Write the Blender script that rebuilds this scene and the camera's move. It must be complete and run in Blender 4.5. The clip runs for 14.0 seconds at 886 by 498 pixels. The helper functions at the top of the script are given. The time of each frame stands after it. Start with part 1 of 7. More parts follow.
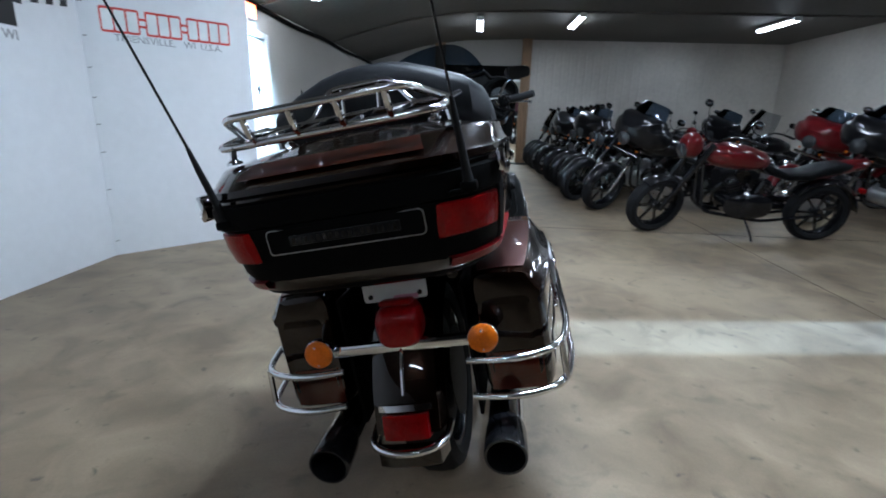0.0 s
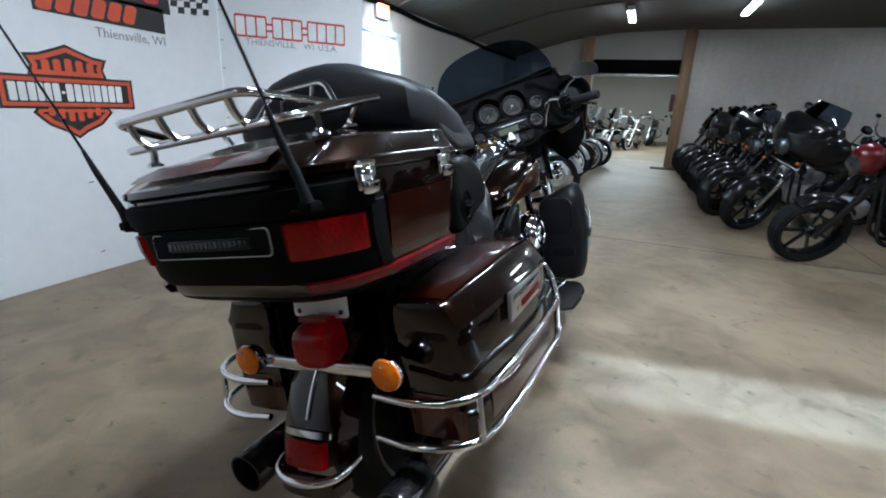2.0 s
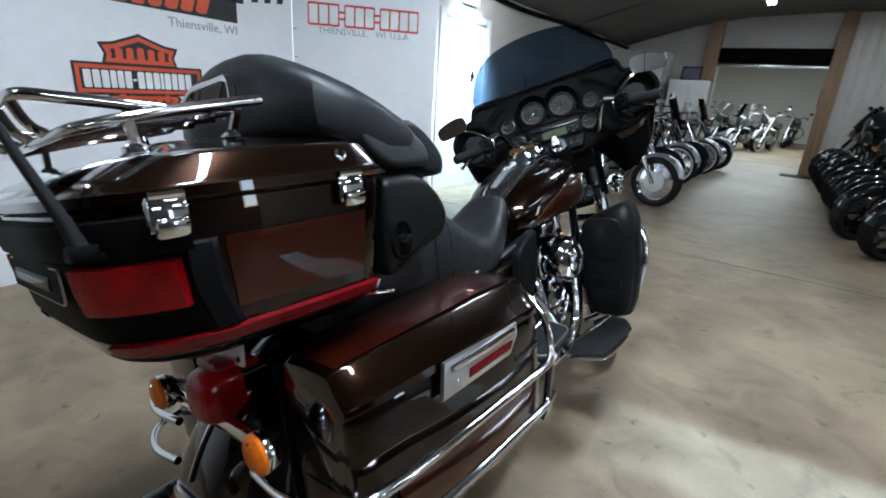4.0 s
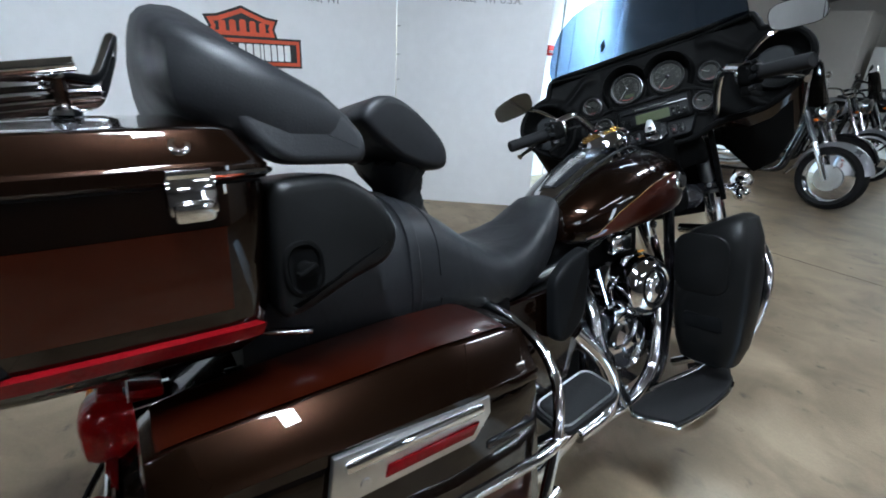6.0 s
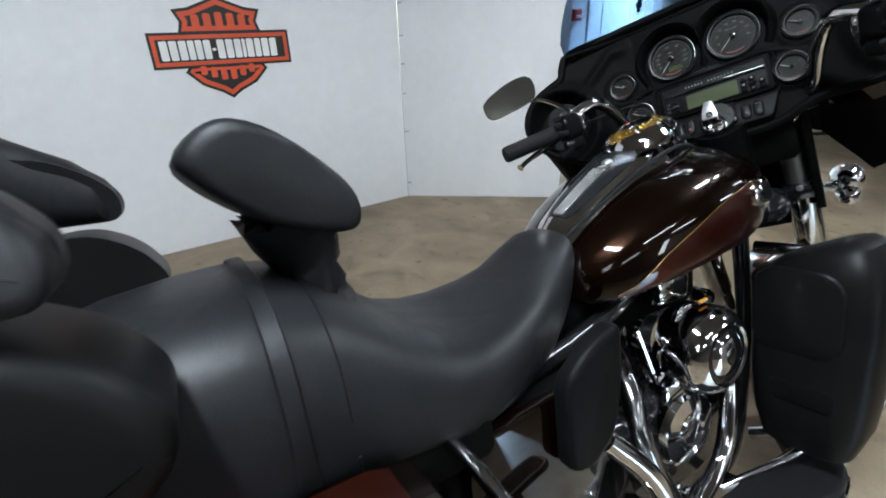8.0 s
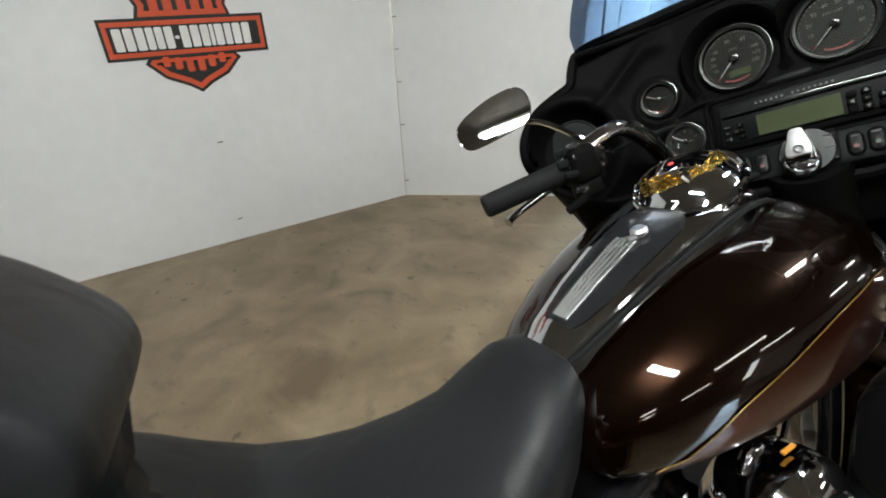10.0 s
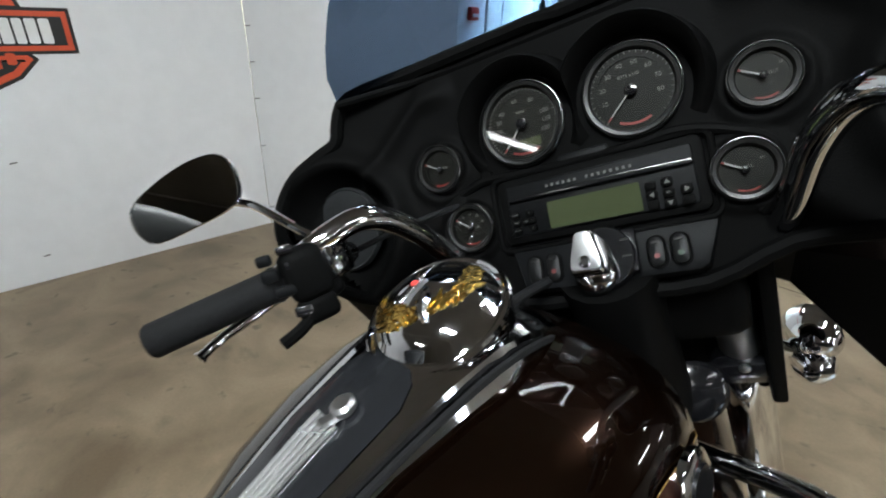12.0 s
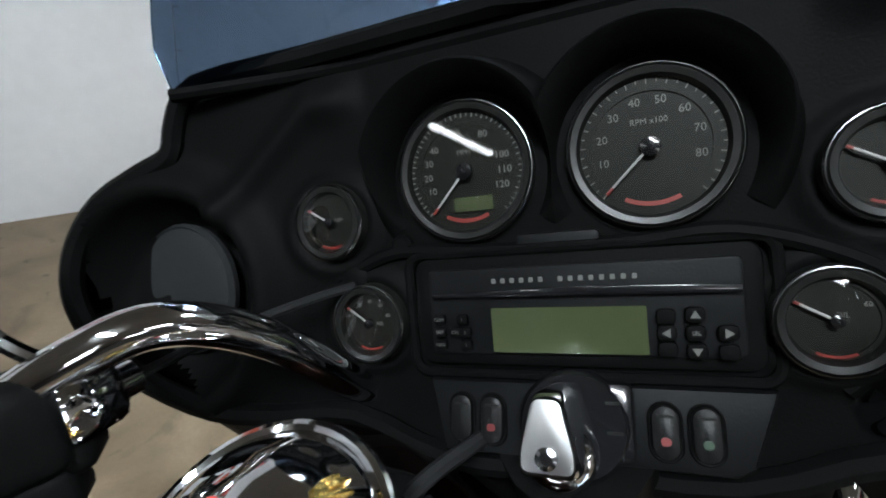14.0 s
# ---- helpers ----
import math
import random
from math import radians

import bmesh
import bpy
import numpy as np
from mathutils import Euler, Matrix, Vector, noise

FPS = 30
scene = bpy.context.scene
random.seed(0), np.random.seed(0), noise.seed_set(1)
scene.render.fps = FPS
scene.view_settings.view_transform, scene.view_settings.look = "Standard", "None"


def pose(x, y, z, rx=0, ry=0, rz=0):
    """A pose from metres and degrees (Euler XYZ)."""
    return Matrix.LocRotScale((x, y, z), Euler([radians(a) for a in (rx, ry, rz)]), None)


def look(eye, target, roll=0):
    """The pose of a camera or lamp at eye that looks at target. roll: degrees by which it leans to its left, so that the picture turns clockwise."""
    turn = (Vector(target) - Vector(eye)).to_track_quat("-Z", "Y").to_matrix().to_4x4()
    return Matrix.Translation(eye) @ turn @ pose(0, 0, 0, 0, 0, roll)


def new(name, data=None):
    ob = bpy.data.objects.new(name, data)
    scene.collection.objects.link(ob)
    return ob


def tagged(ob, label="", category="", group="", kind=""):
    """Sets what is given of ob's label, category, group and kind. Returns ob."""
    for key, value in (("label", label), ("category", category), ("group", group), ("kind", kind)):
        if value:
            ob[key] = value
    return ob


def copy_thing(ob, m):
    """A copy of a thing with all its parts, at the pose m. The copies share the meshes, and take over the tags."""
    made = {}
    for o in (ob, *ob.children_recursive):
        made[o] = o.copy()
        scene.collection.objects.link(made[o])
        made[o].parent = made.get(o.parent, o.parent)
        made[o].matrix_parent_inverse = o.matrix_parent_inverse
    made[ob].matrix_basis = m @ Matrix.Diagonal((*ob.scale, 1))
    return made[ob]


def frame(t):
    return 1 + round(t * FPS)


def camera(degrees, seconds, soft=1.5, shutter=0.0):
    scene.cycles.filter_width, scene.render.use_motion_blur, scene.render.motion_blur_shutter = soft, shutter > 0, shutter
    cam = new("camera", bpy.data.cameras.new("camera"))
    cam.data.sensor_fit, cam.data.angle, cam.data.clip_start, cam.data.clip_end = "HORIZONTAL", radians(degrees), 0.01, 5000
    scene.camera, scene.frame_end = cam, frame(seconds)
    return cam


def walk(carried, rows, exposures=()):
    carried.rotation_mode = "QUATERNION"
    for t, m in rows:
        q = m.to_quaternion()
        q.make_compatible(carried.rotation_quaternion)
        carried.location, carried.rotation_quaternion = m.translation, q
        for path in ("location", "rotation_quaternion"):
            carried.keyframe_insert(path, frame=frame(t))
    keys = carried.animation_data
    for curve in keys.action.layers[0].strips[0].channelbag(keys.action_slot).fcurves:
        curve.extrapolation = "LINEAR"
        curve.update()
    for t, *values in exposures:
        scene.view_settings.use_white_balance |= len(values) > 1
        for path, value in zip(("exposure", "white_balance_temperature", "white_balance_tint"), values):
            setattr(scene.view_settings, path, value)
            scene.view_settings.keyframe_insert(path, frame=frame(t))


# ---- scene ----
cam = camera(85.8, 14.0, 1.8, 0.5)
PATH = [
    (0, (0.425, 0.304, 1.184), (0.308, 2.226, 0.643), 1.7),
    (0.5, (0.558, 0.352, 1.212), (0.261, 2.254, 0.671), 2.3),
    (1, (0.69, 0.404, 1.224), (0.246, 2.28, 0.692), 2.4),
    (1.5, (0.835, 0.462, 1.23), (0.244, 2.294, 0.683), 2.1),
    (2, (0.926, 0.583, 1.23), (0.222, 2.364, 0.651), 2.6),
    (2.5, (0.996, 0.724, 1.256), (0.197, 2.457, 0.658), 4.9),
    (2.7, (1.017, 0.764, 1.264), (0.177, 2.482, 0.677), 5.5),
    (5, (1.125, 1.273, 1.28), (-0.134, 2.65, 0.558), 2.6),
    (5.5, (1.117, 1.396, 1.282), (-0.251, 2.647, 0.532), 3.8),
    (6, (1.113, 1.501, 1.276), (-0.305, 2.687, 0.512), 3.4),
    (6.5, (1.064, 1.609, 1.276), (-0.39, 2.751, 0.514), 2.6),
    (7, (0.986, 1.712, 1.279), (-0.496, 2.804, 0.499), 1.3),
    (7.5, (0.922, 1.814, 1.271), (-0.569, 2.875, 0.465), -0.9),
    (10, (0.594, 2.217, 1.287), (-0.906, 3.178, 0.378), -2.8),
    (10.5, (0.562, 2.281, 1.293), (-0.853, 3.353, 0.372), -2.5),
    (11, (0.548, 2.375, 1.302), (-0.812, 3.536, 0.407), -1.9),
    (11.5, (0.531, 2.497, 1.304), (-0.781, 3.715, 0.411), -0.6),
    (12, (0.527, 2.585, 1.304), (-0.755, 3.85, 0.436), 1.9),
    (12.5, (0.491, 2.655, 1.308), (-0.792, 3.927, 0.451), 3.5),
    (13, (0.446, 2.71, 1.308), (-0.811, 4.023, 0.472), 6.4),
    (13.5, (0.398, 2.761, 1.311), (-0.754, 4.119, 0.4), 8.5),
    (14, (0.374, 2.795, 1.301), (-0.718, 4.198, 0.384), 10.8),
]
walk(cam, [(t, look(eye, target, roll)) for t, eye, target, roll in PATH], [(0, 1.55, 5600, 10), (2.5, 1.55, 5950, 10), (5, 1.56, 5950, 10), (7.5, 1.62, 6150, 10), (10, 1.45, 7200, 10), (11.5, 1.48, 7000, 10), (13, 1.65, 6400, 10), (14, 1.64, 6500, 10)])

# ---- world and light ----
world = bpy.data.worlds.new("world")
scene.world = world
world.use_nodes = True
wn = world.node_tree
sky = wn.nodes.new("ShaderNodeTexSky")
sky.sky_type, sky.sun_disc = "NISHITA", False
sky.sun_elevation, sky.sun_rotation = radians(30), radians(100)
wn.nodes["Background"].inputs["Strength"].default_value = 0.12
wn.links.new(sky.outputs[0], wn.nodes["Background"].inputs["Color"])

CEIL = 3.1
FAR = 13.6


def area_lamp(name, m, sx, sy, power, color=(1, 1, 1), spread=180):
    data = bpy.data.lights.new(name, "AREA")
    data.shape, data.size, data.size_y, data.energy, data.color = "RECTANGLE", sx, sy, power, color
    data.spread = radians(spread)
    ob = new(name, data)
    ob.matrix_world = m
    return ob


# ---- materials ----
def socket(node, name, value):
    node.inputs[name].default_value = value


def mat(name, base, rough=0.5, metal=0.0, coat=0.0, vary=0.12, scale=6.0, grain=60.0, bump=0.0, bump_scale=80.0,
        rough_vary=0.08, spec=0.5, coat_rough=0.04, stretch=None, random_tint=0.0):
    m = bpy.data.materials.new(name)
    m.use_nodes = True
    nt = m.node_tree
    n, l = nt.nodes, nt.links
    p = n["Principled BSDF"]
    socket(p, "Metallic", metal), socket(p, "Coat Weight", coat), socket(p, "Coat Roughness", coat_rough)
    socket(p, "Specular IOR Level", spec)
    tc = n.new("ShaderNodeTexCoord")
    src = tc.outputs["Object"]
    if stretch:
        mp = n.new("ShaderNodeMapping")
        socket(mp, "Scale", stretch)
        l.new(src, mp.inputs["Vector"])
        src = mp.outputs["Vector"]
    big, fine = n.new("ShaderNodeTexNoise"), n.new("ShaderNodeTexNoise")
    for tex, sc, det in ((big, scale, 4), (fine, grain, 3)):
        socket(tex, "Scale", sc), socket(tex, "Detail", det)
        l.new(src, tex.inputs["Vector"])
    add = n.new("ShaderNodeMath")
    add.operation = "MULTIPLY_ADD"
    l.new(fine.outputs["Fac"], add.inputs[0])
    add.inputs[1].default_value = 0.45
    l.new(big.outputs["Fac"], add.inputs[2])
    rng = n.new("ShaderNodeMapRange")
    socket(rng, "From Min", 0.45), socket(rng, "From Max", 1.0)
    socket(rng, "To Min", 1 - vary), socket(rng, "To Max", 1 + vary)
    l.new(add.outputs[0], rng.inputs["Value"])
    hsv = n.new("ShaderNodeHueSaturation")
    socket(hsv, "Color", (*base, 1))
    fac = rng.outputs[0]
    if random_tint:
        oi = n.new("ShaderNodeObjectInfo")
        r2 = n.new("ShaderNodeMapRange")
        socket(r2, "To Min", 1 - random_tint), socket(r2, "To Max", 1 + random_tint)
        l.new(oi.outputs["Random"], r2.inputs["Value"])
        mul = n.new("ShaderNodeMath")
        mul.operation = "MULTIPLY"
        l.new(fac, mul.inputs[0]), l.new(r2.outputs[0], mul.inputs[1])
        fac = mul.outputs[0]
    l.new(fac, hsv.inputs["Value"])
    l.new(hsv.outputs[0], p.inputs["Base Color"])
    rr = n.new("ShaderNodeMapRange")
    socket(rr, "To Min", max(0.0, rough - rough_vary)), socket(rr, "To Max", min(1.0, rough + rough_vary))
    l.new(big.outputs["Fac"], rr.inputs["Value"])
    l.new(rr.outputs[0], p.inputs["Roughness"])
    if bump:
        bt = n.new("ShaderNodeTexNoise")
        socket(bt, "Scale", bump_scale), socket(bt, "Detail", 5)
        l.new(src, bt.inputs["Vector"])
        b = n.new("ShaderNodeBump")
        socket(b, "Strength", bump), socket(b, "Distance", 0.004)
        l.new(bt.outputs["Fac"], b.inputs["Height"])
        l.new(b.outputs[0], p.inputs["Normal"])
    return m


def glow(name, color, strength):
    m = bpy.data.materials.new(name)
    m.use_nodes = True
    p = m.node_tree.nodes["Principled BSDF"]
    socket(p, "Base Color", (*color, 1)), socket(p, "Emission Color", (*color, 1)), socket(p, "Emission Strength", strength)
    return m


def tinted(name, color, gloss=0.06, rough=0.02):
    """A clear sheet that dims what is seen through it."""
    m = bpy.data.materials.new(name)
    m.use_nodes = True
    n, l = m.node_tree.nodes, m.node_tree.links
    n.remove(n["Principled BSDF"])
    t, g, mix, fr = (n.new("ShaderNode" + k) for k in ("BsdfTransparent", "BsdfGlossy", "MixShader", "Fresnel"))
    socket(t, "Color", (*color, 1)), socket(g, "Roughness", rough), socket(fr, "IOR", 1.0 + gloss * 8)
    l.new(fr.outputs[0], mix.inputs[0]), l.new(t.outputs[0], mix.inputs[1]), l.new(g.outputs[0], mix.inputs[2])
    l.new(mix.outputs[0], n["Material Output"].inputs["Surface"])
    return m


def lens_mat(name, color):
    """Moulded coloured lamp lens with small prisms inside."""
    m = mat(name, color, 0.3, 0, 0.5, 0.25, 30, 200, 0.0, spec=0.04, coat_rough=0.015)
    n, l = m.node_tree.nodes, m.node_tree.links
    tc, v, b = n.new("ShaderNodeTexCoord"), n.new("ShaderNodeTexVoronoi"), n.new("ShaderNodeBump")
    socket(v, "Scale", 130.0), socket(b, "Strength", 0.25), socket(b, "Distance", 0.003)
    l.new(tc.outputs["Object"], v.inputs["Vector"]), l.new(v.outputs["Distance"], b.inputs["Height"])
    p = n["Principled BSDF"]
    l.new(b.outputs[0], p.inputs["Normal"])
    socket(p, "Subsurface Weight", 0.0)
    return m


WHITE_WALL = mat("white_board", (0.80, 0.81, 0.83), 0.45, 0, 0, 0.06, 0.9, 14, 0.05, 30)
# set dark to dim reflections in the bike, not a known paint
DIM_WALL = mat("darkened_closing_wall", (0.085, 0.080, 0.074), 0.7, 0, 0, 0.10, 1.0, 15, 0.08, 20)
GREY_WALL = mat("painted_wall", (0.47, 0.45, 0.41), 0.6, 0, 0, 0.06, 1.0, 15, 0.08, 20)
METAL_WALL = mat("corrugated_steel", (0.55, 0.515, 0.465), 0.45, 0.3, 0, 0.16, 0.8, 12, 0.05, 15)
CEIL_MAT = mat("dark_ceiling", (0.14, 0.132, 0.118), 0.8, 0, 0, 0.18, 0.7, 10, 0.1, 20)
WOOD = mat("rough_timber", (0.30, 0.19, 0.11), 0.7, 0, 0, 0.3, 3, 40, 0.3, 60, stretch=(8, 8, 1))
CHROME = mat("chrome", (0.70, 0.71, 0.73), 0.06, 1.0, 0, 0.03, 8, 60, 0, rough_vary=0.03)
# darker copy of the chrome, with shade put into its colour
DARK_METAL = mat("shaded_chrome", (0.30, 0.30, 0.31), 0.16, 1.0, 0, 0.1, 8, 60)
STEEL = mat("brushed_steel", (0.55, 0.55, 0.55), 0.3, 1.0, 0, 0.1, 12, 90, 0)
SATIN_METAL = mat("satin_metal", (0.40, 0.40, 0.40), 0.42, 1.0, 0, 0.1, 12, 90, 0)
ALU = mat("cast_aluminium", (0.42, 0.42, 0.42), 0.42, 0.9, 0, 0.15, 14, 80, 0.15, 90)
PAINT_DARK = mat("dark_brown_metallic", (0.0078, 0.0027, 0.0010), 0.25, 0.8, 1.0, 0.2, 3, 900, 0, coat_rough=0.008, spec=0.08)
PAINT_RED = mat("red_brown_metallic", (0.050, 0.0072, 0.0026), 0.32, 0.8, 1.0, 0.15, 3, 900, 0, coat_rough=0.008, spec=0.08)
GOLD = mat("gold_stripe", (0.28, 0.15, 0.04), 0.3, 0.6, 0.4, 0.1)
GOLD_EMB = mat("gold_relief", (0.62, 0.42, 0.13), 0.22, 1.0, 0, 0.2, 20, 80, 0.2, 120)
LEATHER = mat("black_vinyl", (0.0085, 0.009, 0.0105), 0.46, 0, 0, 0.25, 9, 160, 0.12, 300, rough_vary=0.10, spec=0.26)
def creased(m, scale, strength):
    """Broad soft folds under the fine grain."""
    n, l = m.node_tree.nodes, m.node_tree.links
    tc, t, b = n.new("ShaderNodeTexCoord"), n.new("ShaderNodeTexNoise"), n.new("ShaderNodeBump")
    socket(t, "Scale", scale), socket(t, "Detail", 2.0), socket(t, "Distortion", 1.2), socket(b, "Strength", strength), socket(b, "Distance", 0.02)
    l.new(tc.outputs["Object"], t.inputs["Vector"]), l.new(t.outputs["Fac"], b.inputs["Height"])
    grain = [x for x in n if x.bl_idname == "ShaderNodeBump" and x != b][0]
    l.new(b.outputs[0], grain.inputs["Normal"])


creased(LEATHER, 7.0, 0.22)
PLASTIC = mat("black_plastic", (0.0032, 0.0032, 0.0032), 0.52, 0, 0, 0.25, 10, 300, 0.12, 500, spec=0.025)
SATIN_BLACK = mat("satin_black_moulding", (0.0058, 0.0059, 0.006), 0.36, 0, 0, 0.25, 8, 260, 0.10, 420, spec=0.12)
GREY_PLASTIC = mat("dark_grey_plastic", (0.0046, 0.0049, 0.0054), 0.45, 0, 0, 0.15, 10, 300, 0.08, 500, spec=0.07)
GLOSS_BLACK = mat("gloss_black", (0.006, 0.006, 0.007), 0.25, 0, 0.7, 0.2, 6, 200, 0, spec=0.15)
SPEAKER = mat("speaker_mesh", (0.011, 0.012, 0.013), 0.75, 0, 0, 0.2, 12, 700, 0.3, 900, spec=0.25)
RUBBER = mat("rubber", (0.0066, 0.0066, 0.0072), 0.75, 0, 0, 0.25, 10, 120, 0.2, 140, spec=0.2)
RED_LENS = lens_mat("red_lens", (0.20, 0.001, 0.002))
DARK_RED_LENS = lens_mat("dark_red_lens", (0.12, 0.002, 0.004))
AMBER_LENS = lens_mat("amber_lens", (0.60, 0.13, 0.004))
CLEAR_LENS = mat("clear_lens", (0.045, 0.047, 0.05), 0.08, 0.3, 0.5, 0.15, 60, 200, 0)
PLATE_WHITE = mat("plate_white", (0.72, 0.72, 0.70), 0.4, 0, 0.2, 0.06)
SHIELD = tinted("smoked_screen", (0.34, 0.41, 0.50))
GAUGE_GLASS = tinted("gauge_glass", (0.86, 0.86, 0.84), 0.06)
MIRROR = mat("mirror_glass", (0.80, 0.81, 0.80), 0.02, 1.0, 0, 0.02, rough_vary=0.01)
BEZEL = mat("dull_bezel", (0.10, 0.10, 0.10), 0.24, 1.0, 0, 0.12, 8, 60)
DIAL = mat("dial_black", (0.0066, 0.0068, 0.0056), 0.5, 0, 0, 0.15, spec=0.15)
DIAL_GREY = mat("dial_ring", (0.010, 0.010, 0.0095), 0.35, 0.2, 0, 0.1, spec=0.25)
INK = mat("dial_ink", (0.10, 0.10, 0.092), 0.5)
NEEDLE = mat("needle_white", (0.30, 0.30, 0.29), 0.5)
INK_RED = mat("red_ink", (0.17, 0.015, 0.010), 0.5)
SWITCH_RED = mat("switch_red", (0.13, 0.010, 0.010), 0.5)
LCD = mat("lcd_green", (0.041, 0.051, 0.023), 0.25, 0, 0.4, 0.05)
SIGN_BLACK = mat("sign_black", (0.015, 0.014, 0.014), 0.5)
SIGN_ORANGE = mat("sign_orange", (0.66, 0.085, 0.03), 0.5)
SIGN_RED = mat("sign_red", (0.60, 0.05, 0.04), 0.5)
SIGN_WHITE = mat("sign_white", (0.80, 0.80, 0.80), 0.5)
SIGN_GREY = mat("sign_grey", (0.28, 0.28, 0.30), 0.5)
SCREW = mat("screw", (0.22, 0.22, 0.22), 0.4, 0.8)
ORANGE_STICKER = mat("orange_sticker", (0.75, 0.28, 0.02), 0.5)


def concrete():
    """Worn sealed slab: cloudy stains, darker spots and fine grit."""
    m = bpy.data.materials.new("worn_concrete")
    m.use_nodes = True
    n, l = m.node_tree.nodes, m.node_tree.links
    p = n["Principled BSDF"]
    tc = n.new("ShaderNodeTexCoord")
    cols = []
    for sc, det, dis in ((0.8, 6, 0.9), (3.6, 10, 0.7), (90, 4, 0)):
        t = n.new("ShaderNodeTexNoise")
        socket(t, "Scale", sc), socket(t, "Detail", det), socket(t, "Distortion", dis)
        l.new(tc.outputs["Object"], t.inputs["Vector"])
        cols.append(t)
    ramp = n.new("ShaderNodeValToRGB")
    ramp.color_ramp.elements[0].position, ramp.color_ramp.elements[1].position = 0.36, 0.62
    ramp.color_ramp.elements[0].color = (0.122, 0.086, 0.051, 1)
    ramp.color_ramp.elements[1].color = (0.292, 0.224, 0.147, 1)
    mixf = n.new("ShaderNodeMath")
    mixf.operation = "MULTIPLY_ADD"
    mixf.inputs[1].default_value = 0.5
    l.new(cols[0].outputs["Fac"], mixf.inputs[0])
    h = n.new("ShaderNodeMath")
    h.operation = "MULTIPLY"
    h.inputs[1].default_value = 0.5
    l.new(cols[1].outputs["Fac"], h.inputs[0])
    l.new(h.outputs[0], mixf.inputs[2])
    l.new(mixf.outputs[0], ramp.inputs["Fac"])
    # dark oil spots
    spot = n.new("ShaderNodeTexNoise")
    socket(spot, "Scale", 4.3), socket(spot, "Detail", 6.0), socket(spot, "Distortion", 0.8)
    l.new(tc.outputs["Object"], spot.inputs["Vector"])
    sr = n.new("ShaderNodeMapRange")
    socket(sr, "From Min", 0.60), socket(sr, "From Max", 0.78), socket(sr, "To Min", 1.0), socket(sr, "To Max", 0.50)
    l.new(spot.outputs["Fac"], sr.inputs["Value"])
    gr = n.new("ShaderNodeMapRange")
    socket(gr, "To Min", 0.88), socket(gr, "To Max", 1.12)
    l.new(cols[2].outputs["Fac"], gr.inputs["Value"])
    dots = n.new("ShaderNodeTexNoise")
    socket(dots, "Scale", 13.0), socket(dots, "Detail", 4.0), socket(dots, "Distortion", 0.3)
    l.new(tc.outputs["Object"], dots.inputs["Vector"])
    dr_ = n.new("ShaderNodeMapRange")
    socket(dr_, "From Min", 0.64), socket(dr_, "From Max", 0.74), socket(dr_, "To Min", 1.0), socket(dr_, "To Max", 0.5)
    l.new(dots.outputs["Fac"], dr_.inputs["Value"])
    both = n.new("ShaderNodeMath")
    both.operation = "MULTIPLY"
    l.new(sr.outputs[0], both.inputs[0]), l.new(dr_.outputs[0], both.inputs[1])
    mul = n.new("ShaderNodeMath")
    mul.operation = "MULTIPLY"
    l.new(both.outputs[0], mul.inputs[0]), l.new(gr.outputs[0], mul.inputs[1])
    hsv = n.new("ShaderNodeHueSaturation")
    l.new(ramp.outputs[0], hsv.inputs["Color"]), l.new(mul.outputs[0], hsv.inputs["Value"])
    l.new(hsv.outputs[0], p.inputs["Base Color"])
    rr = n.new("ShaderNodeMapRange")
    socket(rr, "To Min", 0.38), socket(rr, "To Max", 0.62)
    l.new(cols[1].outputs["Fac"], rr.inputs["Value"])
    l.new(rr.outputs[0], p.inputs["Roughness"])
    b = n.new("ShaderNodeBump")
    socket(b, "Strength", 0.12), socket(b, "Distance", 0.004)
    l.new(cols[2].outputs["Fac"], b.inputs["Height"])
    l.new(b.outputs[0], p.inputs["Normal"])
    return m


CONCRETE = concrete()


# ---- mesh helpers ----
def finish(name, bm, material, m=None, sharp=38):
    if m is not None:
        bmesh.ops.transform(bm, matrix=m, verts=bm.verts)
    bmesh.ops.recalc_face_normals(bm, faces=bm.faces)
    me = bpy.data.meshes.new(name)
    bm.to_mesh(me)
    bm.free()
    me.polygons.foreach_set("use_smooth", [True] * len(me.polygons))
    me.set_sharp_from_angle(angle=radians(sharp))
    for one in (material if isinstance(material, (list, tuple)) else [material]):
        me.materials.append(one)
    return me


def thing(name, label, category, m=None, group="", bm=None, material=None, kind="", sharp=38):
    ob = new(name, finish(name, bm, material, None, sharp) if bm else None)
    if m is not None:
        ob.matrix_world = m
    return tagged(ob, label, category, group, kind)


def part(name, bm, material, parent, label="", m=None, sharp=38):
    ob = new(name, finish(name, bm, material, m, sharp))
    ob.parent = parent
    if label:
        ob["label"] = label
    return ob


def flip_x(bm):
    bmesh.ops.scale(bm, vec=(-1, 1, 1), verts=bm.verts)
    bmesh.ops.reverse_faces(bm, faces=bm.faces)
    return bm


def merge(*bms):
    out = bms[0]
    for b in bms[1:]:
        me = bpy.data.meshes.new("tmp")
        b.to_mesh(me)
        b.free()
        out.from_mesh(me)
        bpy.data.meshes.remove(me)
    return out


def moved(bm, m):
    bmesh.ops.transform(bm, matrix=m, verts=bm.verts)
    return bm


def boxb(sx, sy, sz, bev=0.004, m=None, seg=2):
    bm = bmesh.new()
    bmesh.ops.create_cube(bm, size=1, matrix=Matrix.Diagonal((sx, sy, sz, 1)))
    if bev:
        bmesh.ops.bevel(bm, geom=bm.edges[:], offset=min(bev, 0.49 * min(sx, sy, sz)), segments=seg, affect="EDGES", profile=0.5)
    return moved(bm, m) if m is not None else bm


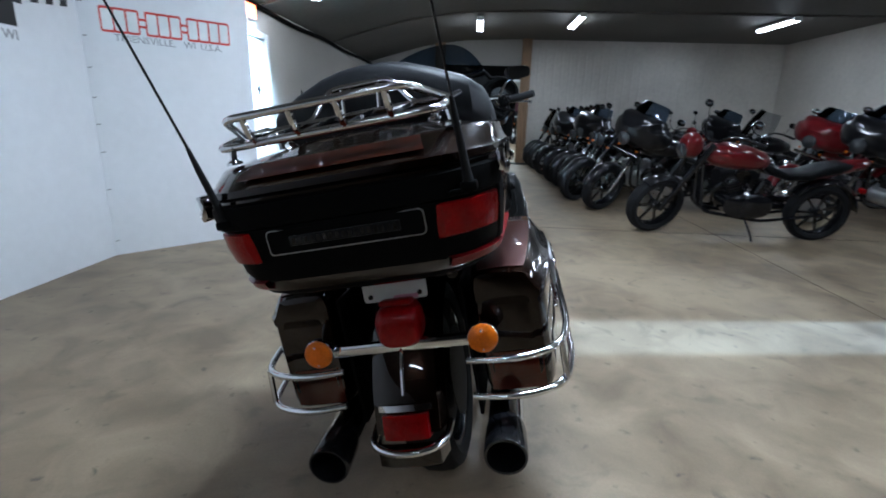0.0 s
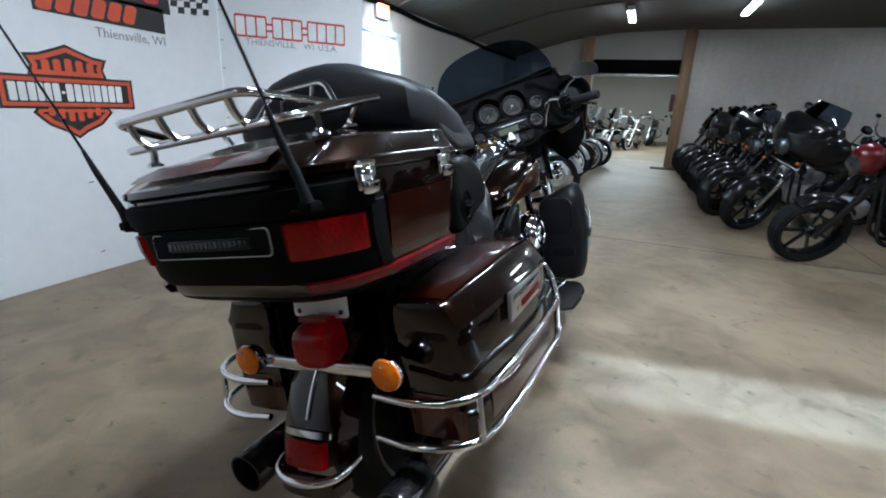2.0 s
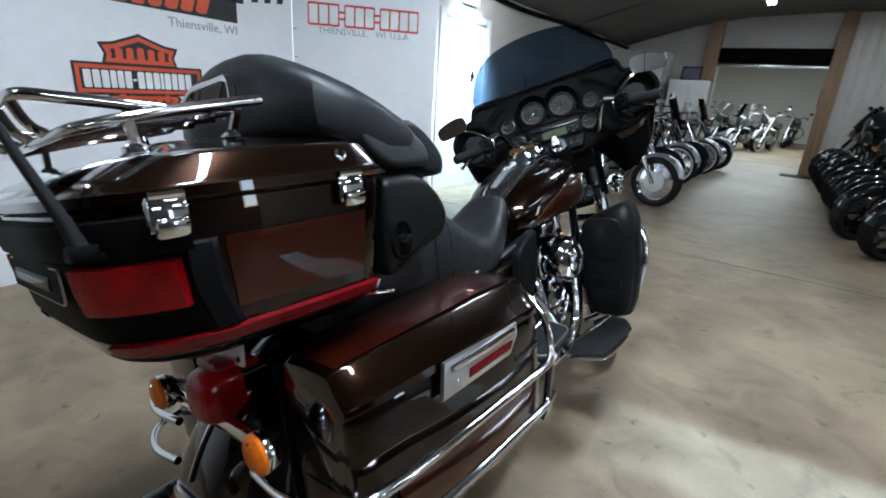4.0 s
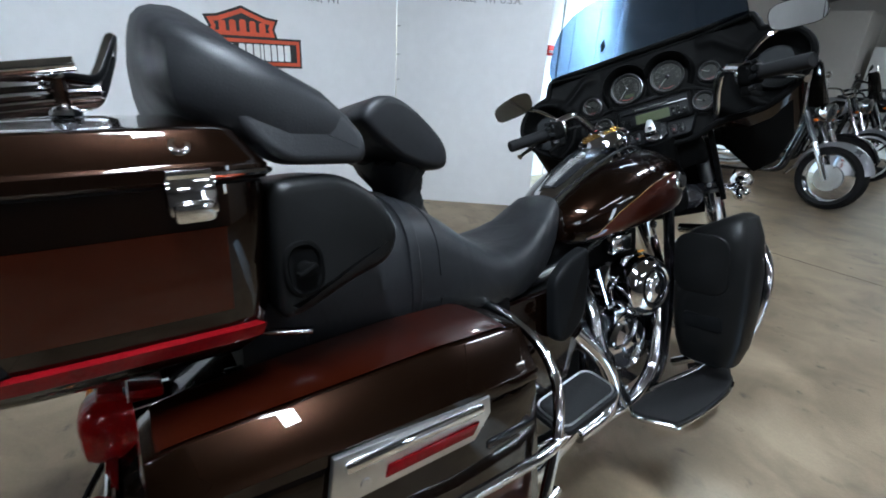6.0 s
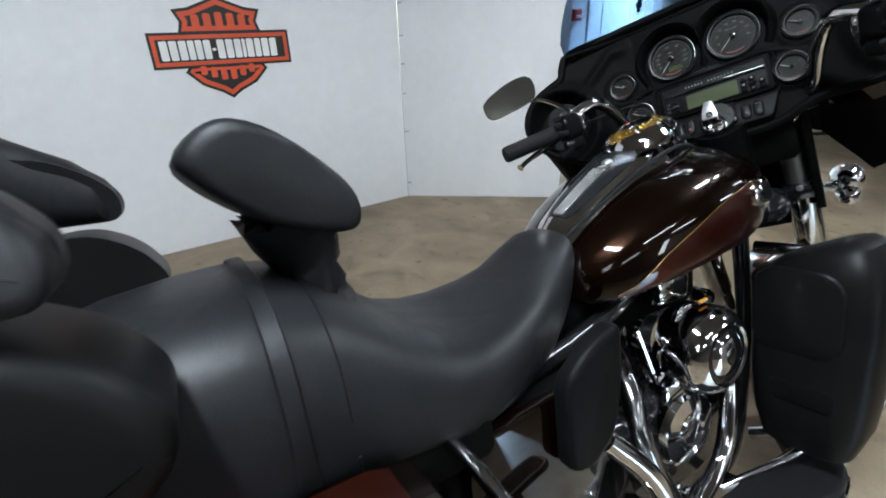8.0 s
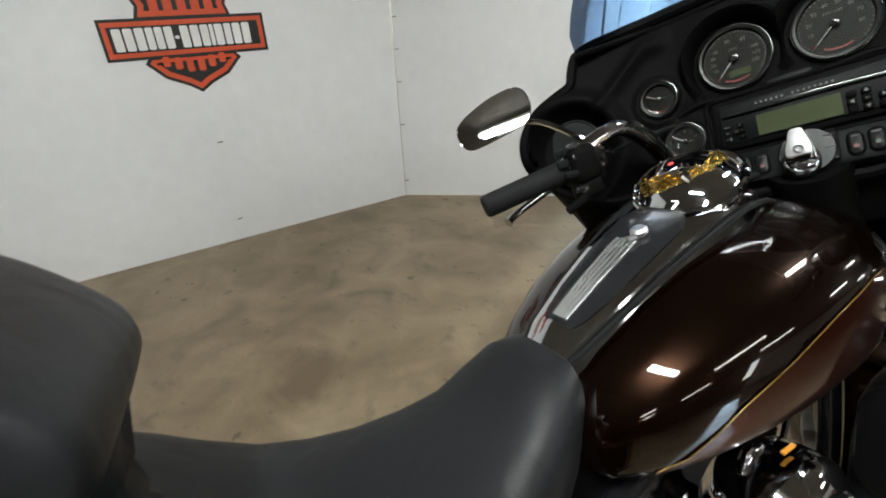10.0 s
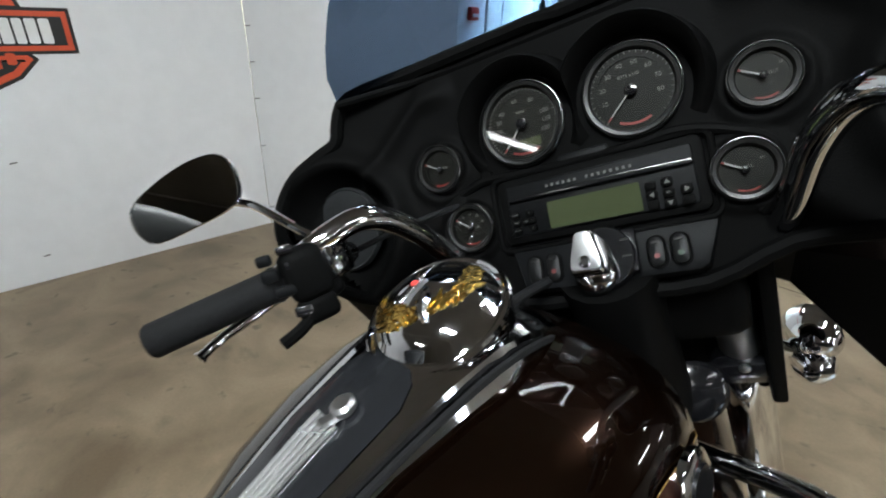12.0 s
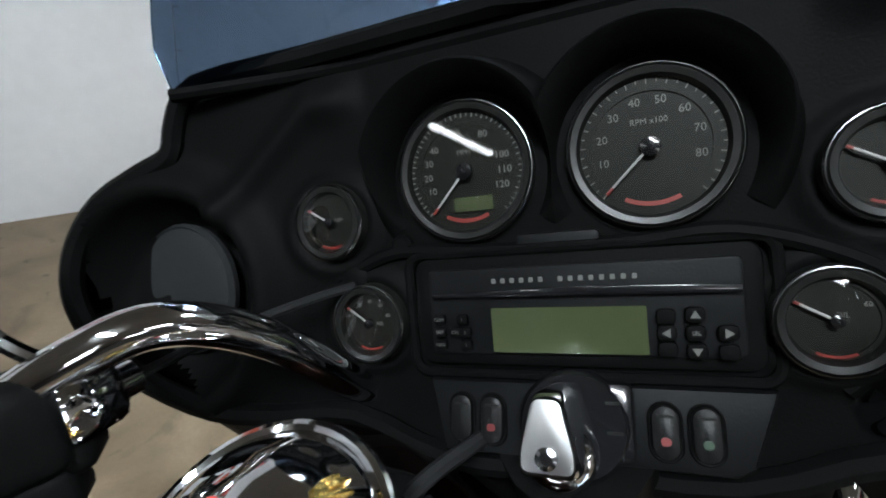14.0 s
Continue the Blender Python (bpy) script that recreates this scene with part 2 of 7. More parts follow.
def aim(p, d, up=(0, 0, 1)):
    """A frame at p whose z axis points along d."""
    d = Vector(d).normalized()
    u = Vector(up)
    if abs(d.dot(u)) > 0.98:
        u = Vector((0, 1, 0))
    x = u.cross(d).normalized()
    y = d.cross(x)
    return Matrix(((x.x, y.x, d.x, p[0]), (x.y, y.y, d.y, p[1]), (x.z, y.z, d.z, p[2]), (0, 0, 0, 1)))


def lathe(profile, seg=24, m=None, cap=True):
    bm = bmesh.new()
    rings = []
    for r, z in profile:
        rings.append([bm.verts.new((r * math.cos(2 * math.pi * i / seg), r * math.sin(2 * math.pi * i / seg), z)) for i in range(seg)])
    for a, b in zip(rings, rings[1:]):
        for i in range(seg):
            bm.faces.new((a[i], a[(i + 1) % seg], b[(i + 1) % seg], b[i]))
    if cap:
        bm.faces.new(rings[0][::-1]), bm.faces.new(rings[-1])
    return moved(bm, m) if m is not None else bm


def glide(pts, steps=5, closed=False):
    """A smooth line through the points."""
    pts = [Vector(p) for p in pts]
    n = len(pts)
    out = []
    for i in range(n if closed else n - 1):
        if closed:
            p0, p1, p2, p3 = (pts[(i + k - 1) % n] for k in range(4))
        else:
            p0, p1, p2, p3 = pts[max(0, i - 1)], pts[i], pts[i + 1], pts[min(n - 1, i + 2)]
        for s in range(steps):
            t = s / steps
            out.append(0.5 * (2 * p1 + (p2 - p0) * t + (2 * p0 - 5 * p1 + 4 * p2 - p3) * t * t + (3 * p1 - p0 - 3 * p2 + p3) * t ** 3))
    if not closed:
        out.append(pts[-1])
    return out


def fillet(pts, r, steps=4, closed=False):
    """A polyline with its corners rounded."""
    pts = [Vector(p) for p in pts]
    n = len(pts)
    out = []
    for i, p in enumerate(pts):
        if not closed and i in (0, n - 1):
            out.append(p)
            continue
        a, b = pts[i - 1], pts[(i + 1) % n]
        da, db = (a - p), (b - p)
        k = min(r, da.length * 0.49, db.length * 0.49)
        s, e = p + da.normalized() * k, p + db.normalized() * k
        for j in range(steps + 1):
            t = j / steps
            out.append((1 - t) ** 2 * s + 2 * t * (1 - t) * p + t * t * e)
    return out


def tube(pts, r, seg=10, closed=False, radii=None):
    """A round bar along a line."""
    pts = [Vector(p) for p in pts]
    bm = bmesh.new()
    rings = []
    n = len(pts)
    ref = None
    for i, p in enumerate(pts):
        a = pts[i - 1] if (closed or i) else p
        b = pts[(i + 1) % n] if (closed or i < n - 1) else p
        d = (b - a).normalized()
        if ref is None:
            ref = d.orthogonal().normalized()
        ref = (ref - d * ref.dot(d)).normalized()
        other = d.cross(ref)
        rr = radii[i] if radii else r
        rings.append([bm.verts.new(p + rr * (math.cos(2 * math.pi * k / seg) * ref + math.sin(2 * math.pi * k / seg) * other)) for k in range(seg)])
    pairs = list(zip(rings, rings[1:])) + ([(rings[-1], rings[0])] if closed else [])
    for a, b in pairs:
        for k in range(seg):
            bm.faces.new((a[k], a[(k + 1) % seg], b[(k + 1) % seg], b[k]))
    if not closed:
        bm.faces.new(rings[0][::-1]), bm.faces.new(rings[-1])
    return bm


def loft(rings, cap=(True, True), closed=True):
    bm = bmesh.new()
    vs = [[bm.verts.new(p) for p in ring] for ring in rings]
    n = len(vs[0])
    for a, b in zip(vs, vs[1:]):
        for k in range(n if closed else n - 1):
            bm.faces.new((a[k], a[(k + 1) % n], b[(k + 1) % n], b[k]))
    if closed:
        for ring, on in ((vs[0], cap[0]), (vs[-1], cap[1])):
            if on:
                bm.faces.new(ring)
    return bm


def oval(a, b, power=2.0, n=28):
    out = []
    for i in range(n):
        t = 2 * math.pi * i / n
        c, s = math.cos(t), math.sin(t)
        out.append((a * math.copysign(abs(c) ** (2 / power), c), b * math.copysign(abs(s) ** (2 / power), s)))
    return out


def prism(outline, h, bev=0.0, m=None, seg=2):
    """An outline in x and y, raised by h along z."""
    bm = bmesh.new()
    vs = [bm.verts.new((x, y, 0)) for x, y in outline]
    f = bm.faces.new(vs)
    top = bmesh.ops.extrude_face_region(bm, geom=[f])
    tv = [v for v in top["geom"] if isinstance(v, bmesh.types.BMVert)]
    bmesh.ops.translate(bm, vec=(0, 0, h), verts=tv)
    bmesh.ops.recalc_face_normals(bm, faces=bm.faces)
    if bev:
        ed = [e for e in bm.edges if all(v in tv for v in e.verts)]
        bmesh.ops.bevel(bm, geom=ed, offset=bev, segments=seg, affect="EDGES", profile=0.5)
    return moved(bm, m) if m is not None else bm


def round_rect(w, h, r, n=5):
    out = []
    for cx, cy, a0 in ((w / 2 - r, h / 2 - r, 0), (-w / 2 + r, h / 2 - r, 90), (-w / 2 + r, -h / 2 + r, 180), (w / 2 - r, -h / 2 + r, 270)):
        for i in range(n + 1):
            a = radians(a0 + 90 * i / n)
            out.append((cx + r * math.cos(a), cy + r * math.sin(a)))
    return out


def words(text, size, m, depth=0.0006):
    """Raised lettering in the built-in font, as a mesh."""
    cu = bpy.data.curves.new("text", "FONT")
    cu.body, cu.size, cu.extrude, cu.align_x, cu.align_y, cu.resolution_u = text, size, depth, "CENTER", "CENTER", 2
    ob = bpy.data.objects.new("text", cu)
    scene.collection.objects.link(ob)
    me = bpy.data.meshes.new_from_object(ob.evaluated_get(bpy.context.evaluated_depsgraph_get()))
    bm = bmesh.new()
    bm.from_mesh(me)
    bpy.data.objects.remove(ob)
    bpy.data.curves.remove(cu)
    bpy.data.meshes.remove(me)
    return moved(bm, m)


def slab(x0, x1, y0, y1, z0, z1, bev=0.0):
    return boxb(x1 - x0, y1 - y0, z1 - z0, bev, Matrix.Translation(((x0 + x1) / 2, (y0 + y1) / 2, (z0 + z1) / 2)))


# ---- the hall ----
def structure(name, bm, material, label="", sharp=30):
    return thing(name, label, "", None, "", bm, material, "structure", sharp)


structure("floor", slab(-6, 12, -15, 30, -0.1, 0.0), CONCRETE, "worn sealed concrete floor with dark stains")

# saw cuts in the slab
for i, (x0, y0, x1, y1) in enumerate(((-2.4, 0.75, 9.5, 0.75), (3.1, -5, 3.1, 13.4), (-2.4, 5.6, 9.5, 5.6))):
    d = Vector((x1 - x0, y1 - y0, 0))
    structure("floor_joint", boxb(d.length, 0.003, 0.002, 0, Matrix.Translation(((x0 + x1) / 2, (y0 + y1) / 2, 0.0005)) @ Matrix.Rotation(math.atan2(d.y, d.x), 4, "Z")),
              RUBBER, "dark saw-cut joint in the concrete")


def sheet_wall(name, a, b, z0, z1, thick, material, label):
    """A straight upright board from a to b; its front is on the left hand side going from a to b... turned to face the hall."""
    a, b = Vector((*a, 0)), Vector((*b, 0))
    d = (b - a)
    m = Matrix.Translation((a + b) / 2 + Vector((0, 0, (z0 + z1) / 2))) @ Matrix.Rotation(math.atan2(d.y, d.x), 4, "Z")
    return structure(name, boxb(d.length, thick, z1 - z0, 0.003, m @ Matrix.Translation((0, thick / 2, 0))), material, label)


CORNER = Vector((-2.469, 3.868, 0))
B_END = Vector((-1.645, 4.787, 0))
structure("wall_west_boards", slab(-2.53, -2.47, -14.0, 3.866, 0, 2.44, 0.002), WHITE_WALL, "white display board along the showroom wall")
u_b = (B_END - CORNER).normalized()
WB = Matrix.Translation(CORNER) @ Matrix.Rotation(math.atan2(u_b.y, u_b.x), 4, "Z")
LEN_B = (B_END - CORNER).length
structure("wall_angled_board", boxb(LEN_B, 0.05, 2.44, 0.002, WB @ Matrix.Translation((LEN_B / 2, 0.025, 1.22))), WHITE_WALL, "white display board set at an angle")

# screws along the board edges
def screw_at(m):
    ob = thing("wall_clip", "small dark metal clip in the white board", "clip", m, "clips in the boards", boxb(0.030, 0.006, 0.008, 0.002, Matrix.Translation((0, 0, 0.004)) @ Matrix.Rotation(radians(6), 4, "Z")), SCREW)
    return ob
first = screw_at(aim((-2.469, 2.66, 0.14), (1, 0, 0)))
spots = [aim((-2.469, 2.66, z), (1, 0, 0)) for z in (0.628,)]
spots += [WB @ Matrix.Translation((0.018, -0.0005, z)) @ Matrix.Rotation(radians(90), 4, "X") for z in (0.12, 0.539, 0.831, 1.041, 1.237, 1.45, 1.67, 1.9, 2.1)]
for m in spots:
    copy_thing(first, m)

# left wall
LX = -2.45
structure("wall_left", slab(LX - 0.15, LX, 7.12, FAR, 0, 2.5), GREY_WALL, "dull painted wall")
structure("wall_left", slab(LX - 0.15, LX - 0.004, 4.2, 5.93, 0, 2.5), WHITE_WALL, "white wall beside the door")
structure("wall_left_head", slab(LX - 0.15, LX, 5.933, 7.117, 2.16, 2.5), GREY_WALL, "wall above the door")

# far wall with the wide opening, timber posts and a roller shutter box
structure("wall_north", slab(1.55, 10.2, FAR, FAR + 0.2, 0, CEIL + 0.1), METAL_WALL, "grey corrugated steel wall")
structure("wall_north", slab(-2.6, -0.45, FAR, FAR + 0.2, 0, CEIL + 0.1), GREY_WALL, "dull white painted wall")
structure("wall_north_head", slab(-0.447, 1.547, FAR, FAR + 0.2, 2.45, CEIL + 0.1), GREY_WALL, "wall above the wide opening")
ribs = bmesh.new()
for i in range(40):
    x = 1.95 + 0.2 * i
    merge(ribs, prism([(-0.03, 0), (0.03, 0), (0.018, 0.009), (-0.018, 0.009)], CEIL, 0, Matrix.Translation((x, FAR + 0.001, 0)) @ Matrix.Rotation(math.pi, 4, "Z")))
structure("wall_ribs", ribs, METAL_WALL, "raised ribs of the steel cladding")
structure("timber_post", slab(1.5, 1.74, FAR - 0.2, FAR - 0.004, 0, CEIL, 0.012), WOOD, "rough timber post beside the opening")
structure("timber_post", slab(-0.72, -0.46, FAR - 0.2, FAR - 0.004, 1.75, CEIL, 0.012), WOOD, "rough timber post beside the opening")
structure("shutter_box", slab(-0.447, 1.497, FAR - 0.18, FAR + 0.18, 2.14, 2.446, 0.02), PLASTIC, "dark box of the rolled-up shutter")
structure("shutter_rail", slab(-0.447, 1.497, FAR - 0.21, FAR - 0.183, 2.06, 2.12, 0.006), STEEL, "steel bottom rail of the shutter")

# room beyond
structure("wall_beyond", slab(-4.2, 5.2, 25.8, 26.0, 0, 3.3), GREY_WALL, "pale wall of the room beyond")
structure("wall_beyond_left", slab(-4.2, -4.0, FAR + 0.2, 25.8, 0, 3.3), GREY_WALL, "pale wall of the room beyond")
structure("wall_beyond_right", slab(5.0, 5.2, FAR + 0.2, 25.8, 0, 3.3), GREY_WALL, "pale wall of the room beyond")
structure("ceiling_beyond", slab(-4.2, 5.2, FAR + 0.2, 26.0, 3.303, 3.4), GREY_WALL, "pale ceiling of the room beyond")
area_lamp("beyond_light", pose(0.5, 18.5, 3.2), 3.0, 6.0, 130, (0.90, 1.0, 0.97))

# closing walls; the east wall has an unseen high window, shaped to throw daylight across the floor
# the DIM_WALL ones are unseen, coloured dark so the paintwork reflects little
structure("wall_south", slab(-2.6, 8.2, -14.2, -14.0, 0, CEIL + 0.1), DIM_WALL, "plain unseen closing wall, darkened to dim reflections")
structure("wall_east", slab(8.0, 8.2, -13.997, 3.46, 0, CEIL + 0.1), DIM_WALL, "plain unseen closing wall, darkened to dim reflections")
structure("wall_east", slab(8.0, 8.2, 3.90, FAR - 0.003, 0, CEIL + 0.1), METAL_WALL, "grey steel wall")
structure("wall_east_foot", slab(8.0, 8.2, 3.463, 3.897, 0, 1.3), DIM_WALL, "unseen wall under the high window, darkened to dim reflections")

# ceiling: flat in the middle, coming down along the left wall
prof = [(-2.6, 2.44), (-1.9, 2.66), (-1.0, 2.9), (0.0, 3.05), (1.2, CEIL), (8.2, CEIL)]
top = [(8.2, CEIL + 0.15), (-2.6, CEIL + 0.15)]
structure("ceiling", loft([[(x, y, z) for x, z in prof + top] for y in (-14.2, FAR + 0.2)]), CEIL_MAT, "dark drab ceiling with a sloping edge")
beams = bmesh.new()
for y in (-9.1, -5.9, -2.7, 0.5, 3.7, 6.9, 10.1):
    merge(beams, tube(glide([(x, y, z - 0.02) for x, z in prof], 3), 0.02, 6))
structure("ceiling_seam", beams, CEIL_MAT, "thin dark seam across the ceiling")
# dark trim and cable along the top of the left wall
structure("trim", tube(glide([(LX + 0.03, y, 2.43 + 0.015 * math.sin(y * 2.1)) for y in (4.9, 6, 7, 8, 9.5, 11, 12.3, 13.5)], 4), 0.035, 8), PLASTIC, "dark bundled cable along the wall top")


# ---- lamps ----
TUBE_GLOW = glow("lamp_glow", (0.93, 0.97, 1.0), 10.0)
EXIT_GLOW = glow("exit_glow", (1.0, 0.16, 0.05), 3.0)


def ceiling_lamp(m):
    ob = thing("ceiling_light", "white fluorescent batten lamp under the dark ceiling", "ceiling light", m, "ceiling lights")
    part("housing", prism([(-0.07, 0), (0.07, 0), (0.05, 0.05), (-0.05, 0.05)], 1.24, 0, Matrix.Translation((0, 0.62, -0.0)) @ Matrix.Rotation(radians(90), 4, "X")), PLATE_WHITE, ob)
    for x in (-0.035, 0.035):
        part("lamp_tube", tube([(x, -0.6, -0.02), (x, 0.6, -0.02)], 0.018, 10), TUBE_GLOW, ob, "glowing white tube")
    for y in (-0.612, 0.612):
        part("end_cap", boxb(0.13, 0.02, 0.05, 0.004, Matrix.Translation((0, y, -0.008))), PLATE_WHITE, ob)
    return ob


# the unlit-power lamp at (-1.75, 6.5) is added, unseen, beside the bright door
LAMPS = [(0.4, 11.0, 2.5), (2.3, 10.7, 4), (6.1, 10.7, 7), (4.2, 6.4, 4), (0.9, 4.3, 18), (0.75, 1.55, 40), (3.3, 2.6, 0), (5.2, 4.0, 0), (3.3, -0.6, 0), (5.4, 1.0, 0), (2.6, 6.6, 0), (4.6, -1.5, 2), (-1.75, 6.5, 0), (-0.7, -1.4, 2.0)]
lamp0 = None
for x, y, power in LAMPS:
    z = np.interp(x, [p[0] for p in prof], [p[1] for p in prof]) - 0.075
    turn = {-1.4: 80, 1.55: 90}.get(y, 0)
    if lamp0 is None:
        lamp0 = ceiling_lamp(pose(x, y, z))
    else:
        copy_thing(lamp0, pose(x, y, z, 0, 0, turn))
    if power:
        area_lamp("lamp_light", pose(x, y, z - 0.05, 0, 0, turn), 0.14, 1.2, power, (0.84, 0.94, 1.0))
# added fill aimed at the door, brightens it without a known source
area_lamp("added_door_fill", look((-1.75, 6.5, 2.36), (-2.45, 6.5, 1.0)), 0.3, 0.9, 26, (0.58, 0.84, 1.0), 75)

# daylight of the sky through the high east window
area_lamp("window_light", look((7.95, 3.68, 2.2), (0, 3.4, 1.7)), 0.35, 1.7, 6, (0.72, 0.86, 1.0))
sun = bpy.data.lights.new("sun", "SUN")
sun.energy, sun.angle, sun.color = 5.0, radians(0.8), (0.50, 0.74, 1.0)
sun_ob = new("sun", sun)
sun_ob.matrix_world = look((20, 5.2, 6.94), (2.4, 3.05, -0.45))


# ---- signs on the boards ----
WA = Matrix(((0, 0, 1, -2.4695), (1, 0, 0, 0), (0, 1, 0, 0), (0, 0, 0, 1)))


def on_a(y, z, lift=0.0):
    return WA @ Matrix.Translation((y, z, lift))


def on_b(s, z, lift=0.0):
    return WB @ Matrix.Translation((s, -lift, z)) @ Matrix.Rotation(radians(90), 4, "X")


def shifted(outline, k, c=(0, 0)):
    return [((x - c[0]) * k + c[0], (y - c[1]) * k + c[1]) for x, y in outline]


def inset(outline, d):
    """The outline drawn in by d (corner by corner)."""
    n = len(outline)
    out = []
    area = sum(outline[i][0] * outline[(i + 1) % n][1] - outline[(i + 1) % n][0] * outline[i][1] for i in range(n))
    sgn = 1 if area > 0 else -1
    for i in range(n):
        p0, p1, p2 = (Vector(outline[(i + k) % n]) for k in (-1, 0, 1))
        a, b = (p1 - p0).normalized(), (p2 - p1).normalized()
        na, nb = Vector((-a.y, a.x)) * sgn, Vector((-b.y, b.x)) * sgn
        k = (na + nb)
        k = k / max(0.3, k.length_squared / 2)
        out.append(tuple(p1 + k * d))
    return out


def emblem_sign():
    ob = thing("wall_emblem", "orange and black shield-shaped emblem with a white-lettered bar", "wall sign", on_a(2.64, 1.2))
    foot = [(-0.21, -0.085), (-0.24, -0.12), (-0.16, -0.2), (-0.06, -0.245), (0.0, -0.285), (0.06, -0.245), (0.16, -0.2), (0.24, -0.12), (0.21, -0.085)]
    bar = [(-0.40, -0.097), (-0.40, 0.097), (0.40, 0.097), (0.40, -0.097)]
    notch = [(-0.245, 0.215), (-0.16, 0.225), (-0.05, 0.265), (0.0, 0.285), (0.05, 0.265), (0.16, 0.225), (0.245, 0.215), (0.215, 0.15), (0.235, 0.085), (-0.235, 0.085), (-0.215, 0.15)]
    for nm, o in (("shield_top", notch), ("shield_bottom", foot)):
        part(nm, prism(o, 0.002), SIGN_BLACK, ob)
        part(nm + "_fill", prism(inset(o, 0.016), 0.0032), SIGN_ORANGE, ob)
        part(nm + "_field", prism(inset(o, 0.042), 0.0042), SIGN_BLACK, ob)
    part("bar", prism(bar, 0.0052), SIGN_BLACK, ob)
    part("bar_fill", prism(inset(bar, 0.014), 0.0062), SIGN_ORANGE, ob)
    part("bar_field", prism(inset(bar, 0.036), 0.0072), SIGN_BLACK, ob)
    x = -0.352
    for i, w in enumerate((46, 46, 46, 38, 40, 44, 26, 46, 46, 44, 22, 46, 40, 46, 46)):
        wide = w * 0.00108
        h = 0.016 if i == 6 else 0.105
        part("letter_bar", prism(round_rect(wide * 0.82, h, 0.007, 2), 0.0012, 0, Matrix.Translation((x + wide / 2, 0, 0.0072))), SIGN_WHITE, ob)
        x += wide
    for k in range(5):
        xx = -0.13 + 0.065 * k
        part("letter_bar", prism(round_rect(0.042, 0.085, 0.012, 2), 0.0012, 0, Matrix.Translation((xx, 0.158 - abs(k - 2) * 0.006, 0.0042))), SIGN_ORANGE, ob)
    for k in range(6):
        xx = -0.14 + 0.056 * k
        part("letter_bar", prism(round_rect(0.036, 0.075 - 0.01 * abs(k - 2.5), 0.010, 2), 0.0012, 0, Matrix.Translation((xx, -0.145 + abs(k - 2.5) * 0.012, 0.0042))), SIGN_ORANGE, ob)


emblem_sign()


def dealer_sign():
    ob = thing("dealer_sign", "red and black shop lettering with a chequered flag", "wall sign", on_a(3.0, 1.8))
    part("shadow", prism([(-0.75, 0.02), (0.42, -0.02), (0.42, 0.21), (-0.75, 0.24)], 0.002), SIGN_BLACK, ob)
    for k in range(7):
        part("letter_bar", prism([(x + 0.03, y) if y > 0 else (x, y) for x, y in round_rect(0.12, 0.19, 0.03, 3)], 0.0014, 0, Matrix.Translation((-0.66 + 0.155 * k, 0.125, 0.002))), SIGN_RED, ob)
    part("band", prism([(-0.5, -0.14), (0.36, -0.16), (0.36, 0.015), (-0.5, 0.0)], 0.002), SIGN_BLACK, ob)
    for k in range(6):
        part("letter_bar", prism([(x + 0.025, y) if y > 0 else (x, y) for x, y in round_rect(0.085, 0.12, 0.025, 3)], 0.0014, 0, Matrix.Translation((-0.44 + 0.105 * k, -0.072, 0.002))), SIGN_ORANGE, ob)
    for i in range(6):
        for j in range(4):
            part("flag_check", prism([(0, 0), (0.058, 0.006), (0.064, 0.051), (0.006, 0.045)], 0.0014, 0, Matrix.Translation((0.43 + 0.058 * i, 0.0 + 0.045 * j + 0.006 * i, 0))), SIGN_BLACK if (i + j) % 2 else SIGN_WHITE, ob)
    part("lettering", words("Thiensville, WI", 0.085, Matrix.Translation((0.1, -0.215, 0.0005)), 0.0008), SIGN_GREY, ob)


dealer_sign()


def number_sign():
    ob = thing("number_sign", "red and white sign lettering with a grey line of text beneath", "wall sign", on_b(0.57, 1.80))
    x = -0.44
    for k in range(12):
        dash = k in (3, 7)
        w = 0.05 if dash else 0.083
        h = 0.035 if dash else 0.145
        part("digit_bar", prism(round_rect(w * 1.12, h + 0.034, 0.014, 2), 0.0012, 0, Matrix.Translation((x + w / 2, 0, 0))), SIGN_RED, ob)
        part("digit_bar", prism(round_rect(w * 0.84, h, 0.008, 2), 0.0012, 0, Matrix.Translation((x + w / 2, 0, 0.0012))), SIGN_WHITE, ob)
        x += w
    for text, tx in (("THIENSVILLE,", -0.155), ("WI", 0.165), ("U.S.A.", 0.335)):
        part("lettering", words(text, 0.072, Matrix.Translation((tx, -0.125, 0.0005)), 0.0008), SIGN_GREY, ob)


number_sign()

# exit sign, white door with its lock plate and the fire pull in the alcove
ex = thing("exit_sign", "glowing red exit sign above the opening", "exit sign", pose(LX + 0.03, 6.52, 2.36, 0, 0, 0))
part("case", boxb(0.05, 0.32, 0.2, 0.01), PLATE_WHITE, ex)
part("face", boxb(0.006, 0.29, 0.17, 0.002, Matrix.Translation((0.027, 0, 0))), EXIT_GLOW, ex, "glowing red face")

dr = thing("door_1", "closed bright white panelled door under a lit exit sign", "door", pose(LX - 0.05, 6.525, 0), kind="structure")
part("leaf", slab(0.0, 0.04, -0.47, 0.47, 0.01, 2.06, 0.004), PLATE_WHITE, dr)
for y in (-0.22, 0.22):
    for z0, z1 in ((0.2, 0.85), (1.0, 1.9)):
        part("panel", slab(0.037, 0.052, y - 0.15, y + 0.15, z0, z1, 0.012), PLATE_WHITE, dr)
for y in (-0.53, 0.53):
    part("door_frame", slab(0.0, 0.065, y - 0.055, y + 0.055, 0, 2.155, 0.006), PLATE_WHITE, dr)
part("door_frame", slab(0.0, 0.065, -0.472, 0.472, 2.08, 2.155, 0.006), PLATE_WHITE, dr)
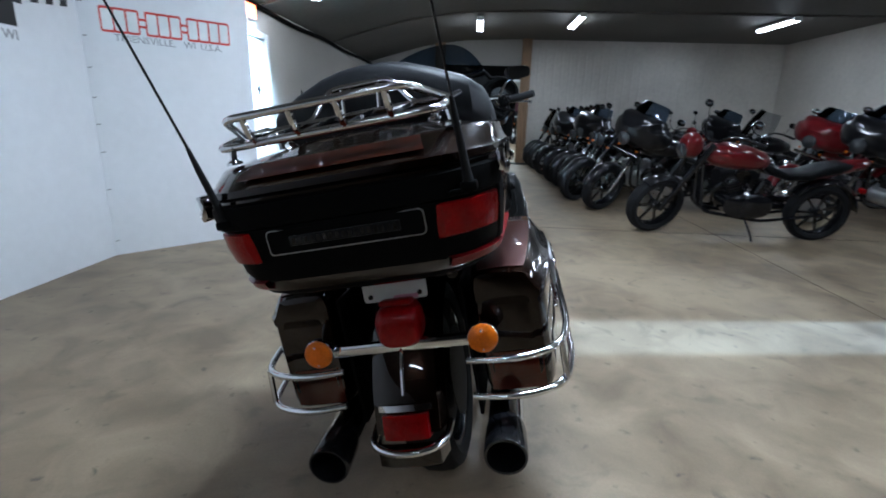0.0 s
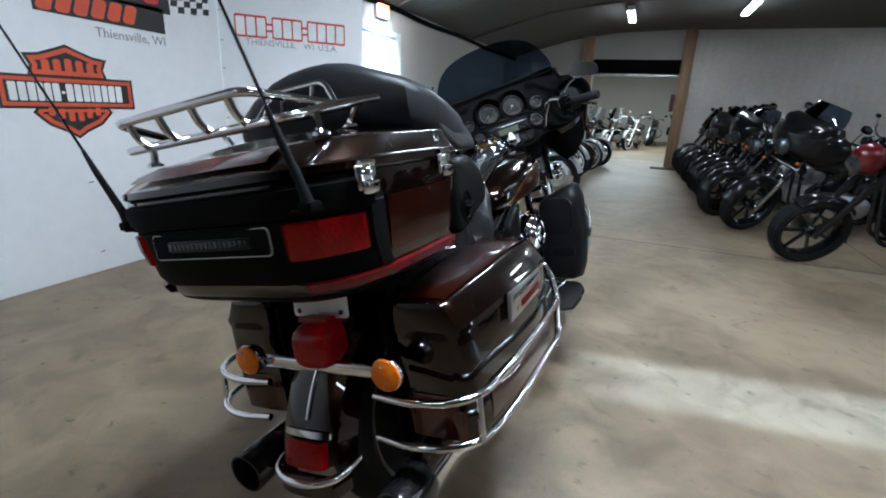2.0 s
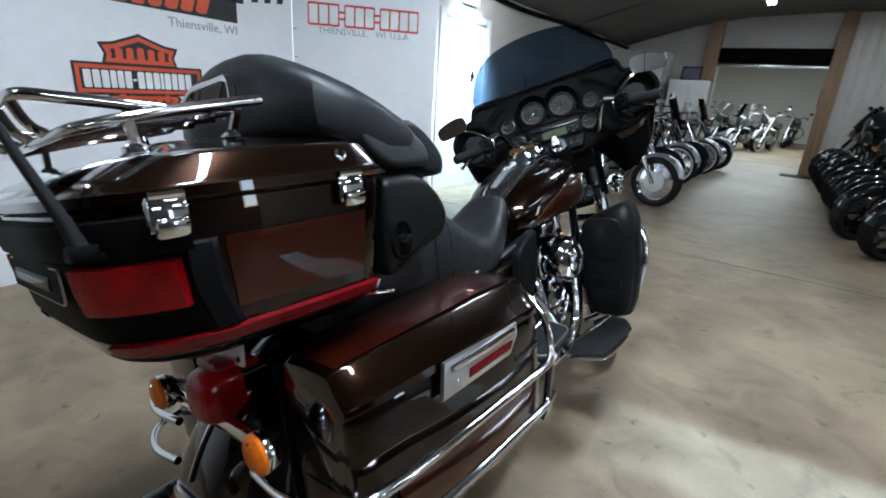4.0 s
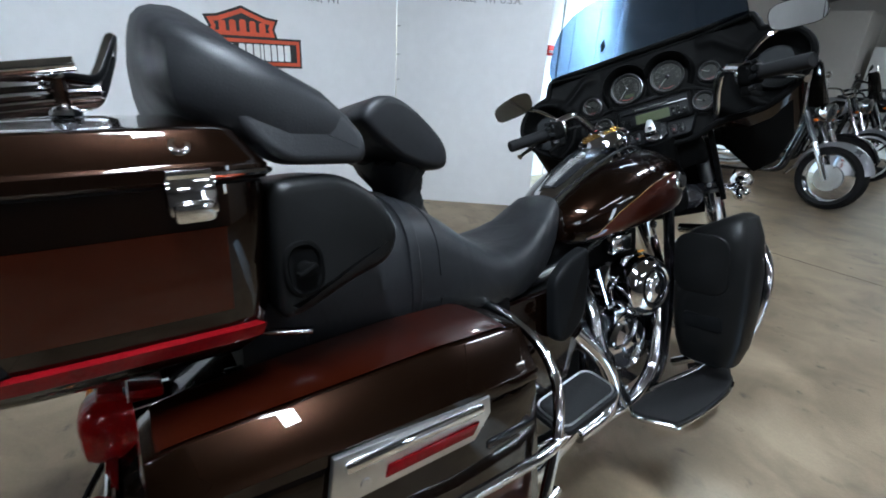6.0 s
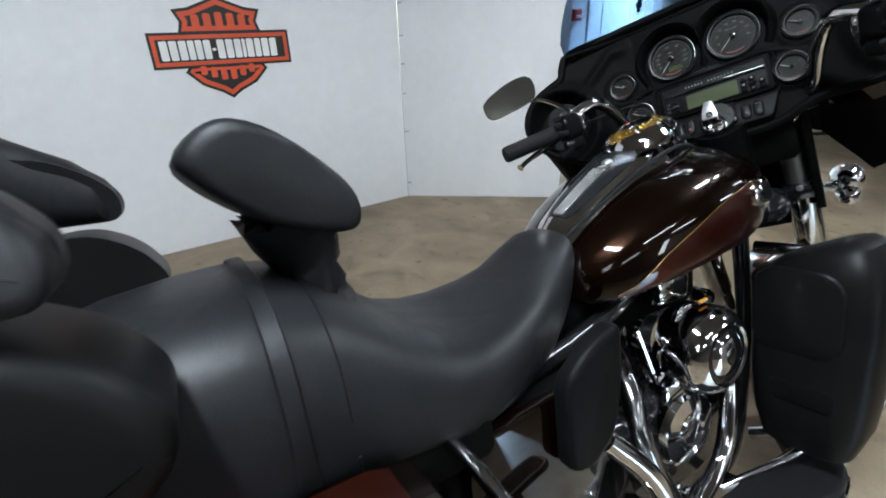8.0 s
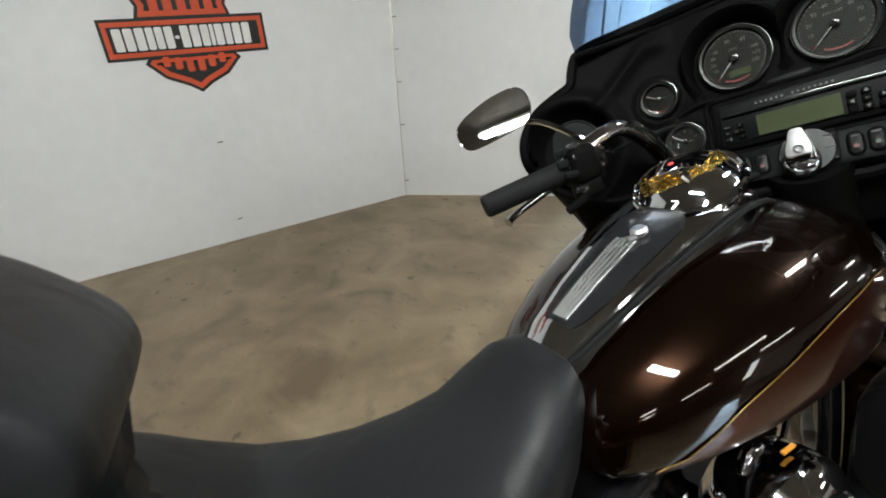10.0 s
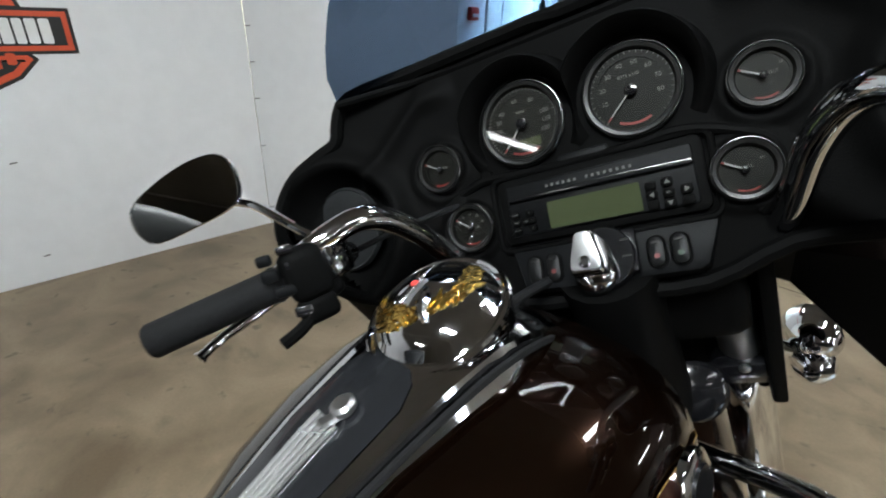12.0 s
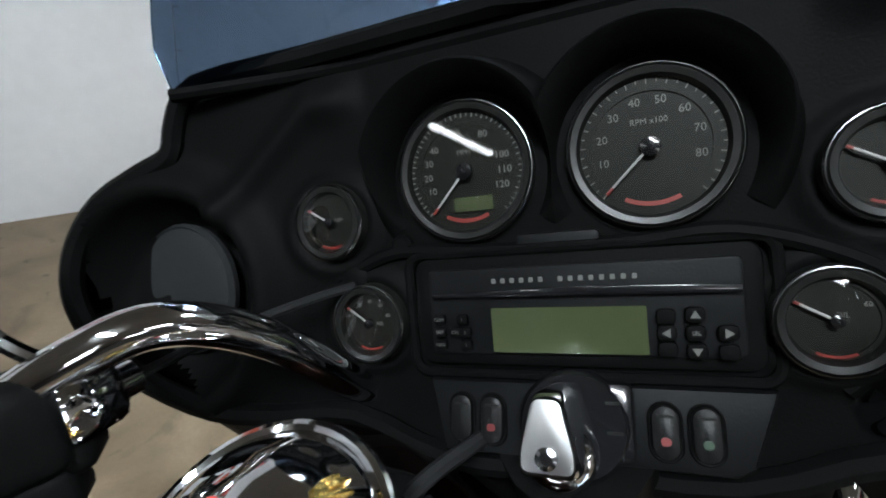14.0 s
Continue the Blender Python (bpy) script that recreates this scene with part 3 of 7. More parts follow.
part("lock", prism([(0.0, 0.07), (0.05, 0.0), (0.045, -0.035), (0.015, -0.03), (0.03, -0.075), (-0.03, -0.075), (-0.015, -0.03), (-0.045, -0.035), (-0.05, 0.0)], 0.012, 0.003,
     Matrix(((0, 0, 1, 0.05), (1, 0, 0, 0.19), (0, 1, 0, 1.445), (0, 0, 0, 1)))), GLOSS_BLACK, dr, "black spade-shaped plate")
fp = thing("fire_pull", "small red fire alarm box on the white wall", "fire alarm", pose(LX - 0.004, 5.76, 1.35))
part("box", boxb(0.05, 0.1, 0.1, 0.012, Matrix.Translation((0.025, 0, 0))), SIGN_RED, fp)
part("handle", boxb(0.02, 0.07, 0.025, 0.005, Matrix.Translation((0.058, 0, -0.012))), SIGN_WHITE, fp)

# switch on the left wall
sw = thing("light_switch", "small dark switch on the painted wall", "switch", pose(LX + 0.001, 8.3, 1.45))
part("plate", boxb(0.012, 0.05, 0.11, 0.003, Matrix.Translation((0.006, 0, 0))), GREY_PLASTIC, sw)

# pale pier and a metal cabinet beside the wide opening
structure("wall_pier", slab(-2.446, -1.36, 12.6, FAR - 0.004, 0, 2.3, 0.004), GREY_WALL, "pale painted pier beside the opening")
cb = thing("cabinet", "tall pale metal cabinet against the far wall", "cabinet", pose(-0.86, 13.15, 0))
part("body", slab(-0.38, 0.38, -0.2, 0.2, 0.06, 1.76, 0.01), PLATE_WHITE, cb)
part("plinth", slab(-0.36, 0.36, -0.17, 0.18, 0.0, 0.057, 0.003), GLOSS_BLACK, cb)
for x0, x1, hx in ((-0.372, -0.003, -0.03), (0.003, 0.372, 0.03)):
    part("door", slab(x0, x1, -0.218, -0.203, 0.08, 1.74, 0.004), PLATE_WHITE, cb)
    part("handle", slab(hx - 0.008, hx + 0.008, -0.245, -0.218, 0.95, 1.1, 0.004), STEEL, cb)
pf = thing("picture_frame", "dark framed picture standing on the cabinet", "picture", pose(-0.88, 13.2, 1.762, -8, 0, 0))
part("frame", slab(-0.2, 0.2, -0.012, 0.012, 0.0, 0.28, 0.004), GLOSS_BLACK, pf)
part("print", slab(-0.175, 0.175, -0.016, -0.012, 0.025, 0.255), mat("violet_print", (0.10, 0.085, 0.14), 0.4, 0, 0.3, 0.5, 9, 30), pf, "dull violet print")

# ---- the brown touring motorcycle ----
BIKE = Matrix.Translation((0.395, 1.8, 0)) @ Matrix.Rotation(radians(-4.3), 4, "Z") @ Matrix.Rotation(radians(-12), 4, "Y")
RAKE = radians(26)
AXIS_P = Vector((0, 1.26, 1.24))
AXIS_D = Vector((0, -math.sin(RAKE), math.cos(RAKE)))
STEER = Matrix.Translation(AXIS_P) @ Matrix.Rotation(radians(28.3), 4, AXIS_D) @ Matrix.Translation(-AXIS_P)
hero = thing("touring_motorcycle", "dark brown and rust-red touring motorcycle leaning on its side stand", "motorcycle", BIKE)


def hp(name, bm, material, label="", parent=None, steer=False, sharp=38):
    return part(name, bm, material, parent or hero, label, STEER if steer else None, sharp)


def bar(pts, r=0.011, corner=0.05, seg=10, closed=False):
    return tube(fillet(pts, corner, 5, closed), r, seg, closed)


# rear luggage trunk
TRUNK = [  # height, half width, rear, front
    (0.812, 0.240, -0.460, -0.13), (0.820, 0.280, -0.500, -0.112), (0.845, 0.312, -0.530, -0.098), (0.875, 0.322, -0.542, -0.092), (0.93, 0.333, -0.553, -0.088),
    (0.99, 0.341, -0.562, -0.085), (1.035, 0.346, -0.566, -0.08), (1.062, 0.347, -0.567, -0.08)]
LID = [(1.066, 0.352, -0.572, -0.075), (1.070, 0.357, -0.578, -0.072), (1.084, 0.357, -0.578, -0.072), (1.088, 0.352, -0.571, -0.076), (1.090, 0.351, -0.568, -0.078), (1.126, 0.344, -0.500, -0.106),
       (1.1295, 0.341, -0.491, -0.110), (1.1325, 0.334, -0.482, -0.116), (1.1345, 0.324, -0.474, -0.121), (1.137, 0.306, -0.461, -0.126), (1.151, 0.230, -0.415, -0.137), (1.162, 0.15, -0.375, -0.15), (1.168, 0.05, -0.32, -0.18)]


PLAN = glide([(0, -1.0, -90), (0.30, -1.0, -78), (0.54, -0.985, -66), (0.72, -0.91, -56), (0.865, -0.73, -42), (0.955, -0.45, -26), (0.985, 0.0, -6),
              (0.995, 0.45, 12), (1.0, 0.78, 22), (0.985, 0.90, 28), (0.93, 0.97, 38), (0.80, 1.0, 50), (0.40, 1.0, 70), (0, 1.0, 90)], 4)


def trunk_at(table, z, u, out=0.0):
    zs = [r[0] for r in table]
    a, yr, yf = (np.interp(z, zs, [r[k] for r in table]) for k in (1, 2, 3))
    cy, b = (yr + yf) / 2, (yf - yr) / 2
    deg = math.degrees(math.atan2(math.sin(u), math.cos(u)))
    left = abs(deg) > 90
    if left:
        deg = (180 if deg > 0 else -180) - deg
    px = float(np.interp(deg, [p.z for p in PLAN], [p.x for p in PLAN]))
    py = float(np.interp(deg, [p.z for p in PLAN], [p.y for p in PLAN]))
    return ((a + out) * (-px if left else px), cy + (b + out) * py, z)


def trunk_shell(table, n=72):
    return loft([[trunk_at(table, r[0], 2 * math.pi * i / n) for i in range(n)] for r in table])


def trunk_patch(table, z0, z1, u0, u1, out, nz=5, nu=14):
    return loft([[trunk_at(table, z0 + (z1 - z0) * j / nz, radians(u0 + (u1 - u0) * i / nu), out) for i in range(nu + 1)] for j in range(nz + 1)], closed=False)


trunk = hp("trunk_body", trunk_shell(TRUNK), PAINT_DARK, "dark brown lower half of the luggage trunk")
trunk_lid = hp("trunk_lid", trunk_shell(LID), PAINT_DARK, "dark brown domed trunk lid")
hp("seam_gasket", trunk_shell([(1.058, 0.343, -0.562, -0.082), (1.070, 0.343, -0.562, -0.082)]), RUBBER, "", trunk)
for sx in (1, -1):
    side = (-19, 21) if sx > 0 else (159, 199)
    hp("side_panel", trunk_patch(TRUNK, 0.898, 1.010, *side, 0.003), PAINT_RED, "rust-red inlay with a thin stripe", trunk)
    lo, hi = (-60, 27) if sx > 0 else (153, 240)
    hp("side_reflector", loft([[trunk_at(TRUNK, z, radians(lo + (hi - lo) * i / 20), o) for i in range(21)] for z, o in ((0.848, 0.0), (0.850, 0.010), (0.868, 0.012), (0.872, 0.0))], closed=False), DARK_RED_LENS, "long red reflector strip", trunk)

# rear face: black grab panel, two wrapped tail lights, outlined name plate
hp("grab_panel", loft([[trunk_at(TRUNK, z, radians(-153 + 126 * i / 30), o) for i in range(31)] for z, o in ((0.996, 0.001), (1.0, 0.012), (1.03, 0.016), (1.05, 0.014), (1.056, 0.002))], closed=False), PLASTIC, "black ledge under the lid", trunk)
hp("rear_panel", loft([[trunk_at(TRUNK, z, radians(-152 + 124 * i / 30), o) for i in range(31)] for z, o in ((0.826, 0.001), (0.832, 0.005), (0.89, 0.006), (0.995, 0.006), (0.998, 0.001))], closed=False), PLASTIC, "black rear panel", trunk)
for a0, a1 in ((-64, -30), (-150, -116)):
    hp("tail_light", loft([[trunk_at(TRUNK, z, radians(a0 + (a1 - a0) * i / 14), o if 0 < i < 14 else 0.0) for i in range(15)] for z, o in ((0.916, 0.003), (0.920, 0.012), (0.955, 0.015), (0.988, 0.013), (0.992, 0.003))], closed=False), RED_LENS, "deep red wraparound tail light", trunk)


def rear_m(z, lift):
    y = trunk_at(TRUNK, z, radians(-90))[1]
    return Matrix(((1, 0, 0, 0.008), (0, 0, -1, y - lift), (0, 1, 0, z), (0, 0, 0, 1)))


plate = hp("name_plate", prism(round_rect(0.349, 0.055, 0.011), 0.003, 0, rear_m(0.962, 0.006)), STEEL, "thin pale outline plate", trunk)
hp("name_field", prism(round_rect(0.344, 0.050, 0.010), 0.004, 0, rear_m(0.962, 0.006)), PLASTIC, "", trunk)
hp("name_bar", prism(round_rect(0.245, 0.022, 0.003), 0.003, 0.001, rear_m(0.962, 0.0095)), DIAL_GREY, "grey bar of raised lettering", trunk)
for k in range(17):
    hp("letter_bar", prism(round_rect(0.009, 0.013, 0.001, 1), 0.0012, 0, rear_m(0.962, 0.0125) @ Matrix.Translation((-0.112 + 0.014 * k, 0, 0))), GLOSS_BLACK, "", trunk)

for a0, a1 in ((-30.5, -21), (-159, -149.5)):
    hp("light_surround", loft([[trunk_at(TRUNK, z, radians(a0 + (a1 - a0) * i / 6) + (0.10 if a0 > -90 else -0.10) * max(0, 0.94 - z) * 8, o if 0 < i < 6 else 0.0) for i in range(7)] for z, o in ((0.872, 0.002), (0.876, 0.010), (0.94, 0.012), (0.990, 0.012), (1.006, 0.010), (1.010, 0.002))], closed=False), GREY_PLASTIC, "dark grey surround beside the tail light", trunk)
hp("lid_inlay", loft([[(x * k, -0.573 + (z - 1.088) * q - 0.003, z + 0.002) for x in np.linspace(-1, 1, 13)] for z, k, q in ((1.100, 0.205, 1.30), (1.112, 0.200, 1.40), (1.128, 0.190, 1.95))], closed=False), PAINT_RED, "rust-red inlay on the sloping lid", trunk_lid)
# latches, locks and hinges
for sx in (1, -1):
    for y, w, lx in ((-0.175, 0.056, 0.353), (-0.470, 0.052, 0.346)):
        la = hp("latch", merge(boxb(0.018, w, 0.05, 0.008, Matrix.Translation((sx * lx, y, 1.052))),
                               boxb(0.014, w * 0.8, 0.026, 0.006, Matrix.Translation((sx * (lx + 0.009), y, 1.034)) @ Matrix.Rotation(radians(sx * 14), 4, "Y")),
                               tube([(sx * (lx + 0.005), y - 0.42 * w, 1.077), (sx * (lx + 0.005), y + 0.42 * w, 1.077)], 0.006, 8)), CHROME, "small chrome over-centre latch", trunk_lid)
    hp("lock", merge(lathe([(0.015, 0), (0.015, 0.006), (0.011, 0.009), (0.006, 0.009), (0.005, 0.004)], 16, aim((sx * 0.338, -0.178, 1.110), (sx, 0, 0.3)))), CHROME, "round chrome key lock", trunk_lid)
# chrome strip along the lid's front edge
for sx in (1, -1):
    hp("lid_trim", tube([trunk_at(LID, 1.075, radians(a if sx > 0 else 180 - a), 0.002) for a in range(16, 50, 3)], 0.004, 6), CHROME, "", trunk_lid)

# luggage rack: low frame with a raised hoop at each end
rack = hp("luggage_rack", bar([(-0.26, -0.262, 1.212), (-0.252, -0.40, 1.196), (-0.248, -0.53, 1.172), (0.248, -0.53, 1.172), (0.252, -0.40, 1.196), (0.26, -0.262, 1.212)], 0.0085, 0.045), CHROME, "bright chrome tube luggage rack")
hp("rear_hoop", bar([(-0.25, -0.40, 1.196), (-0.19, -0.565, 1.226), (0.19, -0.565, 1.226), (0.25, -0.40, 1.196)], 0.0085, 0.03), CHROME, "", rack)
hp("front_hoop", bar([(-0.25, -0.36, 1.200), (-0.22, -0.285, 1.204), (-0.14, -0.245, 1.208), (-0.085, -0.215, 1.282), (0.085, -0.215, 1.282), (0.14, -0.245, 1.208), (0.22, -0.285, 1.204), (0.25, -0.36, 1.200)], 0.0085, 0.026), CHROME, "", rack)
hp("cross_bar", tube([(-0.25, -0.30, 1.205), (0.25, -0.30, 1.205)], 0.0075, 8), CHROME, "", rack)
for x in (-0.15, -0.05, 0.05, 0.15):
    hp("rung", bar([(x, -0.565, 1.226), (x, -0.552, 1.19), (x, -0.53, 1.172), (x, -0.44, 1.186), (x, -0.34, 1.198), (x * 0.95, -0.25 if abs(x) > 0.1 else -0.242, 1.207)], 0.0075, 0.015, 8), CHROME, "", rack)
for x in (-0.05, 0.05):
    hp("hoop_strut", tube([(x, -0.216, 1.280), (x * 0.95, -0.242, 1.207)], 0.006, 8), CHROME, "", rack)
for sx in (1, -1):
    for xt, xb, y, zt, zb in ((0.222, 0.192, -0.284, 1.204, 1.146), (0.25, 0.256, -0.46, 1.188, 1.125)):
        hp("post", merge(tube([(sx * xt, y, zt), (sx * xb, y, zb + 0.02)], 0.008, 8), lathe([(0.018, 0), (0.018, 0.006), (0.01, 0.012)], 12, Matrix.Translation((sx * xb, y, zb + 0.012)))), CHROME, "", rack)

# whip aerials at the trunk's rear corners
for sx, x0, lean in ((1, 0.280, -0.006), (-1, -0.257, -0.045)):
    an = hp("aerial", tube([(x0, -0.565, 1.06), (x0, -0.603, 1.18), (x0 + lean * 0.3, -0.69, 1.46), (x0 + lean, -0.85, 2.0)], 0.002, 6, False, [0.0035, 0.003, 0.0022, 0.0014]), GLOSS_BLACK, "thin black whip aerial")
    hp("rubber_boot", tube([(x0, -0.556, 1.022), (x0, -0.562, 1.05), (x0, -0.592, 1.14), (x0, -0.605, 1.185)], 0.01, 10, False, [0.011, 0.0088, 0.0065, 0.004]), RUBBER, "", an)
    hp("mount", merge(boxb(0.034, 0.032, 0.020, 0.005, Matrix.Translation((x0, -0.554, 1.016))), boxb(0.05, 0.09, 0.012, 0.004, Matrix.Translation((x0 - sx * 0.016, -0.522, 1.008)))), PLASTIC, "", an)


# saddlebags with lids
BAG = [  # y, inner, outer, bottom, top of the tub
    (-0.284, 0.235, 0.362, 0.415, 0.675), (-0.280, 0.216, 0.381, 0.395, 0.688), (-0.264, 0.208, 0.394, 0.382, 0.694), (-0.225, 0.204, 0.404, 0.372, 0.698),
    (-0.05, 0.20, 0.424, 0.362, 0.706), (0.12, 0.20, 0.432, 0.36, 0.708), (0.26, 0.20, 0.430, 0.365, 0.704), (0.315, 0.205, 0.416, 0.38, 0.696), (0.336, 0.225, 0.388, 0.41, 0.67)]
LIDTOP = [0.728, 0.742, 0.750, 0.757, 0.770, 0.778, 0.775, 0.764, 0.735]


def bag_ring(row, top, power=7.5, n=32):
    y, xi, xo, zb, zt = row
    zt = top if top else zt
    cx, cz = (xi + xo) / 2, (zb + zt) / 2
    return [(cx + a, y, cz + b) for a, b in oval((xo - xi) / 2, (zt - zb) / 2, power, n)]


def lid_ring(row, top, grow=0.002, n=26):
    """Lid section: skirt, rounded shoulder, slightly crowned top."""
    y, xi, xo, zb, zt = row
    xi, xo = xi - grow, xo + grow
    z0 = zt - 0.022
    h = top - z0
    w = xo - xi
    pts = [(xi, z0), (xi, z0 + h * 0.55), (xi + 0.04 * w, z0 + h * 0.92), (xi + 0.12 * w, z0 + h * 1.0), (xi + 0.40 * w, z0 + h * 1.02), (xi + 0.66 * w, z0 + h * 0.985),
           (xi + 0.78 * w, z0 + h * 0.95), (xi + 0.82 * w, z0 + h * 0.90), (xi + 0.955 * w, z0 + h * 0.36), (xo, z0 + h * 0.24), (xo + 0.003, z0 + h * 0.20), (xo + 0.003, z0)]
    return [(x, y, z) for x, z in pts]


for sx in (1, -1):
    def sided(bm):
        return flip_x(bm) if sx < 0 else bm
    bag = hp("saddlebag", sided(loft([bag_ring(r, None) for r in BAG])), PAINT_DARK, "dark brown hard saddlebag with a rust-red lower panel")
    rows = [(BAG[i], LIDTOP[i]) for i in range(len(BAG))]
    lid_rings = [lid_ring(r, t) for r, t in rows]
    hp("bag_lid", sided(loft(lid_rings)), PAINT_DARK, "", bag)
    inlay = []
    for i in range(1, len(rows) - 1):
        ring = lid_rings[i]
        inlay.append([(p[0], p[1] + (0.03 if i == 1 else -0.02 if i == len(rows) - 2 else 0), p[2] + 0.003) for p in ring[3:7]])
    hp("lid_inlay", sided(loft(inlay, closed=False)), PAINT_RED, "rust-red inlay on the lid", bag)
    hp("rear_inlay", sided(loft([[(0.222 + 0.152 * i / 8, -0.2815 - 0.0055 * math.sin(math.pi * i / 8) ** 0.5, z) for i in range(9)] for z in (0.400, 0.43, 0.48, 0.515)], closed=False)), PAINT_RED, "rust-red inlay", bag)
    hp("side_inlay", sided(loft([[(np.interp(y, [r[0] for r in BAG], [r[2] for r in BAG]) + 0.0025 - (0.010 if z < 0.41 else 0.003 if z < 0.43 else 0), y, z) for y in np.linspace(-0.20, 0.29, 16)] for z in (0.40, 0.42, 0.46, 0.52)], closed=False)), PAINT_RED, "rust-red inlay", bag)
    # latch plate
    pm = Matrix(((0, 0, 1, 0.431), (1, 0, 0, 0.055), (0, 1, 0, 0.663), (0, 0, 0, 1)))
    lp = hp("latch_plate", sided(prism([(-0.145, -0.038), (0.10, -0.036), (0.135, 0.0), (0.135, 0.03), (-0.13, 0.036)], 0.010, 0.004, pm)), STEEL, "polished chrome saddlebag latch plate", bag)
    hp("reflector", sided(prism([(-0.06, -0.022), (0.095, -0.021), (0.108, -0.004), (-0.054, -0.005)], 0.004, 0.001, pm @ Matrix.Translation((0, 0, 0.010)))), DARK_RED_LENS, "red reflector insert", bag)
    hp("latch_handle", sided(boxb(0.012, 0.235, 0.016, 0.005, pm @ Matrix.Translation((0.0, 0.018, 0.012)) @ Matrix.Rotation(radians(90), 4, "Z") @ Matrix.Rotation(radians(90), 4, "Y"))), CHROME, "", bag)
    hp("key_lock", sided(lathe([(0.008, 0), (0.008, 0.003), (0.004, 0.003)], 12, pm @ Matrix.Translation((-0.09, -0.018, 0.010)))), STEEL, "", bag)
    hp("release_slot", sided(boxb(0.012, 0.11, 0.018, 0.004, Matrix.Translation((0.428, 0.24, 0.60)))), GLOSS_BLACK, "", bag)
    # guard rails round the bag
    guard = hp("saddlebag_guard", sided(bar([(0.175, -0.352, 0.535), (0.30, -0.365, 0.532), (0.425, -0.325, 0.537), (0.452, -0.19, 0.545), (0.456, 0.30, 0.545), (0.44, 0.36, 0.545)], 0.010, 0.09)), CHROME, "chrome double guard rail round the saddlebag")
    hp("lower_rail", sided(bar([(0.18, -0.372, 0.440), (0.30, -0.385, 0.434), (0.424, -0.340, 0.436), (0.456, -0.20, 0.442), (0.460, 0.26, 0.446), (0.445, 0.335, 0.446)], 0.010, 0.09)), CHROME, "", guard)
    hp("rail_link", sided(tube([(0.426, -0.305, 0.538), (0.428, -0.318, 0.437)], 0.008, 8)), CHROME, "", guard)
    hp("front_upright", sided(bar([(0.44, 0.275, 0.40), (0.446, 0.295, 0.43), (0.440, 0.350, 0.57), (0.408, 0.380, 0.645), (0.337, 0.398, 0.697), (0.237, 0.392, 0.733), (0.12, 0.385, 0.737)], 0.011, 0.08)), CHROME, "", guard)
    # rear turn signals on the light bar
    sg = hp("turn_signal", sided(lathe([(0.012, 0.0), (0.030, 0.006), (0.040, 0.022), (0.042, 0.038), (0.040, 0.042)], 24, aim((0.228, -0.322, 0.600), (0, -1, 0)))), CHROME, "chrome rear turn signal with an amber lens")
    hp("lens", sided(lathe([(0.040, 0.0), (0.038, 0.008), (0.030, 0.014), (0.016, 0.018), (0.004, 0.019)], 24, aim((0.228, -0.363, 0.600), (0, -1, 0)))), AMBER_LENS, "round amber lens", sg)
    for dz in (0.026, -0.026):
        hp("screw", sided(lathe([(0.004, 0), (0.003, 0.003)], 8, aim((0.228, -0.377, 0.600 + dz), (0, -1, 0)))), CHROME, "", sg)
    # exhaust
    mf = hp("muffler", sided(tube([(0.245, -0.33, 0.305), (0.245, 0.0, 0.31), (0.24, 0.45, 0.32), (0.22, 0.62, 0.33)], 0.05, 20, False, [0.052, 0.052, 0.048, 0.028])), CHROME, "long chrome muffler with a black tip")
    hp("tip", sided(lathe([(0.052, 0), (0.056, 0.02), (0.058, 0.11), (0.056, 0.116), (0.050, 0.116), (0.047, 0.10), (0.046, 0.02), (0.01, 0.015)], 24, aim((0.245, -0.325, 0.305), (0, -1, -0.06)), True)), GLOSS_BLACK, "black flared muffler tip", mf)

# rear fender, light bar, lamp, plate
def arc(cy, cz, r, a0, a1, n, half, crown=0.03, thick=0.0):
    rings = []
    for i in range(n + 1):
        a = radians(a0 + (a1 - a0) * i / n)
        ring = []
        for j in range(13):
            t = -1 + j / 6
            drop = crown * (abs(t) ** 3) + (0.05 * max(0, abs(t) - 0.83) / 0.17)
            rr = r - drop
            ring.append((half * t if abs(t) < 0.95 else half * math.copysign(0.97, t), cy + rr * math.cos(a), cz + rr * math.sin(a)))
        rings.append(ring)
    return rings


def shell(rings, thick=0.004):
    bm = loft(rings, closed=False)
    bmesh.ops.recalc_face_normals(bm, faces=bm.faces)
    bmesh.ops.solidify(bm, geom=bm.faces[:], thickness=thick)
    return bm


fender = hp("rear_fender", shell(arc(0.0, 0.29, 0.45, 40, 168, 28, 0.105, 0.02)), PAINT_DARK, "dark brown rear fender")
hp("fender_strip", tube([(0, 0.452 * math.cos(radians(a)), 0.29 + 0.452 * math.sin(radians(a))) for a in range(134, 158, 3)], 0.005, 6), CHROME, "", fender)
tip = hp("fender_tip", shell(arc(0.0, 0.29, 0.462, 158, 160, 2, 0.085, 0.02), 0.008), CHROME, "chrome trim over the reflector", fender)
rf = hp("tip_reflector", shell(arc(0.0, 0.29, 0.468, 161, 169, 4, 0.072, 0.012), 0.012), RED_LENS, "low red rear reflector", fender)
hp("tip_bumper", bar([(-0.105, -0.37, 0.37), (-0.10, -0.45, 0.362), (-0.04, -0.485, 0.36), (0.04, -0.485, 0.36), (0.10, -0.45, 0.362), (0.105, -0.37, 0.37)], 0.010, 0.05), CHROME, "chrome fender tip", fender)
hp("lower_lip", shell(arc(0.0, 0.29, 0.468, 170.5, 178, 4, 0.10, 0.015), 0.010), PAINT_DARK, "", fender)
lb = hp("light_bar", boxb(0.44, 0.024, 0.036, 0.011, Matrix.Translation((0, -0.335, 0.59))), CHROME, "polished chrome rear light bar")
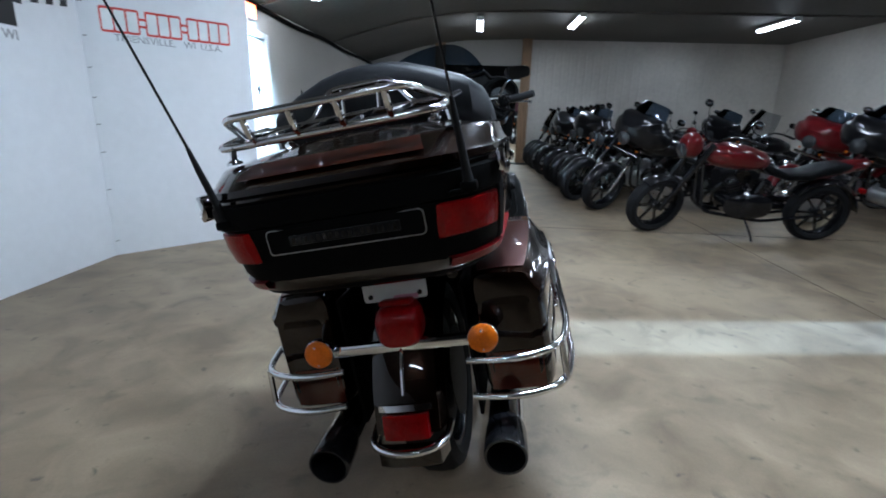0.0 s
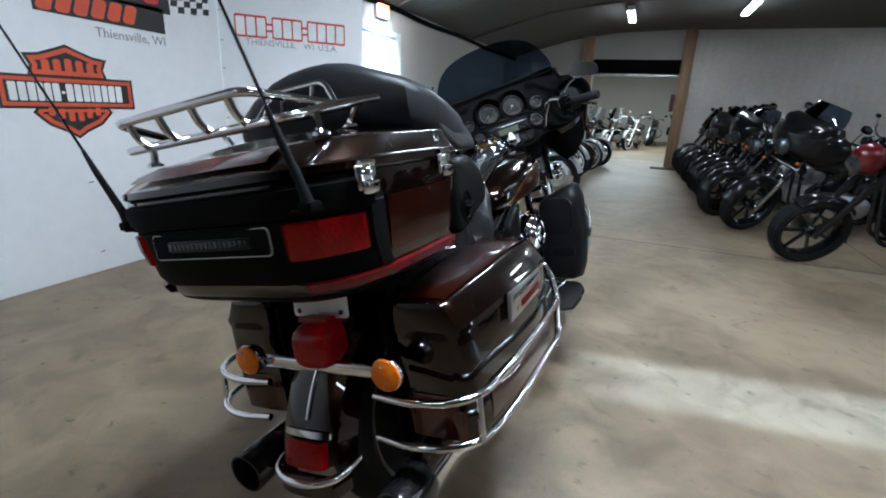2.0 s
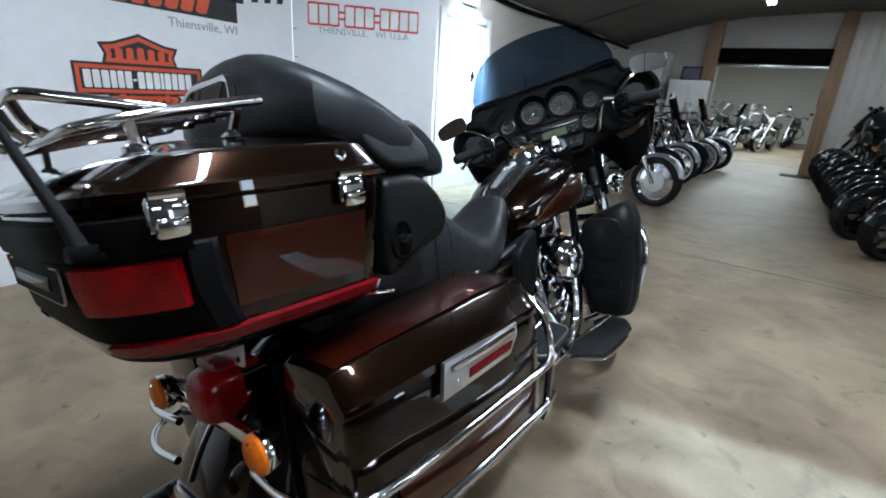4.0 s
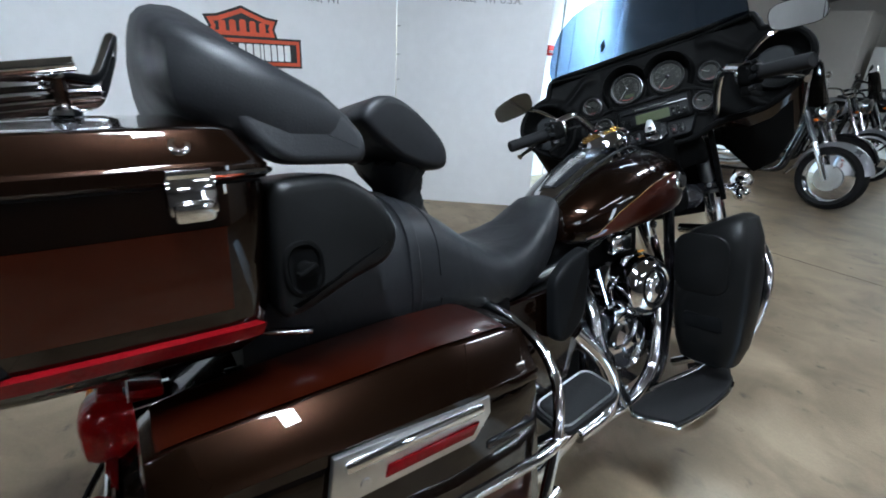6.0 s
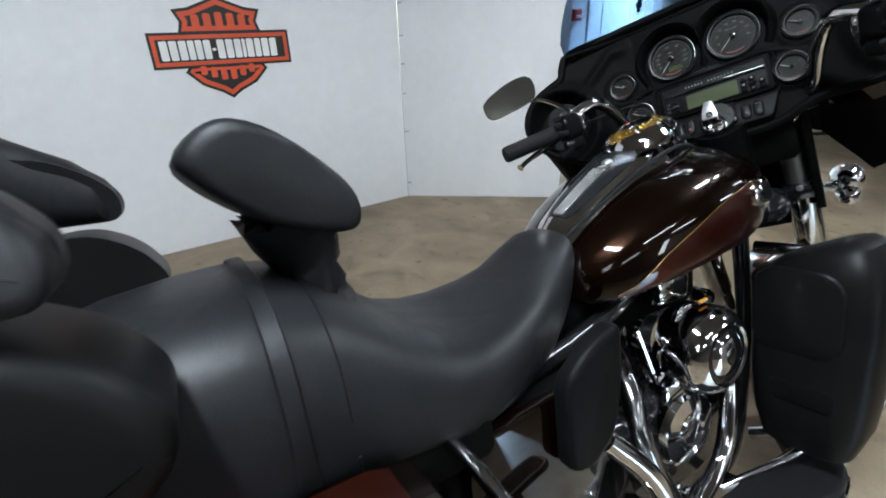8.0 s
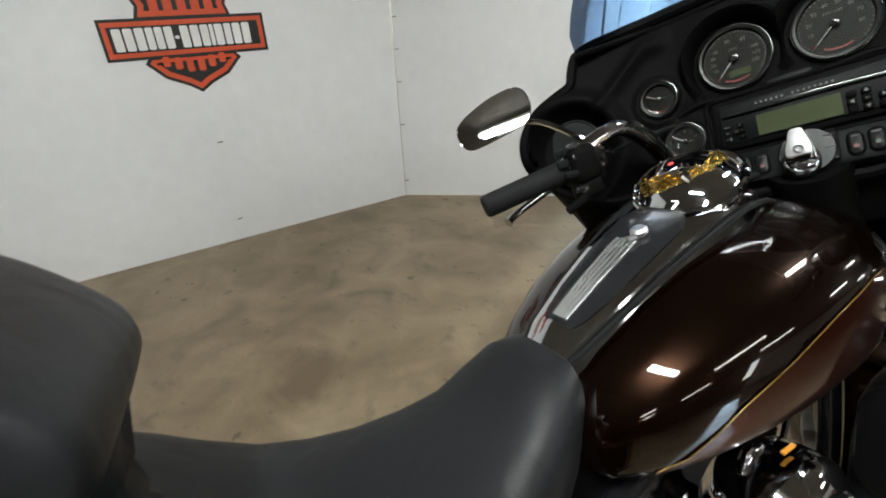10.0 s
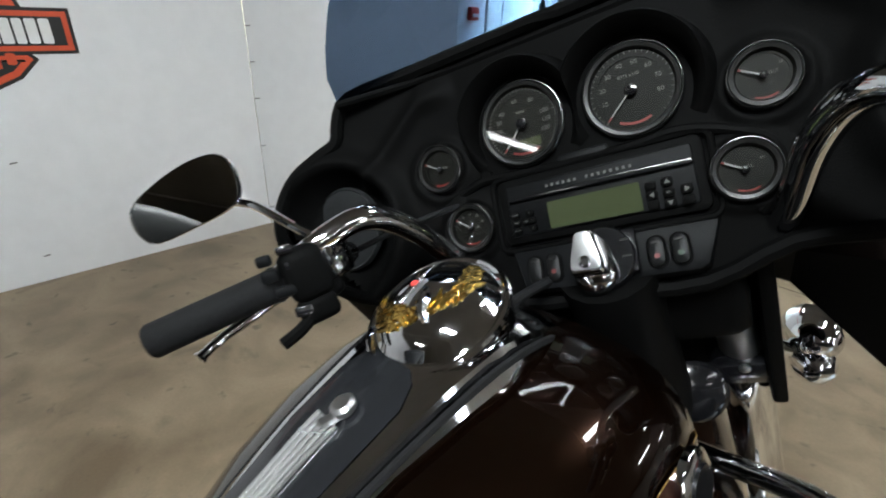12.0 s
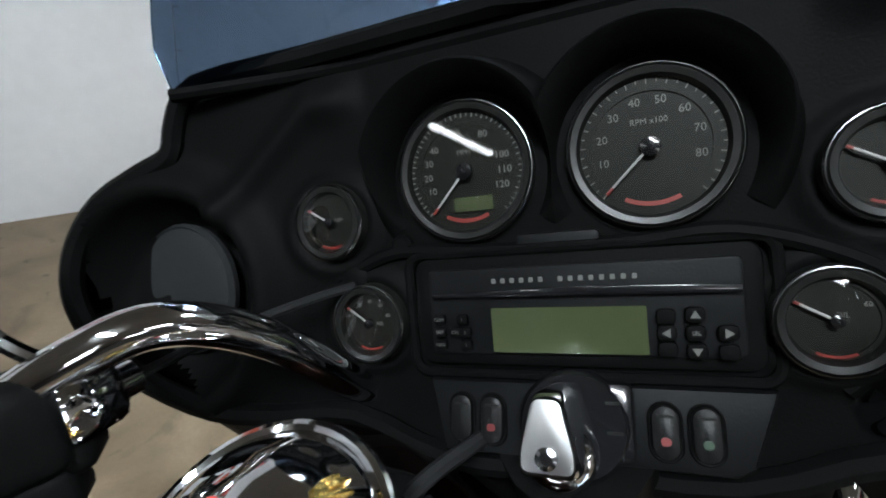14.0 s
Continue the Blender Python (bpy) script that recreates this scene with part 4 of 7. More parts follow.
tl = hp("tail_lamp", loft([[(0.006 + x, y, z + 0.645) for x, z in oval(a, b, 3.4, 28)] for y, a, b in ((-0.23, 0.05, 0.05), (-0.31, 0.058, 0.052), (-0.332, 0.060, 0.054))]), CHROME, "chrome-backed red tail lamp")
hp("lens", loft([[(0.006 + x, y, z + 0.645 + dz) for x, z in oval(a, b, 3.2, 28)] for y, a, b, dz in ((-0.290, 0.062, 0.060, 0.004), (-0.335, 0.063, 0.058, 0.002), (-0.355, 0.060, 0.053, 0), (-0.368, 0.051, 0.043, -0.003), (-0.374, 0.03, 0.026, -0.003))]), RED_LENS, "bulging red lens", tl)
hp("upper_lens", boxb(0.09, 0.10, 0.018, 0.007, Matrix.Translation((0.006, -0.29, 0.703)) @ Matrix.Rotation(radians(-12), 4, "X")), RED_LENS, "", tl)
pl = hp("number_plate", prism(round_rect(0.182, 0.102, 0.010), 0.002, 0, Matrix(((1, 0, 0, 0), (0, 0.1, -1, -0.288), (0, 1, 0.1, 0.757), (0, 0, 0, 1)))), PLATE_WHITE, "blank white number plate")
for x in (-0.07, 0.07):
    hp("bolt", lathe([(0.007, 0), (0.007, 0.003), (0.003, 0.005)], 10, aim((x, -0.2945, 0.722), (0, -1, 0))), GLOSS_BLACK, "", pl)
hp("sticker", prism(round_rect(0.07, 0.012, 0.005), 0.0006, 0, Matrix(((1, 0, 0, 0.03), (0, 0.1, -1, -0.2945), (0, 1, 0.1, 0.714), (0, 0, 0, 1)))), mat("pink_sticker", (0.6, 0.25, 0.35), 0.5), "small pink sticker", pl)
hp("tail_frame", merge(boxb(0.30, 0.12, 0.05, 0.02, Matrix.Translation((0, -0.20, 0.80))), boxb(0.07, 0.50, 0.05, 0.015, Matrix.Translation((0.13, -0.05, 0.80))), boxb(0.07, 0.50, 0.05, 0.015, Matrix.Translation((-0.13, -0.05, 0.80)))), PLASTIC, "black trunk support frame")
# added dark sheets stand in for the shade between fender and saddlebag
for sx in (1, -1):
    hp("shade_panel", boxb(0.012, 0.52, 0.40, 0.004, Matrix.Translation((sx * 0.178, -0.02, 0.52))), PLASTIC, "added black panel standing in for shade beside the fender")

# seat, backrests and armrest pods
def seat_ring(y, half, top, bottom, dish=0.0, n=32):
    out = []
    h = (top - bottom) / 2
    for a, b in oval(half, h, 3.0, n):
        z = bottom + h + b
        if b > 0:
            z -= dish * (1 - (a / half) ** 2)
        out.append((a, y, z))
    return out


seat = hp("seat", loft([seat_ring(*r) for r in (
    (-0.12, 0.17, 0.935, 0.70), (-0.08, 0.20, 0.962, 0.69), (0.02, 0.215, 0.986, 0.69), (0.12, 0.216, 0.996, 0.69), (0.19, 0.214, 0.997, 0.69), (0.24, 0.210, 0.988, 0.69), (0.28, 0.208, 0.968, 0.69),
    (0.32, 0.206, 0.940, 0.69, 0.0), (0.36, 0.205, 0.910, 0.69, 0.005), (0.42, 0.203, 0.868, 0.69, 0.01), (0.48, 0.190, 0.851, 0.69, 0.012), (0.54, 0.170, 0.850, 0.69, 0.012), (0.60, 0.144, 0.862, 0.70, 0.01),
    (0.65, 0.122, 0.879, 0.71, 0.005), (0.69, 0.106, 0.905, 0.74), (0.725, 0.092, 0.926, 0.78), (0.755, 0.073, 0.929, 0.83), (0.772, 0.04, 0.916, 0.86))]), LEATHER, "black vinyl two-up seat with a stepped rider part")
hp("strap", loft([[(x * (1.012 + dx), 0.20 + dy, z + dx * 0.2) for x, y, z in seat_ring(0.2, 0.214, 0.999, 0.70)] for dy, dx in ((-0.012, 0.0), (-0.010, 0.012), (0.010, 0.012), (0.012, 0.0))], cap=(False, False)), LEATHER, "black grab strap over the seat", seat)
for yy, hw, zt in ((0.262, 0.209, 0.978), (-0.02, 0.211, 0.977)):
    hp("seam", tube([(x, yy, z) for x, y, z in seat_ring(yy, hw, zt, 0.69) if z > 0.75], 0.0025, 5), LEATHER, "", seat)
for sx in (1, -1):
    hp("seat_skirt", boxb(0.05, 0.34, 0.10, 0.02, Matrix.Translation((sx * 0.165, 0.30, 0.72))), PLASTIC, "", seat)

wrap = [(-0.272, 0.056, 1.086, 1.122, 0.022), (-0.280, 0.044, 1.075, 1.146, 0.040), (-0.284, 0.012, 1.074, 1.180, 0.047), (-0.281, -0.035, 1.078, 1.209, 0.050), (-0.272, -0.085, 1.108, 1.239, 0.053), (-0.250, -0.120, 1.135, 1.266, 0.058),
        (-0.19, -0.135, 1.150, 1.295, 0.055), (-0.12, -0.140, 1.155, 1.322, 0.052), (-0.06, -0.141, 1.158, 1.334, 0.050), (0.0, -0.141, 1.158, 1.337, 0.050)]
wrap += [(-x, y, z0, z1, t) for x, y, z0, z1, t in wrap[-2::-1]]
rings = []
for i, (x, y, z0, z1, t) in enumerate(wrap):
    xa, ya = wrap[max(0, i - 1)][:2]
    xb, yb = wrap[min(len(wrap) - 1, i + 1)][:2]
    d = Vector((xb - xa, yb - ya, 0)).normalized()
    nrm = Vector((-d.y, d.x, 0))
    lean = 0.18
    rings.append([(x + nrm.x * a, y + nrm.y * a - lean * b * (0.5 if abs(x) < 0.2 else 0), (z0 + z1) / 2 + b) for a, b in oval(t, (z1 - z0) / 2, 2.8, 22)])
bk = hp("passenger_backrest", loft(rings), LEATHER, "black vinyl wraparound passenger backrest")

for sx in (1, -1):
    def sided(bm):
        return flip_x(bm) if sx < 0 else bm
    wing_line = [(p.x, p.y) for p in fillet([(-0.132, 1.186, 0), (-0.07, 1.193, 0), (-0.01, 1.182, 0), (0.042, 1.148, 0), (0.070, 1.112, 0), (0.062, 1.072, 0), (-0.052, 1.078, 0), (-0.092, 1.112, 0)], 0.022, 4, True)]
    hp("side_wing", sided(prism(wing_line, 0.080, 0.014, Matrix(((0, -0.3, 1, 0.585), (1, 0, 0, 0), (0, 1, 0, 0), (0, 0, 0, 1))), 4)), LEATHER, "", bk, False, 60)
    pod_line = [(p.x, p.y) for p in fillet([(-0.084, 1.060, 0), (0.018, 1.064, 0), (0.078, 1.026, 0), (0.112, 0.968, 0), (0.094, 0.920, 0), (0.03, 0.902, 0), (-0.04, 0.872, 0), (-0.088, 0.858, 0)], 0.03, 4, True)]
    pod = hp("armrest_pod", sided(prism(pod_line, 0.135, 0.022, Matrix(((0, 0, 1, 0.205), (1, 0, 0, 0), (0, 1, 0, 0), (0, 0, 0, 1))), 4)), SATIN_BLACK, "black speaker pod beside the passenger seat")
    hp("grille", sided(loft([[(0.339 + w, -0.050 + a, 0.935 + b) for a, b in oval(rx, rz, 2.4, 24)] for w, rx, rz in ((0, 0.030, 0.042), (0.004, 0.028, 0.040), (0.005, 0.024, 0.035), (0.001, 0.021, 0.032))])), PLASTIC, "oval speaker surround", pod)
    hp("knob", sided(merge(lathe([(0.012, 0), (0.011, 0.014), (0.006, 0.016)], 14, aim((0.339, -0.050, 0.935), (1, 0, 0))), boxb(0.018, 0.03, 0.008, 0.003, Matrix.Translation((0.351, -0.050, 0.935)) @ Matrix.Rotation(radians(25), 4, "X")))), PLASTIC, "", pod)
    hp("bracket", sided(bar([(0.20, -0.16, 0.83), (0.25, -0.09, 0.824), (0.275, -0.03, 0.818)], 0.006, 0.03)), CHROME, "", pod)

PAD = glide([(0.150, 1.150, 0), (0.178, 1.178, 0), (0.215, 1.187, 0), (0.262, 1.165, 0), (0.312, 1.120, 0), (0.340, 1.084, 0), (0.346, 1.052, 0), (0.332, 1.032, 0), (0.285, 1.040, 0), (0.235, 1.062, 0), (0.195, 1.092, 0), (0.165, 1.122, 0)], 3, True)
mid = sum((p for p in PAD), Vector()) / len(PAD)
rb = hp("rider_backrest", loft([[(0.005 + x, mid.x + (p.x - mid.x) * k, mid.y + (p.y - mid.y) * k + 0.05 * x) for p in PAD] for x, k in (
    (-0.150, 0.74), (-0.148, 0.88), (-0.141, 0.96), (-0.122, 1.0), (-0.06, 1.01), (0.0, 1.01), (0.06, 1.0), (0.112, 0.99), (0.132, 0.95), (0.139, 0.87), (0.141, 0.74))]), LEATHER, "black vinyl rider backrest on a short post", None, False, 44)
hp("seam", tube([(0.005 + x, 0.168 + 0.006 * (1 - (x / 0.14) ** 2), 1.127 + 0.05 * x) for x in np.linspace(-0.11, 0.10, 9)], 0.0025, 6), LEATHER, "", rb)
hp("boot", loft([[(cx + a * (1 + 0.09 * math.sin(5 * i + k) + 0.04 * math.sin(9 * i)), y + b * (1 + 0.12 * math.sin(4 * i + 2 * k)), z + 0.006 * math.sin(3 * i + k)) for i, (a, b) in enumerate(oval(rx, ry, 2.5, 24))] for k, (z, cx, y, rx, ry) in enumerate(
    ((0.925, 0.025, 0.295, 0.064, 0.044), (0.935, 0.025, 0.294, 0.066, 0.046), (0.95, 0.022, 0.292, 0.050, 0.038), (0.965, 0.018, 0.290, 0.058, 0.043), (0.985, 0.014, 0.286, 0.052, 0.040), (1.0, 0.01, 0.284, 0.064, 0.048), (1.02, 0.006, 0.280, 0.080, 0.054), (1.04, 0.005, 0.274, 0.098, 0.060), (1.06, 0.005, 0.268, 0.11, 0.060)))]), LEATHER, "gathered fabric boot", rb, False, 70)
hp("post", tube([(0.0, 0.29, 0.85), (0.0, 0.255, 1.08)], 0.014, 8), GLOSS_BLACK, "", rb)

# fuel tank, console, cap
TANK = [(0.735, 0.081, 0.8, 0.86), (0.755, 0.116, 0.79, 0.885), (0.8, 0.146, 0.785, 0.925), (0.86, 0.171, 0.79, 0.965), (0.93, 0.191, 0.8, 0.998), (1.0, 0.203, 0.81, 1.022), (1.07, 0.207, 0.82, 1.036), (1.13, 0.201, 0.83, 1.038), (1.18, 0.186, 0.84, 1.028), (1.215, 0.156, 0.86, 1.005), (1.23, 0.111, 0.88, 0.97)]


def tank_ring(y, half, z0, z1, n=40, out=0.0):
    pts = []
    for i in range(n):
        t = 2 * math.pi * i / n
        c, s = math.cos(t), math.sin(t)
        k = 2 / (2.9 if s > 0 else 3.6)
        x = (half + out) * math.copysign(abs(c) ** k, c)
        split = z0 + (z1 - z0) * 0.38
        z = split + (z1 + out - split) * abs(s) ** k if s > 0 else split - (split - z0) * abs(s) ** k
        pts.append((x, y, z))
    return pts


def tank_at(y, deg, out):
    ys = [r[0] for r in TANK]
    half, z0, z1 = (np.interp(y, ys, [r[k] for r in TANK]) for k in (1, 2, 3))
    t = radians(deg)
    c, s = math.cos(t), math.sin(t)
    k = 2 / (2.9 if s > 0 else 3.6)
    split = z0 + (z1 - z0) * 0.38
    z = split + (z1 + out - split) * abs(s) ** k if s > 0 else split - (split - z0) * abs(s) ** k
    return ((half + out) * math.copysign(abs(c) ** k, c), y, z)


tank = hp("fuel_tank", loft([tank_ring(*r) for r in TANK]), PAINT_DARK, "glossy dark brown fuel tank with rust-red flanks")
for sx in (1, -1):
    ys = np.linspace(0.79, 1.205, 15)
    lo = [-22 + 0 * y for y in ys]
    hi = [np.interp(y, [0.79, 0.85, 1.0, 1.1, 1.205], [-14, 0, 15, 20, 12]) for y in ys]
    rows = [[tank_at(y, (a + (b - a) * j / 6) if sx > 0 else 180 - (a + (b - a) * j / 6), 0.0022) for j in range(7)] for y, a, b in zip(ys, lo, hi)]
    hp("flank_inlay", loft(rows, closed=False), PAINT_RED, "rust-red flank panel", tank)
    hp("pinstripe", tube([(p[0], p[1], p[2]) for p in [r[6] for r in rows]], 0.0007, 5), GOLD, "thin gold stripe", tank)
    em = tank_at(1.13, 8 if sx > 0 else 172, 0.0)
    hp("tank_badge", lathe([(0.032, 0), (0.032, 0.006), (0.026, 0.010), (0.008, 0.012)], 24, aim(em, (sx, 0.1, 0.15))), CHROME, "round chrome tank badge", tank)
    hp("badge_centre", lathe([(0.022, 0), (0.020, 0.004)], 20, aim((em[0] + sx * 0.009, em[1], em[2] + 0.002), (sx, 0.1, 0.15))), GLOSS_BLACK, "", tank)

CON = [(0.745, 0.032, 0.905), (0.78, 0.050, 0.932), (0.84, 0.062, 0.968), (0.90, 0.070, 1.000), (0.95, 0.076, 1.022), (1.00, 0.082, 1.042), (1.05, 0.084, 1.054), (1.10, 0.076, 1.048), (1.15, 0.06, 1.030), (1.19, 0.045, 1.005)]


def con_at(y, t, out=0.0):
    half, z = (np.interp(y, [r[0] for r in CON], [r[k] for r in CON]) for k in (1, 2))
    return (half * t, y, z + 0.012 - 0.014 * abs(t) ** 3 - (0.028 if abs(t) > 0.999 else 0) + out)


console = hp("tank_console", loft([[con_at(r[0], t) for t in np.linspace(-1, 1, 15)] for r in CON], closed=False), CHROME, "long chrome console along the tank top")
hp("console_inset", loft([[con_at(y, t, 0.0015) for t in np.linspace(-w, w, 9)] for y, w in ((0.785, 0.50), (0.80, 0.62), (0.83, 0.68), (0.90, 0.7), (0.955, 0.66), (0.975, 0.52), (0.984, 0.35))], closed=False), mat("dark_grey_enamel", (0.018, 0.019, 0.022), 0.25, 0.3, 0.3), "dark grey inset panel", console)
for k in range(5):
    t = -0.24 + 0.105 * k
    hp("rib", tube([con_at(y, t, 0.003) for y in np.linspace(0.79, 0.915, 8)], 0.0023, 6), mat("polished_rib", (0.85, 0.85, 0.85), 0.28, 0.9) if k == 0 else bpy.data.materials["polished_rib"], "", console)
hp("console_knob", merge(lathe([(0.008, 0), (0.008, 0.005), (0.0115, 0.007), (0.0115, 0.012), (0.008, 0.015)], 16, aim(con_at(0.93, 0.1, -0.002), (0.05, -0.35, 1))), boxb(0.012, 0.03, 0.006, 0.003, Matrix.Translation(con_at(0.918, 0.1, 0.006)))), STEEL, "small round console catch", console)
hp("console_edge", merge(*[tube([con_at(y, s * 0.985, -0.004) for y in np.linspace(0.75, 1.18, 16)], 0.004, 6) for s in (1, -1)]), RUBBER, "", console)
cap_m = aim((-0.005, 1.046, 1.064), (0.06, -0.44, 0.89)) @ Matrix.Scale(0.91, 4)
cap = hp("fuel_cap", lathe([(0.076, -0.03), (0.079, 0.0), (0.078, 0.008), (0.073, 0.012), (0.071, 0.013), (0.064, 0.024), (0.050, 0.033), (0.032, 0.039), (0.012, 0.0415), (0.002, 0.042)], 40, cap_m), CHROME, "domed chrome fuel cap with a gold relief")
hp("cap_ring", tube([cap_m @ Vector((0.079 * math.cos(radians(a)), 0.079 * math.sin(radians(a)), 0.010)) for a in range(0, 360, 9)], 0.0045, 8, True), CHROME, "", cap)
rng = random.Random(4)


def dome(x, y, lift=0.0):
    r = math.hypot(x, y)
    return (x, y, float(np.interp(r, [0.002, 0.012, 0.032, 0.050, 0.064, 0.071], [0.042, 0.0415, 0.039, 0.033, 0.024, 0.013])) + lift)


cap_m = cap_m @ Matrix.Rotation(radians(40), 4, "Z")
spine = glide([(-0.056, 0.004, 0), (-0.050, -0.014, 0), (-0.030, -0.027, 0), (-0.010, -0.026, 0), (0.012, -0.024, 0), (0.030, -0.020, 0), (0.043, -0.006, 0), (0.047, 0.010, 0)], 4)
for i, p in enumerate(spine):
    side = -1 if p.x < 0 else 1
    for row in range(6 if p.x < -0.02 else 5 if p.x > 0.028 else 3):
        a = rng.uniform(0.3, 1.5) if side > 0 else math.pi - rng.uniform(0.2, 1.3)
        reach = rng.uniform(0.011, 0.019) * (1.25 if side < 0 else 1.0)
        base = Vector((p.x, p.y)) + Vector((rng.uniform(-0.004, 0.004), (row - 1.5) * 0.0045))
        end = base + Vector((math.cos(a), math.sin(a))) * reach
        if end.length > 0.066:
            end = end * (0.066 / end.length)
        pts = [dome(*base.lerp(end, q), 0.0006 + 0.0004 * row) for q in (0.0, 0.5, 1.0)]
        hp("feather", tube([cap_m @ Vector(q) for q in pts], 0.002, 6, False, [0.0018, 0.0030, 0.0010]), GOLD_EMB, "", cap)
hp("eagle_body", tube([cap_m @ Vector(dome(x, y, 0.001)) for x, y in ((0.002, 0.004), (0.003, -0.006), (0.0, -0.016), (-0.004, -0.028), (0.0, -0.040))], 0.005, 8, False, [0.003, 0.005, 0.007, 0.006, 0.003]), CHROME, "", cap)
hp("relief_shield", prism(round_rect(0.009, 0.008, 0.003), 0.002, 0.0008, cap_m @ Matrix.Translation((-0.012, 0.022, 0.0385))), SIGN_RED, "small red shield", cap)

# engine
def fins(cx, y, z, tilt, n=9):
    base = Matrix.Translation((cx, y, z)) @ Matrix.Rotation(radians(tilt), 4, "X")
    bm = None
    for k in range(n):
        w = 0.072 if k < n - 2 else 0.066
        b = prism(round_rect(2 * w, 2 * w * 0.95, 0.04, 4), 0.006, 0, base @ Matrix.Translation((0, 0, 0.02 + 0.022 * k)))
        bm = (bm or []) + [b]
    core = prism(round_rect(0.11, 0.10, 0.045, 4), 0.022 * n, 0, base)
    head = boxb(0.13, 0.12, 0.055, 0.018, base @ Matrix.Translation((0, 0, 0.022 * n + 0.04)))
    return core, bm, head


for nm, y, tilt in (("rear_cylinder", 0.935, 22), ("front_cylinder", 1.075, -22)):
    body, rings_of_fins, head = fins(0.0, y, 0.45, tilt)
    cy = hp(nm, body, GLOSS_BLACK, "black finned engine cylinder")
    for one in rings_of_fins:
        hp("fin", one, GLOSS_BLACK, "", cy)
    hp("rocker_cover", head, CHROME, "chrome rocker cover", cy)
hp("crankcase", merge(loft([[(x, 1.0 + a, 0.40 + b) for a, b in oval(ra, rbv, 2.6, 24)] for x, ra, rbv in ((-0.13, 0.16, 0.12), (-0.10, 0.20, 0.150), (0.09, 0.20, 0.150), (0.115, 0.17, 0.12))]),
                      boxb(0.22, 0.30, 0.17, 0.03, Matrix.Translation((0, 0.72, 0.42)))), GLOSS_BLACK, "black crankcase and gearbox")
cam_cover = hp("cam_cover", lathe([(0.092, 0), (0.090, 0.022), (0.078, 0.034), (0.045, 0.038), (0.04, 0.032), (0.03, 0.032), (0.028, 0.04), (0.01, 0.042)], 30, aim((0.113, 0.985, 0.445), (1, 0, 0))), CHROME, "round chrome cam cover")
for k in range(5):
    a = radians(72 * k + 20)
    hp("cover_bolt", lathe([(0.008, 0), (0.008, 0.005), (0.004, 0.007)], 8, aim((0.14, 0.985 + 0.075 * math.cos(a), 0.445 + 0.075 * math.sin(a)), (1, 0, 0))), STEEL, "", cam_cover)
for y0, y1 in ((0.965, 0.885), (1.05, 1.13)):
    hp("pushrod_tube", merge(tube([(0.105, y0, 0.48), (0.098, y1, 0.70)], 0.007, 8), lathe([(0.015, 0), (0.015, 0.02)], 10, aim((0.105, y0, 0.48), (0, y1 - y0, 0.22)))), CHROME, "chrome pushrod tube")
hp("lifter_block", boxb(0.05, 0.13, 0.05, 0.012, Matrix.Translation((0.115, 0.985, 0.545))), CHROME, "polished lifter block")
air = hp("air_cleaner", lathe([(0.045, -0.115), (0.070, -0.105), (0.088, -0.08), (0.095, -0.045), (0.094, -0.012), (0.088, 0.006), (0.074, 0.020), (0.064, 0.025), (0.060, 0.021), (0.050, 0.021), (0.044, 0.026), (0.030, 0.032), (0.010, 0.035), (0.003, 0.035)], 40, aim((0.187, 1.012, 0.638), (1, -0.02, 0.05))), CHROME, "round chrome air cleaner cover")
hp("insert_ring", lathe([(0.060, 0), (0.052, 0.002), (0.045, 0.0)], 30, aim((0.2085, 1.012, 0.639), (1, -0.02, 0.05)), False), GLOSS_BLACK, "", air)
hp("insert_mark", lathe([(0.020, 0), (0.018, 0.004), (0.006, 0.006)], 20, aim((0.2195, 1.011, 0.640), (1, -0.02, 0.05))), GLOSS_BLACK, "", air)
hp("air_sticker", boxb(0.002, 0.026, 0.006, 0, Matrix.Translation((0.160, 1.01, 0.742)) @ Matrix.Rotation(radians(-70), 4, "Y")), ORANGE_STICKER, "small orange sticker", air)
hp("throttle_body", tube([(0.12, 1.02, 0.64), (0.03, 1.01, 0.64)], 0.035, 14), ALU, "")
hp("front_header", merge(tube(glide([(0.05, 1.13, 0.62), (0.11, 1.17, 0.57), (0.145, 1.13, 0.47), (0.165, 1.07, 0.34), (0.185, 0.90, 0.28), (0.215, 0.62, 0.32)], 5), 0.019, 14)), CHROME, "chrome exhaust header with a heat shield")
hp("rear_header", merge(tube(glide([(0.06, 0.86, 0.64), (0.13, 0.82, 0.60), (0.17, 0.80, 0.52), (0.19, 0.84, 0.40), (0.19, 0.90, 0.30)], 5), 0.022, 14)), DARK_METAL, "chrome exhaust header in a shade-darkened tone, with a heat shield")
hp("heat_shield", tube(glide([(0.175, 0.70, 0.575), (0.205, 0.765, 0.495), (0.218, 0.80, 0.42), (0.218, 0.805, 0.37), (0.222, 0.76, 0.325), (0.232, 0.64, 0.318)], 5), 0.022, 14), CHROME, "polished heat shield")
for k, (y, z) in enumerate(((0.93, 0.33), (0.96, 0.305), (1.06, 0.31), (1.09, 0.345), (1.02, 0.275))):
    hp("engine_bolt", lathe([(0.011, 0), (0.011, 0.008), (0.006, 0.011)], 10, aim((0.15, y, z), (1, 0, 0))), CHROME, "")
# both dark blocks are added to hide the bright floor behind the engine
hp("battery_box", boxb(0.32, 0.40, 0.36, 0.025, Matrix.Translation((0, 0.55, 0.53))), PLASTIC, "black battery box under the seat")
hp("tank_gap_filler", boxb(0.14, 0.46, 0.11, 0.02, Matrix.Translation((0, 0.90, 0.745))), PLASTIC, "added dark filler block under the tank")
